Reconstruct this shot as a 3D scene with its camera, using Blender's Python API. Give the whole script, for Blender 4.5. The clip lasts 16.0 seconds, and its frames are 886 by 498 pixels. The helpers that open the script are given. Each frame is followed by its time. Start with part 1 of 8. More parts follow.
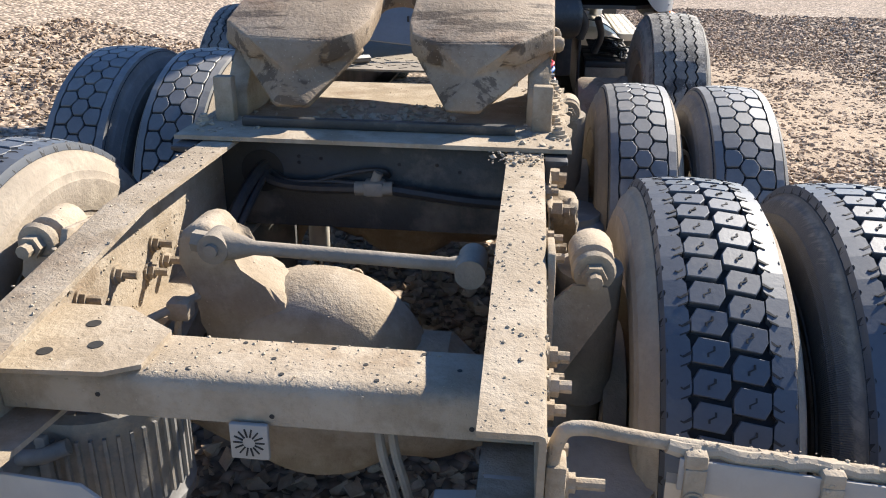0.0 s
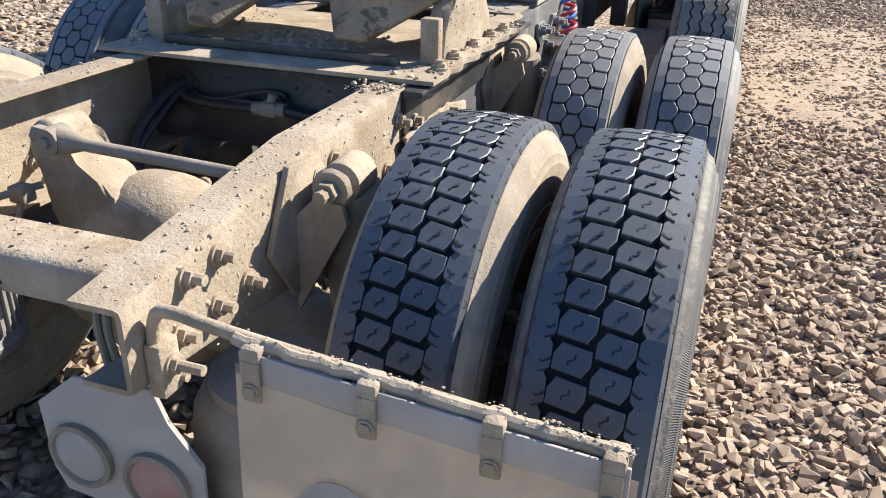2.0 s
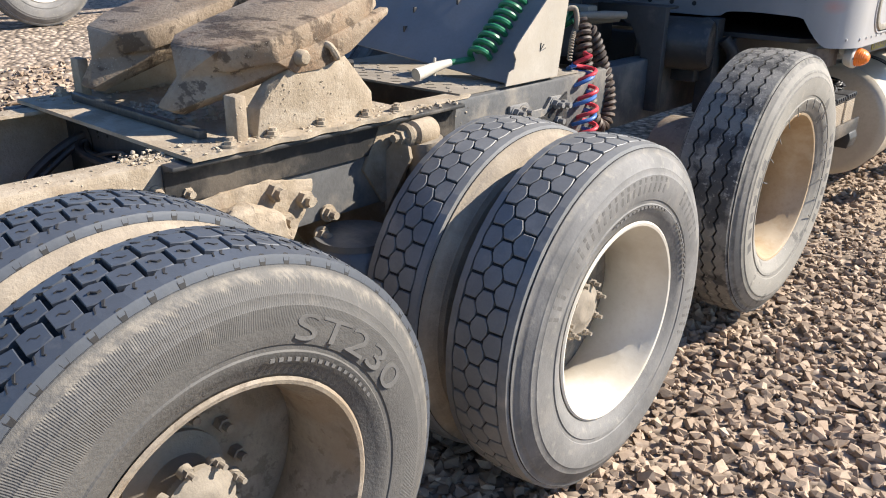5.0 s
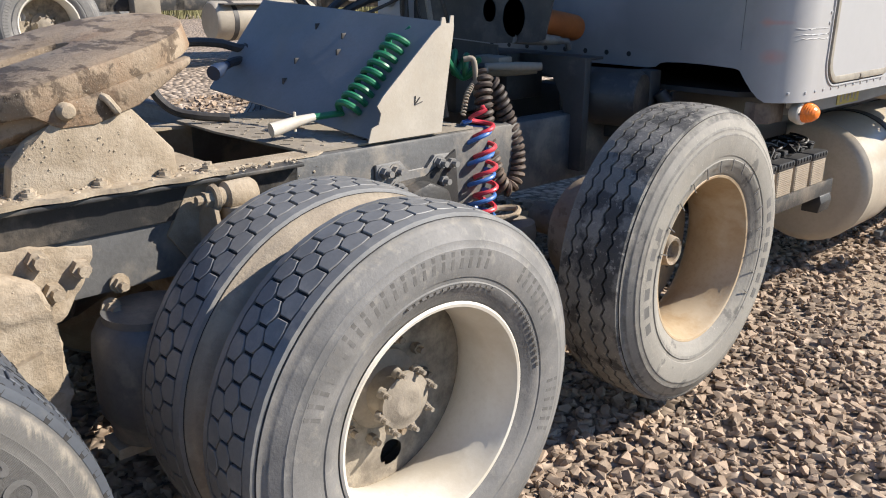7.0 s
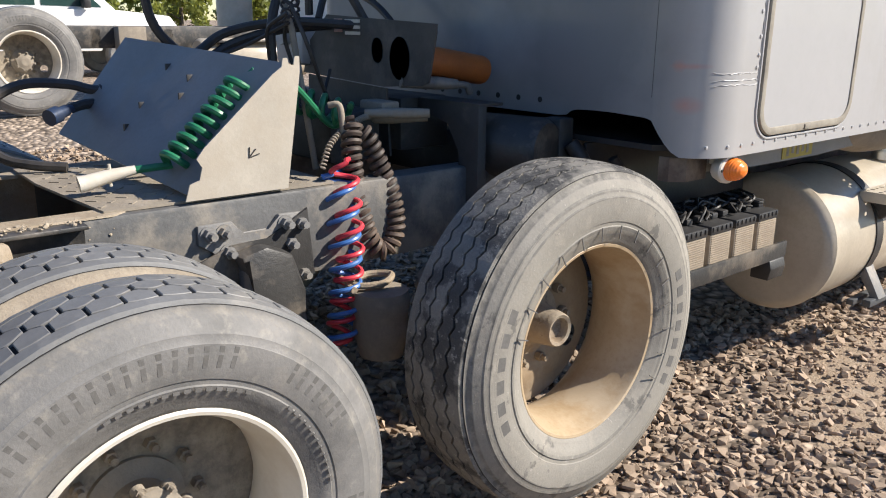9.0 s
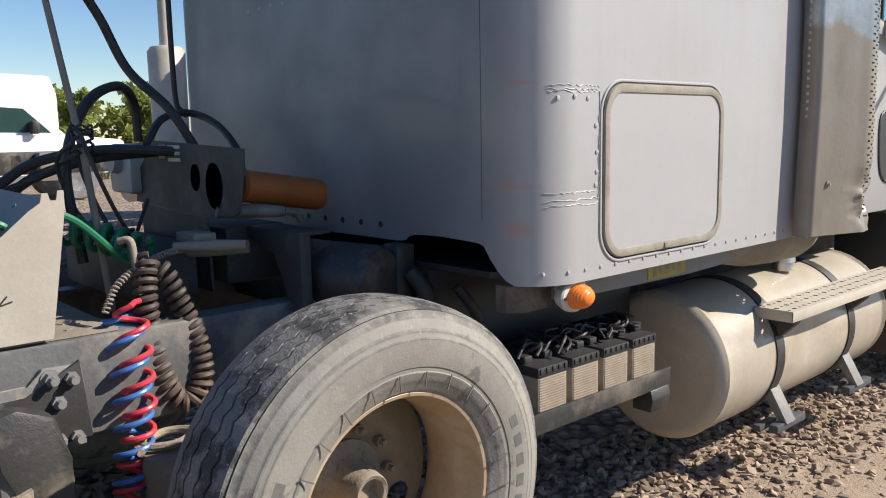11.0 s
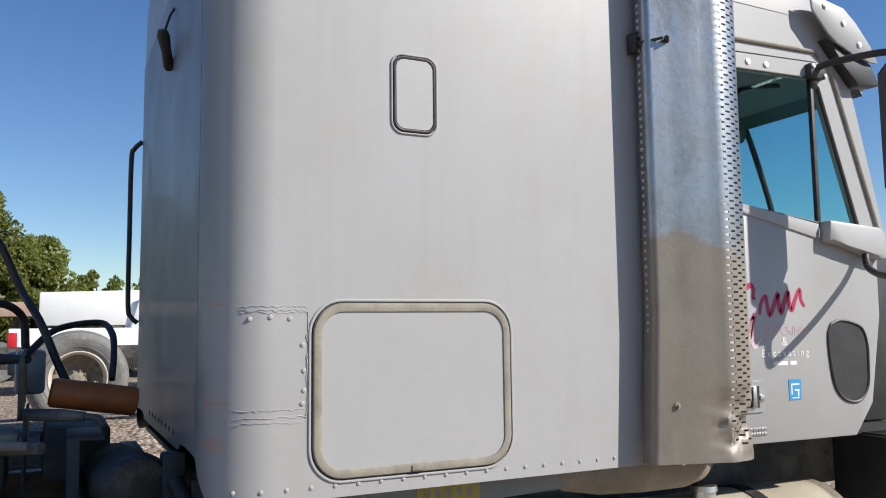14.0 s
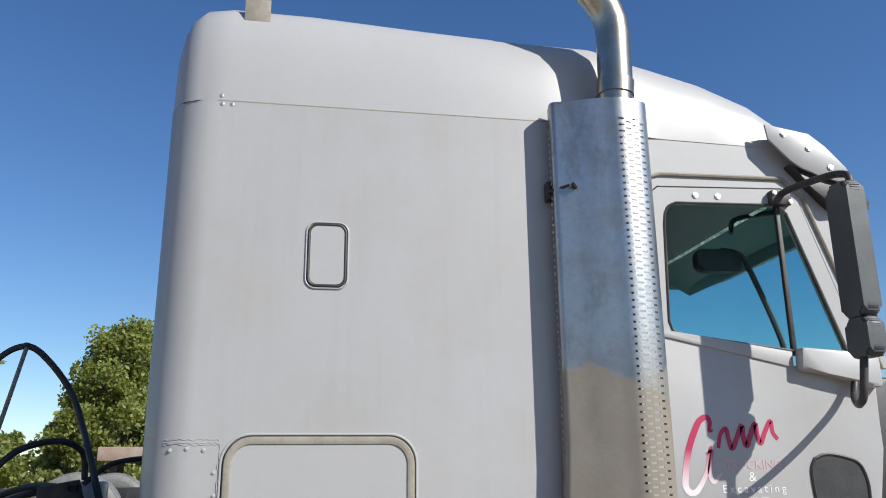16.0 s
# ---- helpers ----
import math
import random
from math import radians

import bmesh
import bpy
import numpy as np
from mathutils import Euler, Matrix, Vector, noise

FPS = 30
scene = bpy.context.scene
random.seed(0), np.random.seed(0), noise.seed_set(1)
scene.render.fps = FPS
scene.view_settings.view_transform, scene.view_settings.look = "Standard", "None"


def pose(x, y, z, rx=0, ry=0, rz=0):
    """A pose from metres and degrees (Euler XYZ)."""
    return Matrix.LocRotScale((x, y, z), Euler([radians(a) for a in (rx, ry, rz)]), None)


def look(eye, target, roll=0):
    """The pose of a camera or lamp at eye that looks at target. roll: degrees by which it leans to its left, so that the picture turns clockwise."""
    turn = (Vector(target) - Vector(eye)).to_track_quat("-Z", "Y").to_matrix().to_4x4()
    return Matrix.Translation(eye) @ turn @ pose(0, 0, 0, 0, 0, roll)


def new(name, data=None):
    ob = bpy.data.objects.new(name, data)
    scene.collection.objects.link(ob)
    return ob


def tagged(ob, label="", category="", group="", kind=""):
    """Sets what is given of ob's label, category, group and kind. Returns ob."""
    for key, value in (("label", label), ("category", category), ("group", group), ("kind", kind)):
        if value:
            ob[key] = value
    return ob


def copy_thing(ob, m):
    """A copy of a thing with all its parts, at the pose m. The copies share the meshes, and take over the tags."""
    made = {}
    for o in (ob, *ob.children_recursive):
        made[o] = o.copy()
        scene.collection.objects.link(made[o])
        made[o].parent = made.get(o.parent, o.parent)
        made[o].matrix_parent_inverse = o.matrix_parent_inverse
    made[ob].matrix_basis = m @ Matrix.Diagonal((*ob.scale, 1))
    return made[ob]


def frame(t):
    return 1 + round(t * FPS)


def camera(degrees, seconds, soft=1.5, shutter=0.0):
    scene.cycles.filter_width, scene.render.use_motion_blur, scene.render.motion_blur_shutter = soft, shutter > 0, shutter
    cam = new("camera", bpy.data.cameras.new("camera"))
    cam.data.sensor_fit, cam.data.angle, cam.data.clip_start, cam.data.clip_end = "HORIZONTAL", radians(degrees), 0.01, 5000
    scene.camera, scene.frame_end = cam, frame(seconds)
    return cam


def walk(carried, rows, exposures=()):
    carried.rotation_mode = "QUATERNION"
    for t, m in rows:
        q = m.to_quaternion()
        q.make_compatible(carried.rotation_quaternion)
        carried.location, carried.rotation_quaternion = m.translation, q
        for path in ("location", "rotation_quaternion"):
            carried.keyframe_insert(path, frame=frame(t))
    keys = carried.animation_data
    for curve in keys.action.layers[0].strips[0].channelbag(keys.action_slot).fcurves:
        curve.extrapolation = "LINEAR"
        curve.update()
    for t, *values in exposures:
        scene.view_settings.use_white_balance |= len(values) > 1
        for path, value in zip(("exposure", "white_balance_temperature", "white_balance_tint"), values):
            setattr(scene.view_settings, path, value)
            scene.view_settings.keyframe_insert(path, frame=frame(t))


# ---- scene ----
cam = camera(57.4, 16.0, 1.05)
EXPOSURES = [(0.0, 1.26, 6600, 10), (4.0, 1.19, 6600, 10), (7.0, 0.84, 6550, 10), (9.0, 0.76, 6600, 10), (10.5, 0.67, 6600, 10), (11.5, 0.46, 6550, 10), (13.5, 0.34, 6400, 9), (16.0, 0.36, 6200, 7)]
PATH = [
    (0, (0.44, -1.434, 1.496), (0.248, 0.409, 0.744), 0.7),
    (0.5, (0.587, -1.399, 1.495), (0.263, 0.404, 0.691), 0.1),
    (1, (0.792, -1.428, 1.483), (0.326, 0.328, 0.646), 0.4),
    (1.5, (1.042, -1.426, 1.473), (0.499, 0.296, 0.612), 1.1),
    (2, (1.213, -1.338, 1.463), (0.626, 0.37, 0.605), 1.4),
    (2.5, (1.39, -1.273, 1.461), (0.707, 0.396, 0.598), 1.7),
    (3, (1.618, -1.208, 1.462), (0.805, 0.385, 0.568), 2.5),
    (3.5, (1.77, -1.063, 1.47), (0.849, 0.461, 0.558), 1.8),
    (4, (1.904, -0.906, 1.52), (0.9, 0.596, 0.662), 1.4),
    (4.2, (1.988, -0.832, 1.532), (0.939, 0.649, 0.691), 1.4),
    (6.3, (2.511, -0.051, 1.487), (1.128, 1.256, 0.872), 0.6),
    (6.5, (2.538, 0.015, 1.487), (1.153, 1.32, 0.87), 0.7),
    (7, (2.541, 0.19, 1.48), (1.163, 1.498, 0.855), 0.3),
    (7.5, (2.52, 0.358, 1.489), (1.143, 1.668, 0.866), -0.1),
    (8, (2.58, 0.55, 1.473), (1.163, 1.825, 0.867), 0.8),
    (8.2, (2.614, 0.635, 1.476), (1.174, 1.886, 0.877), 1.2),
    (10.3, (2.673, 1.256, 1.479), (1.222, 2.565, 1.053), -0.7),
    (10.5, (2.69, 1.315, 1.491), (1.239, 2.632, 1.091), -0.9),
    (11, (2.747, 1.5, 1.501), (1.271, 2.82, 1.221), -1.1),
    (11.5, (2.856, 1.725, 1.517), (1.348, 3.026, 1.333), -0.7),
    (12, (3.01, 1.991, 1.516), (1.463, 3.251, 1.374), 0.1),
    (12.5, (3.068, 2.218, 1.524), (1.469, 3.417, 1.455), 0.2),
    (13, (3.237, 2.455, 1.553), (1.563, 3.549, 1.57), 0.3),
    (13.5, (3.446, 2.645, 1.571), (1.687, 3.591, 1.683), -0.3),
    (14, (3.677, 2.798, 1.566), (1.884, 3.664, 1.76), -0.7),
    (14.5, (3.863, 3.081, 1.544), (2.021, 3.81, 1.82), -0.0),
    (15, (4.079, 3.292, 1.513), (2.198, 3.876, 1.858), -0.7),
    (15.5, (4.246, 3.534, 1.513), (2.349, 4.001, 1.938), -1.1),
    (16, (4.367, 3.809, 1.501), (2.469, 4.138, 2.042), -0.5),
]
walk(cam, [(t, look(eye, target, roll)) for t, eye, target, roll in PATH], EXPOSURES)

# ---- world, sun ----
SUN = Vector((0.92, 1.0, 1.0)).normalized()
world = bpy.data.worlds.new("sky")
scene.world = world
world.use_nodes = True
wn = world.node_tree
sky = wn.nodes.new("ShaderNodeTexSky")
sky.sky_type = "NISHITA"
sky.sun_disc = False
sky.sun_elevation = math.asin(SUN.z)
sky.sun_rotation = math.atan2(SUN.x, SUN.y)
sky.air_density = 1.0
sky.dust_density = 0.1
sky.ozone_density = 3.0
wn.nodes["Background"].inputs["Strength"].default_value = 0.092
hs = wn.nodes.new("ShaderNodeHueSaturation")
hs.inputs["Saturation"].default_value = 1.18
hs.inputs["Hue"].default_value = 0.508
wn.links.new(sky.outputs[0], hs.inputs["Color"])
wn.links.new(hs.outputs[0], wn.nodes["Background"].inputs["Color"])
sun_data = bpy.data.lights.new("sun", "SUN")
sun_data.energy = 5.0
sun_data.angle = radians(0.55)
sun_data.color = (1.0, 0.935, 0.84)
sun_ob = new("sun", sun_data)
sun_ob.matrix_world = look(SUN * 30, (0, 0, 0))


# ---- materials ----
def material(name, base, rough=0.7, metal=0.0, dark=None, scale=6.0, amount=0.5, bump=0.15, fine=60.0,
             dust=None, dust_amount=0.0, dust_scale=3.0, coat=0.0, piece=0.0, spec=0.5):
    """Base colour mottled with a second tone at two scales, fine relief, dust patches and a shift from piece to piece."""
    m = bpy.data.materials.new(name)
    m.use_nodes = True
    t = m.node_tree
    b = t.nodes["Principled BSDF"]
    geo = t.nodes.new("ShaderNodeTexCoord")

    def noise_node(s, detail=5.0, r=0.6):
        n = t.nodes.new("ShaderNodeTexNoise")
        n.inputs["Scale"].default_value = s
        n.inputs["Detail"].default_value = detail
        n.inputs["Roughness"].default_value = r
        t.links.new(geo.outputs["Object"], n.inputs["Vector"])
        return n

    def ramp(src, lo, hi):
        r = t.nodes.new("ShaderNodeMapRange")
        r.inputs["From Min"].default_value = lo
        r.inputs["From Max"].default_value = hi
        t.links.new(src, r.inputs["Value"])
        return r.outputs["Result"]

    def mix(f, a, c):
        x = t.nodes.new("ShaderNodeMix")
        x.data_type = "RGBA"
        if isinstance(f, float):
            x.inputs["Factor"].default_value = f
        else:
            t.links.new(f, x.inputs["Factor"])
        for sock, v in (("A", a), ("B", c)):
            k = x.inputs[6 if sock == "A" else 7]
            if isinstance(v, tuple):
                k.default_value = (*v, 1)
            else:
                t.links.new(v, k)
        return x.outputs[2]

    def times(src, f):
        k = t.nodes.new("ShaderNodeMath")
        k.operation = "MULTIPLY"
        t.links.new(src, k.inputs[0])
        k.inputs[1].default_value = f
        return k.outputs[0]

    dark = dark or tuple(c * 0.6 for c in base)
    big, small = noise_node(scale), noise_node(fine, 3.0, 0.7)
    col = mix(times(ramp(big.outputs["Fac"], 0.38, 0.66), amount), base, dark)
    col = mix(times(ramp(small.outputs["Fac"], 0.45, 0.75), amount * 0.6), col, dark)
    if dust:
        d = noise_node(dust_scale, 8.0, 0.65)
        col = mix(times(ramp(d.outputs["Fac"], 0.62 - 0.3 * dust_amount, 0.75 - 0.3 * dust_amount), min(1.0, 0.4 + dust_amount * 0.6)), col, dust)
    if piece:
        info = t.nodes.new("ShaderNodeObjectInfo")
        isl = t.nodes.new("ShaderNodeNewGeometry")
        add = t.nodes.new("ShaderNodeMath")
        add.operation = "ADD"
        t.links.new(info.outputs["Random"], add.inputs[0])
        t.links.new(isl.outputs["Random Per Island"], add.inputs[1])
        hsv = t.nodes.new("ShaderNodeHueSaturation")
        t.links.new(ramp(add.outputs[0], -1.0 / max(piece, 0.01), 1.0 / max(piece, 0.01)), hsv.inputs["Value"])
        mr = hsv.inputs["Value"].links[0].from_node
        mr.inputs["From Min"].default_value, mr.inputs["From Max"].default_value = 0.0, 2.0
        mr.inputs["To Min"].default_value, mr.inputs["To Max"].default_value = 1 - piece, 1 + piece
        t.links.new(col, hsv.inputs["Color"])
        col = hsv.outputs["Color"]
    t.links.new(col, b.inputs["Base Color"])
    rr = t.nodes.new("ShaderNodeMapRange")
    rr.inputs["To Min"].default_value, rr.inputs["To Max"].default_value = max(0.05, rough - 0.12), min(1.0, rough + 0.12)
    t.links.new(big.outputs["Fac"], rr.inputs["Value"])
    t.links.new(rr.outputs["Result"], b.inputs["Roughness"])
    b.inputs["Metallic"].default_value = metal
    b.inputs["Specular IOR Level"].default_value = spec
    b.inputs["Coat Weight"].default_value = coat
    if bump:
        bp = t.nodes.new("ShaderNodeBump")
        bp.inputs["Strength"].default_value = bump
        bp.inputs["Distance"].default_value = 0.01
        t.links.new(small.outputs["Fac"], bp.inputs["Height"])
        t.links.new(bp.outputs["Normal"], b.inputs["Normal"])
    return m


M_mud = material("dried_mud", (0.356, 0.292, 0.217), 0.95, 0, (0.225, 0.178, 0.122), 6, 0.72, 0.34, 95, (0.403, 0.34, 0.261), 0.5, 11, spec=0.15)
M_mudsmooth = material("dusty_steel", (0.284, 0.245, 0.194), 0.85, 0, (0.174, 0.15, 0.122), 4, 0.6, 0.25, 70, (0.34, 0.292, 0.233), 0.4, 6, spec=0.25)
M_flap = material("dusty_grey_rubber", (0.365, 0.338, 0.306), 0.85, 0, (0.285, 0.262, 0.236), 3, 0.5, 0.08, 40, (0.43, 0.395, 0.352), 0.4, 5, spec=0.25)
M_blacksteel = material("black_chassis_paint", (0.040, 0.039, 0.038), 0.5, 0, (0.02, 0.019, 0.018), 6, 0.5, 0.2, 60, (0.20, 0.165, 0.127), 0.34, 4)
M_rubber = material("tread_rubber", (0.074, 0.082, 0.096), 0.48, 0, (0.046, 0.051, 0.060), 9, 0.5, 0.05, 120, (0.17, 0.16, 0.142), 0.16, 12, spec=0.65)
M_rubberworn = material("worn_tread_rubber", (0.178, 0.177, 0.173), 0.52, 0, (0.101, 0.100, 0.100), 9, 0.5, 0.06, 120, (0.279, 0.260, 0.232), 0.3, 8, spec=0.6)
# near-black tone that paints in the shade of grooves, cuts and holes
M_groove = material("recess_shade", (0.016, 0.016, 0.017), 0.8, 0, (0.035, 0.031, 0.027), 14, 0.6, 0.1)
M_sidewall = material("dusty_sidewall", (0.112, 0.106, 0.098), 0.72, 0, (0.075, 0.071, 0.066), 16, 0.45, 0.25, 120, (0.19, 0.172, 0.148), 0.14, 24, spec=0.4)
M_sidewallmud = material("muddy_sidewall", (0.325, 0.272, 0.208), 0.9, 0, (0.215, 0.182, 0.145), 9, 0.6, 0.3, 100, (0.38, 0.325, 0.25), 0.4, 14, spec=0.2)
M_rimsteel = material("dusty_white_rim", (0.653, 0.615, 0.540), 0.42, 0.0, (0.504, 0.447, 0.363), 3, 0.6, 0.05, 60, (0.485, 0.420, 0.326), 0.3, 5)
M_rimrust = material("rusty_rim", (0.442, 0.34, 0.221), 0.45, 0.0, (0.3, 0.198, 0.103), 4, 0.7, 0.06, 60, (0.474, 0.395, 0.292), 0.4, 5)
M_rimmud = material("muddy_rim", (0.292, 0.245, 0.182), 0.85, 0.0, (0.174, 0.142, 0.111), 8, 0.8, 0.3, 70, (0.356, 0.3, 0.237), 0.4, 9)
M_alloy = material("bare_aluminium", (0.72, 0.71, 0.69), 0.38, 1.0, (0.55, 0.53, 0.50), 5, 0.5, 0.06, 120, (0.45, 0.39, 0.31), 0.2, 4)
M_grey = material("grey_cab_paint", (0.395, 0.387, 0.387), 0.44, 0.0, (0.348, 0.34, 0.332), 1.3, 0.5, 0.015, 30, (0.363, 0.332, 0.292), 0.12, 1.2, coat=0.1)
M_seal = material("tan_rubber_seal", (0.316, 0.284, 0.229), 0.75, 0, (0.19, 0.166, 0.134), 12, 0.7, 0.1)
M_black = material("black_plastic", (0.025, 0.025, 0.027), 0.5, 0, (0.045, 0.042, 0.04), 10, 0.5, 0.1)
M_dustalu = material("dusty_aluminium", (0.474, 0.427, 0.356), 0.5, 0.0, (0.332, 0.292, 0.237), 5, 0.6, 0.08, 90, (0.395, 0.34, 0.269), 0.4, 4)
M_sheet = material("dull_aluminium_sheet", (0.237, 0.233, 0.225), 0.5, 0.12, (0.174, 0.17, 0.162), 4, 0.6, 0.04, 80, (0.261, 0.229, 0.19), 0.15, 5)
M_muddydisc = material("mud_spattered_disc", (0.341, 0.294, 0.223), 0.85, 0, (0.142, 0.119, 0.095), 16, 0.85, 0.25, 60, (0.398, 0.341, 0.265), 0.25, 10)
M_sidegrey = material("grey_sidewall", (0.201, 0.193, 0.183), 0.68, 0, (0.127, 0.124, 0.118), 7, 0.7, 0.14, 120, (0.307, 0.286, 0.247), 0.22, 26, spec=0.4)
M_treaddust = material("dusty_tread_rubber", (0.205, 0.193, 0.172), 0.7, 0, (0.11, 0.104, 0.095), 14, 0.7, 0.45, 110, (0.36, 0.335, 0.29), 0.16, 48)
M_sidedust = material("dusty_tan_sidewall", (0.275, 0.256, 0.222), 0.75, 0, (0.175, 0.163, 0.143), 6, 0.6, 0.16, 120, (0.35, 0.318, 0.268), 0.3, 12, spec=0.35)
M_cast = material("dusty_cast_steel", (0.213, 0.207, 0.198), 0.6, 0, (0.103, 0.099, 0.095), 6, 0.6, 0.15, 60, (0.332, 0.296, 0.245), 0.35, 6)
M_rail = material("scuffed_rail_paint", (0.134, 0.133, 0.13), 0.5, 0, (0.055, 0.054, 0.053), 5, 0.6, 0.15, 60, (0.284, 0.249, 0.201), 0.45, 4)
M_step = material("dusty_step_plate", (0.585, 0.529, 0.435), 0.5, 0.0, (0.458, 0.403, 0.324), 5, 0.5, 0.08, 90, (0.49, 0.427, 0.34), 0.3, 4)
M_moulded = material("moulded_rubber", (0.145, 0.139, 0.131), 0.7, 0, (0.079, 0.074, 0.068), 16, 0.5, 0.1, 120, spec=0.35)
M_tank = material("dusty_cream_tank", (0.49, 0.431, 0.34), 0.34, 0.0, (0.34, 0.292, 0.229), 3, 0.7, 0.08, 50, (0.379, 0.324, 0.253), 0.3, 4)
M_orange = material("amber_lens", (0.90, 0.22, 0.03), 0.25, 0, (0.7, 0.15, 0.02), 8, 0.4, 0.05)
M_orangepaint = material("orange_paint", (0.42, 0.125, 0.025), 0.5, 0, (0.24, 0.075, 0.02), 6, 0.7, 0.1)
M_redhose = material("red_air_hose", (0.62, 0.05, 0.07), 0.4, 0, (0.4, 0.03, 0.05), 10, 0.4, 0.05)
M_bluehose = material("blue_air_hose", (0.06, 0.17, 0.45), 0.4, 0, (0.03, 0.09, 0.28), 10, 0.4, 0.05)
M_greenhose = material("green_cable", (0.02, 0.17, 0.08), 0.4, 0, (0.01, 0.10, 0.05), 10, 0.4, 0.05)
M_blackhose = material("black_hose", (0.02, 0.02, 0.022), 0.55, 0, (0.079, 0.067, 0.055), 10, 0.5, 0.1)
M_gravel = material("gravel_stone", (0.450, 0.341, 0.250), 0.9, 0, (0.306, 0.223, 0.157), 24, 0.6, 0.15, 150, (0.520, 0.415, 0.315), 0.35, 9, piece=0.52, spec=0.2)
M_ground = material("gravel_ground", (0.405, 0.322, 0.250), 0.95, 0, (0.30, 0.232, 0.175), 1.2, 0.4, 0.4, 28, (0.39, 0.318, 0.256), 0.4, 0.5, spec=0.1)


def pebble_layer(m):
    """Cells of stone size: a tone of its own for each, dark between them, and relief."""
    t = m.node_tree
    b = t.nodes["Principled BSDF"]
    tc = t.nodes.new("ShaderNodeTexCoord")
    vo = t.nodes.new("ShaderNodeTexVoronoi")
    vo.inputs["Scale"].default_value = 19.0
    t.links.new(tc.outputs["Object"], vo.inputs["Vector"])
    sp = t.nodes.new("ShaderNodeSeparateColor")
    t.links.new(vo.outputs["Color"], sp.inputs[0])
    mr = t.nodes.new("ShaderNodeMapRange")
    mr.inputs["To Min"].default_value, mr.inputs["To Max"].default_value = 0.55, 1.4
    t.links.new(sp.outputs[0], mr.inputs["Value"])
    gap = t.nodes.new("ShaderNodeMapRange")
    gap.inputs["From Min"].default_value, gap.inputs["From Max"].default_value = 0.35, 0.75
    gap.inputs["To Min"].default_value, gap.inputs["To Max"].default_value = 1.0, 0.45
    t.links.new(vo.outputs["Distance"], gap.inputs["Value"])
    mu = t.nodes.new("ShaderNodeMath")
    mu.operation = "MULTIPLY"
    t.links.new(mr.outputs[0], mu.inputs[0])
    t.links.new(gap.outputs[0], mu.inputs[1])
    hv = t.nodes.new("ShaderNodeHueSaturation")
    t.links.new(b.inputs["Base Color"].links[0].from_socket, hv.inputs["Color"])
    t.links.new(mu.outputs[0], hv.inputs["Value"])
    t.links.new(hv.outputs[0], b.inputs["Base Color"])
    bp = t.nodes.new("ShaderNodeBump")
    bp.inputs["Strength"].default_value = 0.9
    bp.inputs["Distance"].default_value = 0.03
    bp.invert = True
    t.links.new(vo.outputs["Distance"], bp.inputs["Height"])
    t.links.new(bp.outputs["Normal"], b.inputs["Normal"])


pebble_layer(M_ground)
M_dirt = material("packed_dirt", (0.39, 0.30, 0.218), 0.95, 0, (0.284, 0.217, 0.154), 5, 0.6, 0.9, 70, (0.411, 0.336, 0.257), 0.4, 16, spec=0.1)
M_batterycase = material("dusty_tan_plastic", (0.356, 0.296, 0.225), 0.6, 0, (0.205, 0.162, 0.118), 9, 0.7, 0.08, 60, (0.395, 0.34, 0.269), 0.3, 12, spec=0.3)


def patches(m, colour, scale, lo, hi, factor, stretch=(1, 1, 1), rough=None):
    """Hard-edged stains of a second colour over a material."""
    t = m.node_tree
    b = t.nodes["Principled BSDF"]
    tc = t.nodes.new("ShaderNodeTexCoord")
    mp = t.nodes.new("ShaderNodeMapping")
    mp.inputs["Scale"].default_value = stretch
    t.links.new(tc.outputs["Object"], mp.inputs[0])
    nz = t.nodes.new("ShaderNodeTexNoise")
    nz.inputs["Scale"].default_value, nz.inputs["Detail"].default_value, nz.inputs["Roughness"].default_value = scale, 9.0, 0.62
    t.links.new(mp.outputs[0], nz.inputs["Vector"])
    r = t.nodes.new("ShaderNodeMapRange")
    r.inputs["From Min"].default_value, r.inputs["From Max"].default_value, r.inputs["To Max"].default_value = lo, hi, factor
    t.links.new(nz.outputs["Fac"], r.inputs["Value"])
    x = t.nodes.new("ShaderNodeMix")
    x.data_type = "RGBA"
    x.inputs[7].default_value = (*colour, 1)
    t.links.new(r.outputs[0], x.inputs["Factor"])
    t.links.new(b.inputs["Base Color"].links[0].from_socket, x.inputs[6])
    t.links.new(x.outputs[2], b.inputs["Base Color"])


patches(M_mud, (0.19, 0.13, 0.083), 4.0, 0.58, 0.68, 0.55)
patches(M_sidegrey, (0.237, 0.217, 0.19), 9.0, 0.56, 0.62, 0.35)
patches(M_blacksteel, (0.24, 0.205, 0.165), 5.0, 0.54, 0.66, 0.4)
patches(M_treaddust, (0.036, 0.036, 0.037), 7.0, 0.51, 0.57, 0.85)
patches(M_treaddust, (0.316, 0.296, 0.261), 55.0, 0.60, 0.64, 0.7)
patches(M_tank, (0.363, 0.3, 0.221), 3.0, 0.54, 0.66, 0.5, (1, 1, 2.5))
patches(M_rimmud, (0.126, 0.095, 0.067), 22.0, 0.55, 0.60, 0.6)
patches(M_rimmud, (0.25, 0.175, 0.105), 5.0, 0.50, 0.62, 0.55, (0.4, 1, 1))
patches(M_cast, (0.316, 0.269, 0.209), 13.0, 0.56, 0.62, 0.6)
patches(M_flap, (0.45, 0.412, 0.365), 4.0, 0.52, 0.66, 0.5, (1, 1, 0.35))


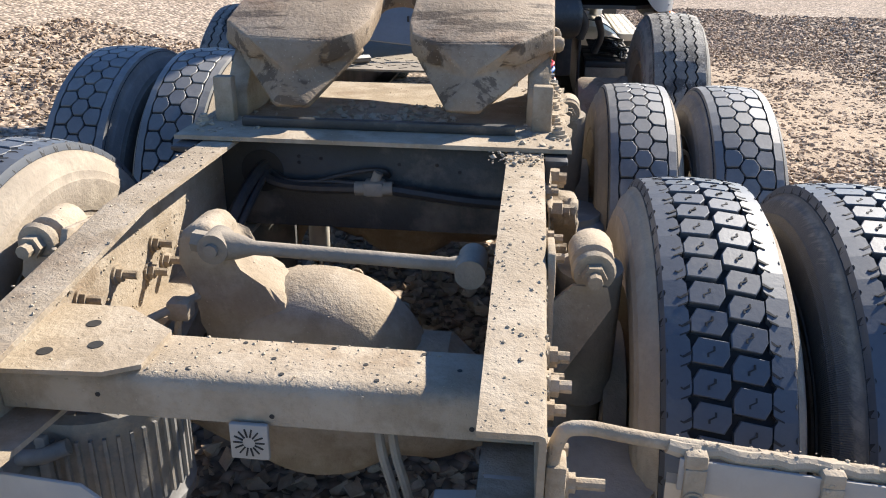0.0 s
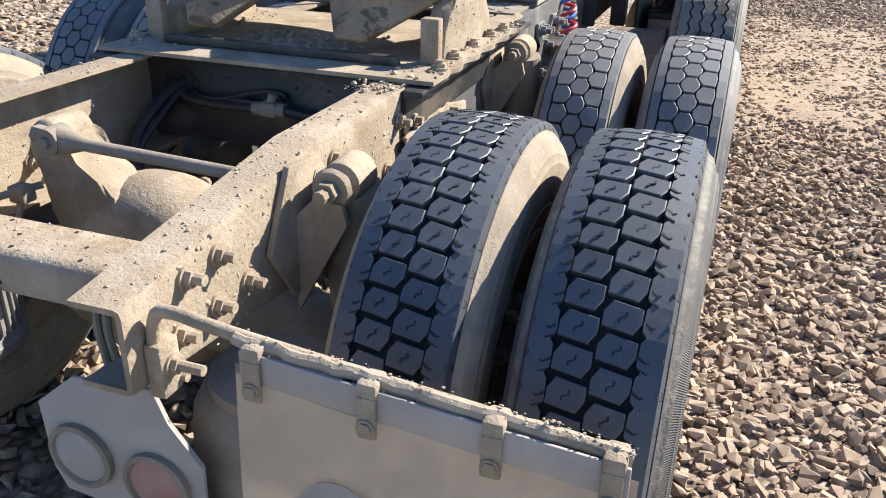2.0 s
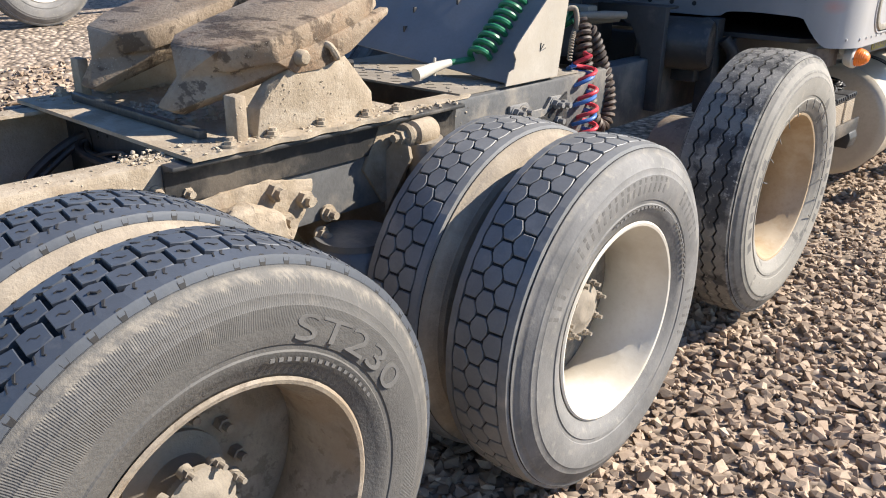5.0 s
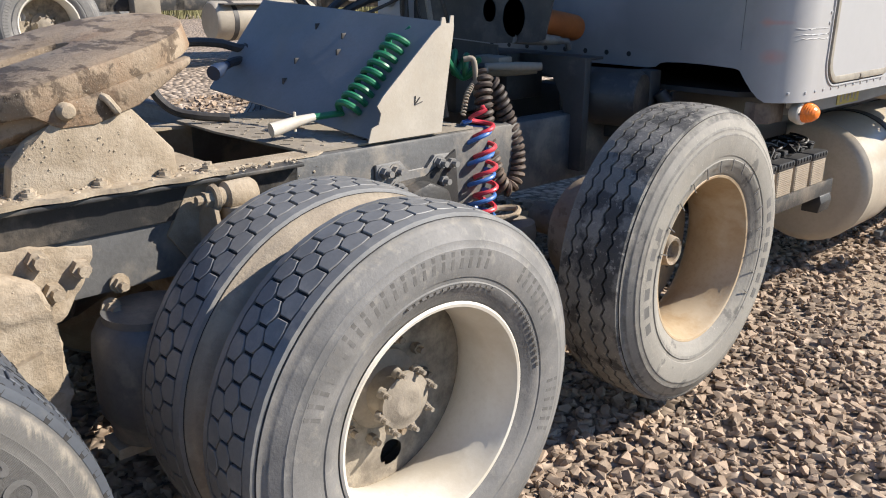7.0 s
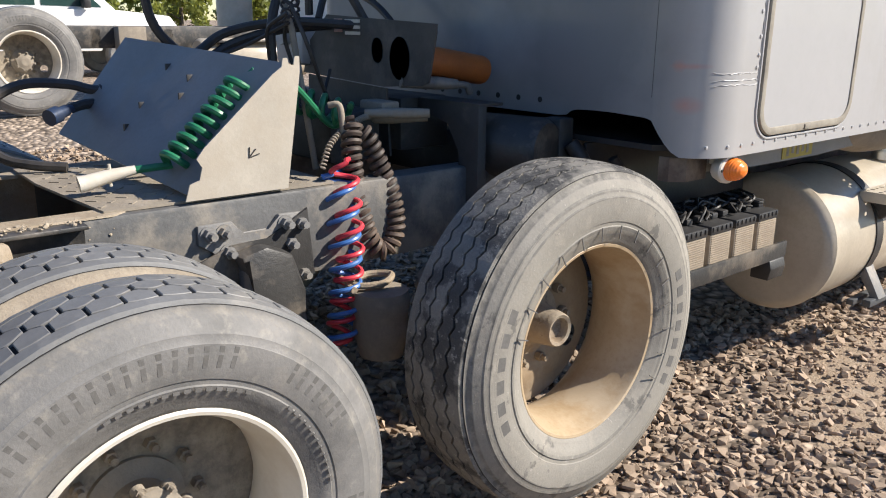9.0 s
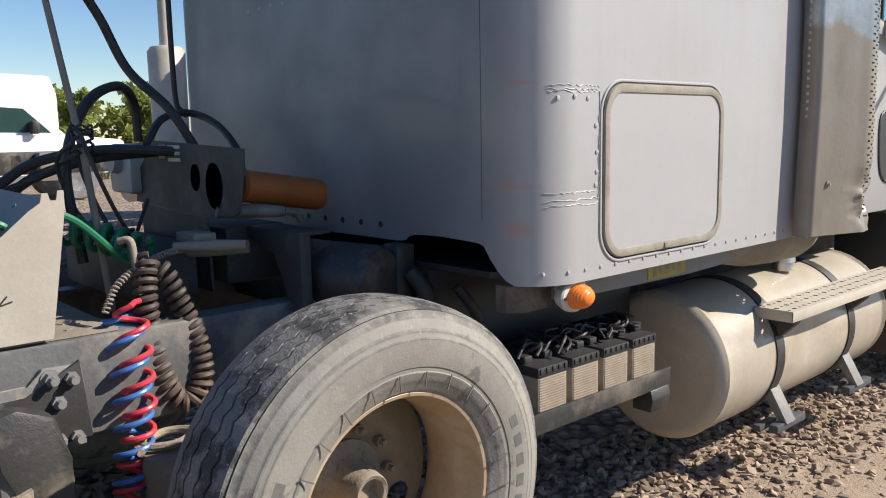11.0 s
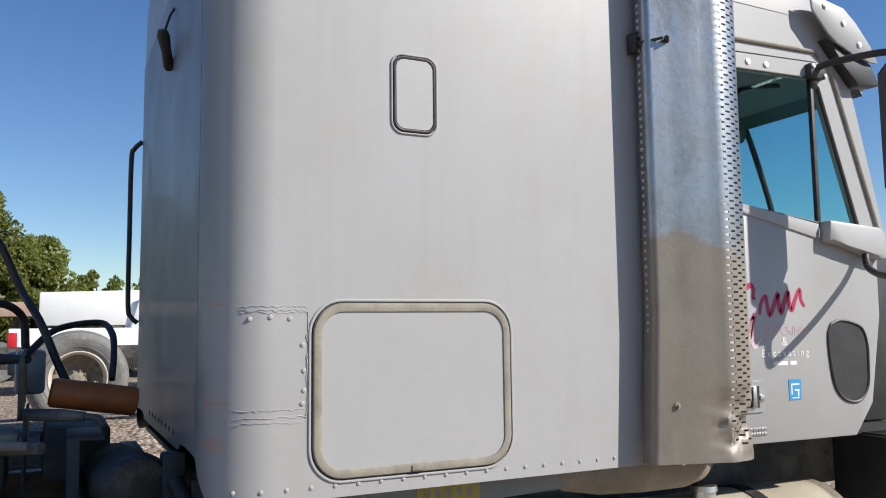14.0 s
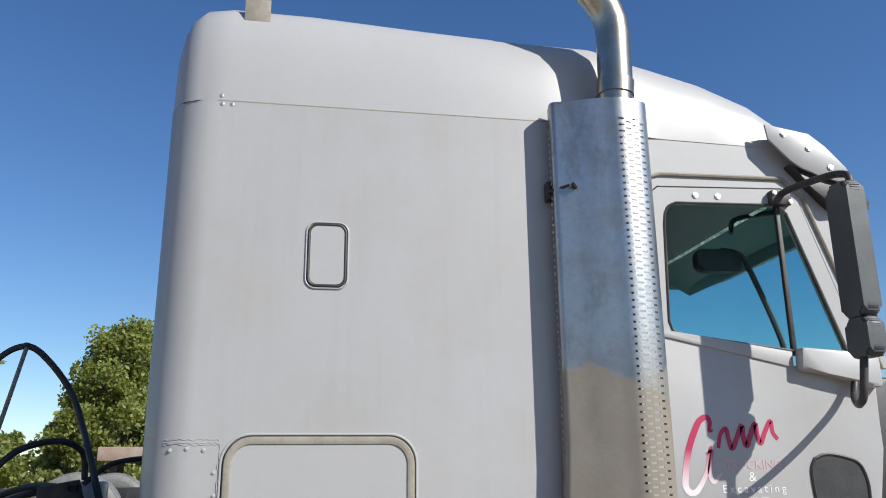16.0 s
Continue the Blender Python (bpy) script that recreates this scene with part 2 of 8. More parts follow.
def radial_dirt(m, bands, colour):
    """Mud scuffed on to rings of a tyre's side, round the wheel's axle."""
    t = m.node_tree
    b = t.nodes["Principled BSDF"]
    tc = t.nodes.new("ShaderNodeTexCoord")
    mul = t.nodes.new("ShaderNodeVectorMath")
    mul.operation = "MULTIPLY"
    mul.inputs[1].default_value = (0, 1, 1)
    t.links.new(tc.outputs["Object"], mul.inputs[0])
    ln = t.nodes.new("ShaderNodeVectorMath")
    ln.operation = "LENGTH"
    t.links.new(mul.outputs[0], ln.inputs[0])
    total = None
    for centre, width, amount in bands:
        d = t.nodes.new("ShaderNodeMath")
        d.operation = "COMPARE"
        d.inputs[1].default_value, d.inputs[2].default_value = centre, width
        sub = t.nodes.new("ShaderNodeMath")
        sub.operation = "SUBTRACT"
        sub.inputs[1].default_value = centre
        t.links.new(ln.outputs["Value"], sub.inputs[0])
        ab = t.nodes.new("ShaderNodeMath")
        ab.operation = "ABSOLUTE"
        t.links.new(sub.outputs[0], ab.inputs[0])
        mr = t.nodes.new("ShaderNodeMapRange")
        mr.inputs["From Min"].default_value, mr.inputs["From Max"].default_value = width * 0.75, width
        mr.inputs["To Min"].default_value, mr.inputs["To Max"].default_value = amount, 0.0
        t.links.new(ab.outputs[0], mr.inputs["Value"])
        t.nodes.remove(d)
        if total is None:
            total = mr.outputs[0]
        else:
            mx = t.nodes.new("ShaderNodeMath")
            mx.operation = "MAXIMUM"
            t.links.new(total, mx.inputs[0])
            t.links.new(mr.outputs[0], mx.inputs[1])
            total = mx.outputs[0]
    nz = t.nodes.new("ShaderNodeTexNoise")
    nz.inputs["Scale"].default_value, nz.inputs["Detail"].default_value, nz.inputs["Roughness"].default_value = 22.0, 6.0, 0.7
    t.links.new(tc.outputs["Object"], nz.inputs["Vector"])
    rg = t.nodes.new("ShaderNodeMapRange")
    rg.inputs["From Min"].default_value, rg.inputs["From Max"].default_value = 0.36, 0.56
    t.links.new(nz.outputs["Fac"], rg.inputs["Value"])
    f = t.nodes.new("ShaderNodeMath")
    f.operation = "MULTIPLY"
    t.links.new(total, f.inputs[0])
    t.links.new(rg.outputs[0], f.inputs[1])
    mix = t.nodes.new("ShaderNodeMix")
    mix.data_type = "RGBA"
    mix.inputs[7].default_value = (*colour, 1)
    t.links.new(f.outputs[0], mix.inputs["Factor"])
    t.links.new(b.inputs["Base Color"].links[0].from_socket, mix.inputs[6])
    t.links.new(mix.outputs[2], b.inputs["Base Color"])


def scuffed_side(m, inner, outer, colour, ribs=0, most=0.6):
    """A ragged ring of mud scuffed on below a tyre's shoulder in slanting streaks, with fine radial ribs inside it."""
    t = m.node_tree
    b = t.nodes["Principled BSDF"]

    def calc(op, x, y=None, z=None):
        k = t.nodes.new("ShaderNodeMath")
        k.operation = op
        for i, v in enumerate((x, y, z)):
            if v is None:
                continue
            if isinstance(v, (int, float)):
                k.inputs[i].default_value = v
            else:
                t.links.new(v, k.inputs[i])
        return k.outputs[0]

    def fall(src, lo, hi, a, c):
        r = t.nodes.new("ShaderNodeMapRange")
        for key, v in (("From Min", lo), ("From Max", hi), ("To Min", a), ("To Max", c)):
            r.inputs[key].default_value = v
        t.links.new(src, r.inputs["Value"])
        return r.outputs[0]

    tc = t.nodes.new("ShaderNodeTexCoord")
    sp = t.nodes.new("ShaderNodeSeparateXYZ")
    t.links.new(tc.outputs["Object"], sp.inputs[0])
    rad = calc("SQRT", calc("ADD", calc("MULTIPLY", sp.outputs["Y"], sp.outputs["Y"]), calc("MULTIPLY", sp.outputs["Z"], sp.outputs["Z"])))
    ang = calc("ARCTAN2", sp.outputs["Y"], sp.outputs["Z"])
    slant = calc("ADD", ang, calc("MULTIPLY", rad, 2.2))
    cb = t.nodes.new("ShaderNodeCombineXYZ")
    t.links.new(calc("MULTIPLY", calc("COSINE", slant), 70.0), cb.inputs[0])
    t.links.new(calc("MULTIPLY", calc("SINE", slant), 70.0), cb.inputs[1])
    t.links.new(calc("MULTIPLY", rad, 14.0), cb.inputs[2])
    nz = t.nodes.new("ShaderNodeTexNoise")
    nz.inputs["Scale"].default_value, nz.inputs["Detail"].default_value, nz.inputs["Roughness"].default_value = 1.0, 4.0, 0.6
    t.links.new(cb.outputs[0], nz.inputs["Vector"])
    edge = calc("ADD", rad, calc("MULTIPLY", calc("SUBTRACT", nz.outputs["Fac"], 0.5), 0.065))
    mask = calc("MULTIPLY", fall(edge, inner, inner + 0.014, 0.0, most), fall(rad, outer, outer + 0.006, 1.0, 0.0))
    worn = t.nodes.new("ShaderNodeTexNoise")
    worn.inputs["Scale"].default_value, worn.inputs["Detail"].default_value, worn.inputs["Roughness"].default_value = 26.0, 8.0, 0.72
    t.links.new(tc.outputs["Object"], worn.inputs["Vector"])
    mask = calc("MULTIPLY", mask, fall(worn.outputs["Fac"], 0.42, 0.60, 0.12, 1.0))
    mix = t.nodes.new("ShaderNodeMix")
    mix.data_type = "RGBA"
    mix.inputs[7].default_value = (*colour, 1)
    t.links.new(mask, mix.inputs["Factor"])
    t.links.new(b.inputs["Base Color"].links[0].from_socket, mix.inputs[6])
    t.links.new(mix.outputs[2], b.inputs["Base Color"])
    if ribs:
        wave = calc("SINE", calc("MULTIPLY", ang, float(ribs)))
        zone = calc("MULTIPLY", fall(rad, inner - 0.075, inner - 0.07, 0.0, 1.0), fall(rad, outer - 0.012, outer - 0.008, 1.0, 0.0))
        bp = t.nodes.new("ShaderNodeBump")
        bp.inputs["Strength"].default_value = 0.45
        bp.inputs["Distance"].default_value = 0.0012
        t.links.new(calc("MULTIPLY", wave, zone), bp.inputs["Height"])
        if b.inputs["Normal"].links:
            t.links.new(b.inputs["Normal"].links[0].from_socket, bp.inputs["Normal"])
        t.links.new(bp.outputs["Normal"], b.inputs["Normal"])


scuffed_side(M_sidewall, 0.480, 0.498, (0.275, 0.24, 0.19), 760, 0.7)
patches(M_sidedust, (0.36, 0.335, 0.295), 60.0, 0.64, 0.67, 0.75)
patches(M_sidedust, (0.08, 0.077, 0.073), 11.0, 0.60, 0.64, 0.6)
radial_dirt(M_sidedust, [(0.500, 0.010, 0.6), (0.462, 0.006, 0.5), (0.443, 0.004, 0.5), (0.352, 0.006, 0.45)], (0.09, 0.086, 0.08))
scuffed_side(M_sidegrey, 0.488, 0.506, (0.245, 0.218, 0.180), 0, 0.45)
patches(M_sidegrey, (0.10, 0.097, 0.094), 3.5, 0.52, 0.66, 0.5)

M_leaf = material("leaves", (0.225, 0.245, 0.065), 0.5, 0, (0.11, 0.145, 0.035), 0.7, 0.7, 0.1, 4, piece=0.5)


def thin_leaf(m, colour, share):
    """Lets part of the light through the leaf."""
    t = m.node_tree
    b = t.nodes["Principled BSDF"]
    tr = t.nodes.new("ShaderNodeBsdfTranslucent")
    tr.inputs["Color"].default_value = (*colour, 1)
    mx = t.nodes.new("ShaderNodeMixShader")
    mx.inputs[0].default_value = share
    t.links.new(b.outputs[0], mx.inputs[1])
    t.links.new(tr.outputs[0], mx.inputs[2])
    t.links.new(mx.outputs[0], t.nodes["Material Output"].inputs[0])


thin_leaf(M_leaf, (0.36, 0.38, 0.07), 0.45)
M_bark = material("bark", (0.126, 0.095, 0.071), 0.9, 0, (0.063, 0.047, 0.036), 4, 0.7, 0.5, 20)
M_white = material("white_vehicle_paint", (0.80, 0.80, 0.79), 0.4, 0, (0.70, 0.69, 0.66), 2, 0.4, 0.02)
M_whitepaint = material("white_lettering", (0.78, 0.77, 0.76), 0.5, 0, (0.68, 0.66, 0.65), 8, 0.4, 0.02)
M_blue = material("blue_sticker", (0.05, 0.30, 0.62), 0.4, 0, (0.04, 0.24, 0.52), 8, 0.4, 0.02)
M_yellow = material("faded_yellow_sticker", (0.435, 0.34, 0.055), 0.6, 0, (0.316, 0.245, 0.063), 9, 0.6, 0.05)
M_red = material("red_lens", (0.363, 0.174, 0.146), 0.6, 0, (0.332, 0.205, 0.174), 8, 0.6, 0.05, 60, (0.356, 0.284, 0.221), 0.35, 8)
M_darkgrey = material("dark_grey_plastic", (0.083, 0.088, 0.093), 0.55, 0, (0.04, 0.042, 0.044), 5, 0.5, 0.05)
M_grass = material("dry_grass", (0.221, 0.19, 0.087), 0.95, 0, (0.118, 0.126, 0.047), 0.6, 0.8, 0.5, 9)


def glass(name, tint, alpha_rough=0.02):
    m = bpy.data.materials.new(name)
    m.use_nodes = True
    b = m.node_tree.nodes["Principled BSDF"]
    b.inputs["Base Color"].default_value = (*tint, 1)
    b.inputs["Transmission Weight"].default_value = 1.0
    b.inputs["Roughness"].default_value = alpha_rough
    b.inputs["IOR"].default_value = 1.1
    return m


M_glass = glass("tinted_glass", (0.62, 0.86, 0.86))


# ---- mesh helpers ----
def link(name, bm, mat, parent=None, label="", smooth=40):
    me = bpy.data.meshes.new(name)
    bmesh.ops.recalc_face_normals(bm, faces=bm.faces)
    bm.to_mesh(me)
    bm.free()
    me.materials.append(mat)
    if smooth:
        me.polygons.foreach_set("use_smooth", [True] * len(me.polygons))
        me.set_sharp_from_angle(angle=radians(smooth))
    ob = new(name, me)
    if parent:
        ob.parent = parent
    if label:
        ob["label"] = label
    return ob


def part(name, bm, mat, parent, label="", smooth=40):
    return link(name, bm, mat, parent, label, smooth)


def thing(name, label, category, at=(0, 0, 0), group="", kind=""):
    ob = new(name)
    ob.location = at
    return tagged(ob, label, category, group, kind)


def box(bm, x0, x1, y0, y1, z0, z1, bevel=0.0, m=None):
    g = bmesh.ops.create_cube(bm, size=1)
    mat = Matrix.Translation(((x0 + x1) / 2, (y0 + y1) / 2, (z0 + z1) / 2)) @ Matrix.Diagonal((abs(x1 - x0), abs(y1 - y0), abs(z1 - z0), 1))
    if m is not None:
        mat = m @ mat
    bmesh.ops.transform(bm, matrix=mat, verts=g["verts"])
    if bevel:
        es = list({e for v in g["verts"] for e in v.link_edges})
        bmesh.ops.bevel(bm, geom=es, offset=bevel, segments=2, profile=0.5, affect="EDGES")
    return bm


def prism(bm, poly, axis, a, b, m=None, bevel=0.0):
    """A polygon in the two other axes (in order), drawn out along axis from a to b."""
    def p(u, v, w):
        return {"x": (w, u, v), "y": (u, w, v), "z": (u, v, w)}[axis]
    lo = [bm.verts.new(p(u, v, a)) for u, v in poly]
    hi = [bm.verts.new(p(u, v, b)) for u, v in poly]
    fs = [bm.faces.new(lo[::-1]), bm.faces.new(hi)]
    n = len(poly)
    for i in range(n):
        fs.append(bm.faces.new((lo[i], lo[(i + 1) % n], hi[(i + 1) % n], hi[i])))
    if m is not None:
        bmesh.ops.transform(bm, matrix=m, verts=lo + hi)
    if bevel:
        es = [e for e in {e for f in fs for e in f.edges}]
        bmesh.ops.bevel(bm, geom=es, offset=bevel, segments=2, profile=0.5, affect="EDGES")
    return bm


def tube(bm, pts, r, seg=10, closed=False, caps=True):
    pts = [Vector(p) for p in pts]
    rings = []
    n = len(pts)
    up = Vector((0.0123, 0.0321, 1)).normalized()
    prev = None
    for i, p in enumerate(pts):
        d = (pts[(i + 1) % n if closed else min(i + 1, n - 1)] - pts[(i - 1) % n if closed else max(i - 1, 0)]).normalized()
        if prev is None:
            s = d.cross(up)
            if s.length < 0.05:
                s = d.cross(Vector((1, 0.02, 0)))
        else:
            s = prev - d * prev.dot(d)
        s.normalize()
        prev = s
        t = d.cross(s)
        rr = r[i] if isinstance(r, (list, tuple)) else r
        rings.append([bm.verts.new(p + s * rr * math.cos(2 * math.pi * k / seg) + t * rr * math.sin(2 * math.pi * k / seg)) for k in range(seg)])
    m = n if closed else n - 1
    for i in range(m):
        a, b = rings[i], rings[(i + 1) % n]
        for k in range(seg):
            bm.faces.new((a[k], a[(k + 1) % seg], b[(k + 1) % seg], b[k]))
    if caps and not closed:
        bm.faces.new(rings[0][::-1])
        bm.faces.new(rings[-1])
    return bm


def rod(bm, a, b, r, seg=12):
    return tube(bm, [a, b], r, seg)


def lathe(bm, profile, seg=64, axis="x", at=(0, 0, 0), closed=False):
    """profile: (along the axis, radius)."""
    rings = []
    for h, r in profile:
        ring = []
        for k in range(seg):
            c, s = r * math.cos(2 * math.pi * k / seg), r * math.sin(2 * math.pi * k / seg)
            p = {"x": (h, c, s), "y": (c, h, s), "z": (c, s, h)}[axis]
            ring.append(bm.verts.new((p[0] + at[0], p[1] + at[1], p[2] + at[2])))
        rings.append(ring)
    pairs = list(zip(rings, rings[1:])) + ([(rings[-1], rings[0])] if closed else [])
    for a, b in pairs:
        for k in range(seg):
            bm.faces.new((a[k], a[(k + 1) % seg], b[(k + 1) % seg], b[k]))
    if not closed:
        for ring in (rings[0], rings[-1]):
            if profile[0][1] > 1e-5:
                bm.faces.new(ring)
    return bm


def smooth_path(pts, n=12):
    """Catmull-Rom through the points."""
    P = [Vector(p) for p in pts]
    P = [P[0] * 2 - P[1]] + P + [P[-1] * 2 - P[-2]]
    out = []
    for i in range(1, len(P) - 2):
        for k in range(n):
            t = k / n
            a, b, c, d = P[i - 1], P[i], P[i + 1], P[i + 2]
            out.append(0.5 * (2 * b + (c - a) * t + (2 * a - 5 * b + 4 * c - d) * t * t + (3 * b - a - 3 * c + d) * t ** 3))
    out.append(P[-2])
    return out


def helix(a, b, radius, turns, n=16, start=0.0):
    """A coil round the path from a to b."""
    a, b = Vector(a), Vector(b)
    d = (b - a).normalized()
    s = d.cross(Vector((1, 0, 0.1))).normalized()
    t = d.cross(s)
    k = int(turns * n)
    return [a.lerp(b, i / k) + radius * (s * math.cos(start + 2 * math.pi * i / n) + t * math.sin(start + 2 * math.pi * i / n)) for i in range(k + 1)]


def bolt(bm, p, d, r=0.016, h=0.014, stud=0.025):
    """A hexagon nut at p, facing d, with the end of its stud."""
    p, d = Vector(p), Vector(d).normalized()
    tube(bm, [p, p + d * h], r, 6)
    if stud:
        tube(bm, [p + d * h, p + d * (h + stud)], r * 0.6, 8)
    return bm


CX = 0.05          # the truck's middle line
def left(x):
    return 2 * CX - x


# ---- ground ----
def hill(x, y):
    rise = min(1.0, max(0.0, (-x - 2.8) / 5.0))
    return -0.05 * math.exp(-((y + 1.4) / 1.3) ** 2) * (1 if abs(x) < 12 else 0) + 0.38 * rise * rise * (3 - 2 * rise) + (0.19 * math.exp(-((x + 7.5) / 2.4) ** 2) if -20 < x < -1 else 0.0) + 0.02 * noise.noise(Vector((x * 0.5, y * 0.5, 0.3))) + 0.012 * noise.noise(Vector((x * 2.1, y * 2.1, 5.3)))


def fines(x, y):
    """Packed dirt that fills the stones ahead of the lift axle."""
    k = min(1.0, max(0.0, (y - 0.3) / 1.2)) * min(1.0, max(0.0, (x + 0.3) / 0.8)) * min(1.0, max(0.0, (7.0 - y) / 2.0))
    return k * (0.016 + 0.007 * noise.noise(Vector((x * 2.3, y * 2.3, 1.7))) + 0.004 * noise.noise(Vector((x * 7, y * 7, 4.1))))


def ground_sheet():
    bm = bmesh.new()
    n = 90
    xs = [math.copysign(abs(i / n) ** 3.4 * 900 + abs(i / n) * 8, i) for i in range(-n, n + 1)]
    grid = [[bm.verts.new((x + 1, y + 3, hill(x, y) - 0.025 if abs(x) < 30 and abs(y) < 30 else hill(x, 0) - 0.03)) for y in xs] for x in xs]
    for i in range(len(xs) - 1):
        for j in range(len(xs) - 1):
            bm.faces.new((grid[i][j], grid[i + 1][j], grid[i + 1][j + 1], grid[i][j + 1]))
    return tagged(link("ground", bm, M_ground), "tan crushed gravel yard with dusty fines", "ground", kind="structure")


ground_sheet()


def dirt_sheet():
    """A fine sheet of packed dirt that sinks below the stones at its borders."""
    bm = bmesh.new()
    nx, ny = 90, 150
    grid = []
    for i in range(nx + 1):
        row = []
        for j in range(ny + 1):
            x, y = -0.2 + 3.9 * i / nx, 0.3 + 6.5 * j / ny
            rim = min(1.0, (3.7 - x) / 1.2)
            row.append(bm.verts.new((x + 1, y + 3, hill(x, y) - 0.034 + fines(x, y) * rim * 1.45)))
        grid.append(row)
    for a, b in zip(grid, grid[1:]):
        for j in range(ny):
            bm.faces.new((a[j], b[j], b[j + 1], a[j + 1]))
    tagged(link("packed_dirt", bm, M_dirt), "packed tan dirt between the loose stones", "dirt", kind="stuff")


dirt_sheet()


def gravel(name, zones, seed, label):
    """Broken stones: a few angular shapes, scattered, turned and scaled, joined into one mesh."""
    rng = np.random.default_rng(seed)
    shapes = []
    for k in range(24):
        corners = 13 if k < 14 else 8
        bm = bmesh.new()
        pts = rng.uniform(-1, 1, (corners, 3))
        pts /= np.max(np.abs(pts), axis=1)[:, None] * rng.uniform(1.0, 1.25, (corners, 1))
        vs = [bm.verts.new(p) for p in pts]
        hull = bmesh.ops.convex_hull(bm, input=vs)
        bmesh.ops.delete(bm, geom=[v for v in bm.verts if not v.link_faces], context="VERTS")
        bmesh.ops.triangulate(bm, faces=bm.faces)
        bm.verts.index_update()
        v = np.array([p.co[:] for p in bm.verts])
        f = np.array([[p.index for p in q.verts] for q in bm.faces])
        bm.free()
        v = v * np.array([1.0, rng.uniform(0.6, 0.9), rng.uniform(0.45, 0.75)])
        shapes.append((v, f))
    V, F, at = [], [], 0
    for x0, x1, y0, y1, density, lo, hi in zones:
        n = int((x1 - x0) * (y1 - y0) * density)
        px, py = rng.uniform(x0, x1, n), rng.uniform(y0, y1, n)
        size = lo + (hi - lo) * rng.random(n) ** 1.9
        kind = rng.integers(0, 14, n) if density > 800 else rng.integers(14, 24, n)
        ang = rng.uniform(0, 2 * math.pi, (n, 2))
        for k, (v, f) in enumerate(shapes):
            sel = np.where(kind == k)[0]
            if not len(sel):
                continue
            c, s = np.cos(ang[sel, 0]), np.sin(ang[sel, 0])
            tc, ts = np.cos(0.6 * np.sin(ang[sel, 1])), np.sin(0.6 * np.sin(ang[sel, 1]))
            q = v[None] * size[sel][:, None, None]
            y2, z2 = q[:, :, 1] * tc[:, None] - q[:, :, 2] * ts[:, None], q[:, :, 1] * ts[:, None] + q[:, :, 2] * tc[:, None]
            xx = q[:, :, 0] * c[:, None] - y2 * s[:, None] + px[sel][:, None]
            yy = q[:, :, 0] * s[:, None] + y2 * c[:, None] + py[sel][:, None]
            base = np.array([hill(a - 1, b - 3) for a, b in zip(px[sel], py[sel])]) - 0.022 + rng.uniform(0.0, 0.55, len(sel)) * size[sel]
            V.append(np.stack([xx, yy, z2 + base[:, None]], -1).reshape(-1, 3))
            F.append((f[None] + (np.arange(len(sel)) * len(v))[:, None, None] + at).reshape(-1, 3))
            at += len(sel) * len(v)
    V, F = np.concatenate(V), np.concatenate(F)
    me = bpy.data.meshes.new(name)
    me.vertices.add(len(V)), me.loops.add(F.size), me.polygons.add(len(F))
    me.vertices.foreach_set("co", V.ravel())
    me.loops.foreach_set("vertex_index", F.ravel())
    me.polygons.foreach_set("loop_start", np.arange(len(F)) * 3)
    me.update(calc_edges=True)
    me.materials.append(M_gravel)
    me.shade_flat()
    return tagged(new(name, me), label, "gravel", kind="stuff")


gravel("gravel", [(0.4, 4.4, -1.2, 2.6, 1550, 0.009, 0.033), (0.4, 4.4, 2.6, 3.6, 1600, 0.007, 0.030), (0.4, 4.4, 3.6, 7.0, 1150, 0.007, 0.028), (4.4, 9.0, -0.5, 14.0, 320, 0.018, 0.042), (0.4, 4.4, 7.0, 10.5, 790, 0.014, 0.034), (0.4, 4.4, 10.5, 15.0, 560, 0.018, 0.038),
                  (-1.6, 0.4, -1.8, 4.5, 700, 0.014, 0.042), (-5.0, -1.6, -0.5, 8.0, 330, 0.017, 0.042), (9.0, 20.0, 4.0, 26.0, 60, 0.02, 0.045)],
       4, "loose angular tan and pinkish crushed stones")

truck = thing("semi_truck", "dusty grey sleeper-cab semi truck tractor standing on gravel", "truck")


# ---- wheels ----
R_TYRE = 0.533


def tread_mesh(bm, polys, count, depth, half, crown=0.010, radius=R_TYRE, taper=0.06):
    """Blocks of the tread: outlines (pitches round, metres across) on the rim of the tyre."""
    rnd = random.Random(3)
    for i in range(count):
        for poly in polys:
            cu = sum(p[0] for p in poly) / len(poly)
            cv = sum(p[1] for p in poly) / len(poly)
            lift = 0.0 if max(p[0] for p in poly) - min(p[0] for p in poly) > 0.99 else rnd.uniform(-0.0012, 0.0008)
            umin, umax = min(p[0] for p in poly), max(p[0] for p in poly)
            full = umax - umin > 0.99
            rings = []
            for level, inset in ((-depth, 0.0), (-0.0015, 0.0), (0.0, taper)):
                ring = []
                if full:
                    inset = 0.0
                for u, v in poly:
                    uu, vv = u + (cu - u) * inset, v + (cv - v) * inset
                    uu = u if full else uu
                    a = 2 * math.pi * (i + uu) / count
                    r = radius - crown * (vv / half) ** 2 - (0.02 * max(0, abs(vv) / half - 0.93) / 0.07) + level + lift
                    ring.append(bm.verts.new((vv, r * math.cos(a), r * math.sin(a))))
                rings.append(ring)
            for a, b in zip(rings, rings[1:]):
                for k in range(len(poly)):
                    bm.faces.new((a[k], a[(k + 1) % len(poly)], b[(k + 1) % len(poly)], b[k]))
            bm.faces.new(rings[-1])
    return bm


def mirror(poly, du=0.0):
    return [(u + du, -v) for u, v in poly][::-1]


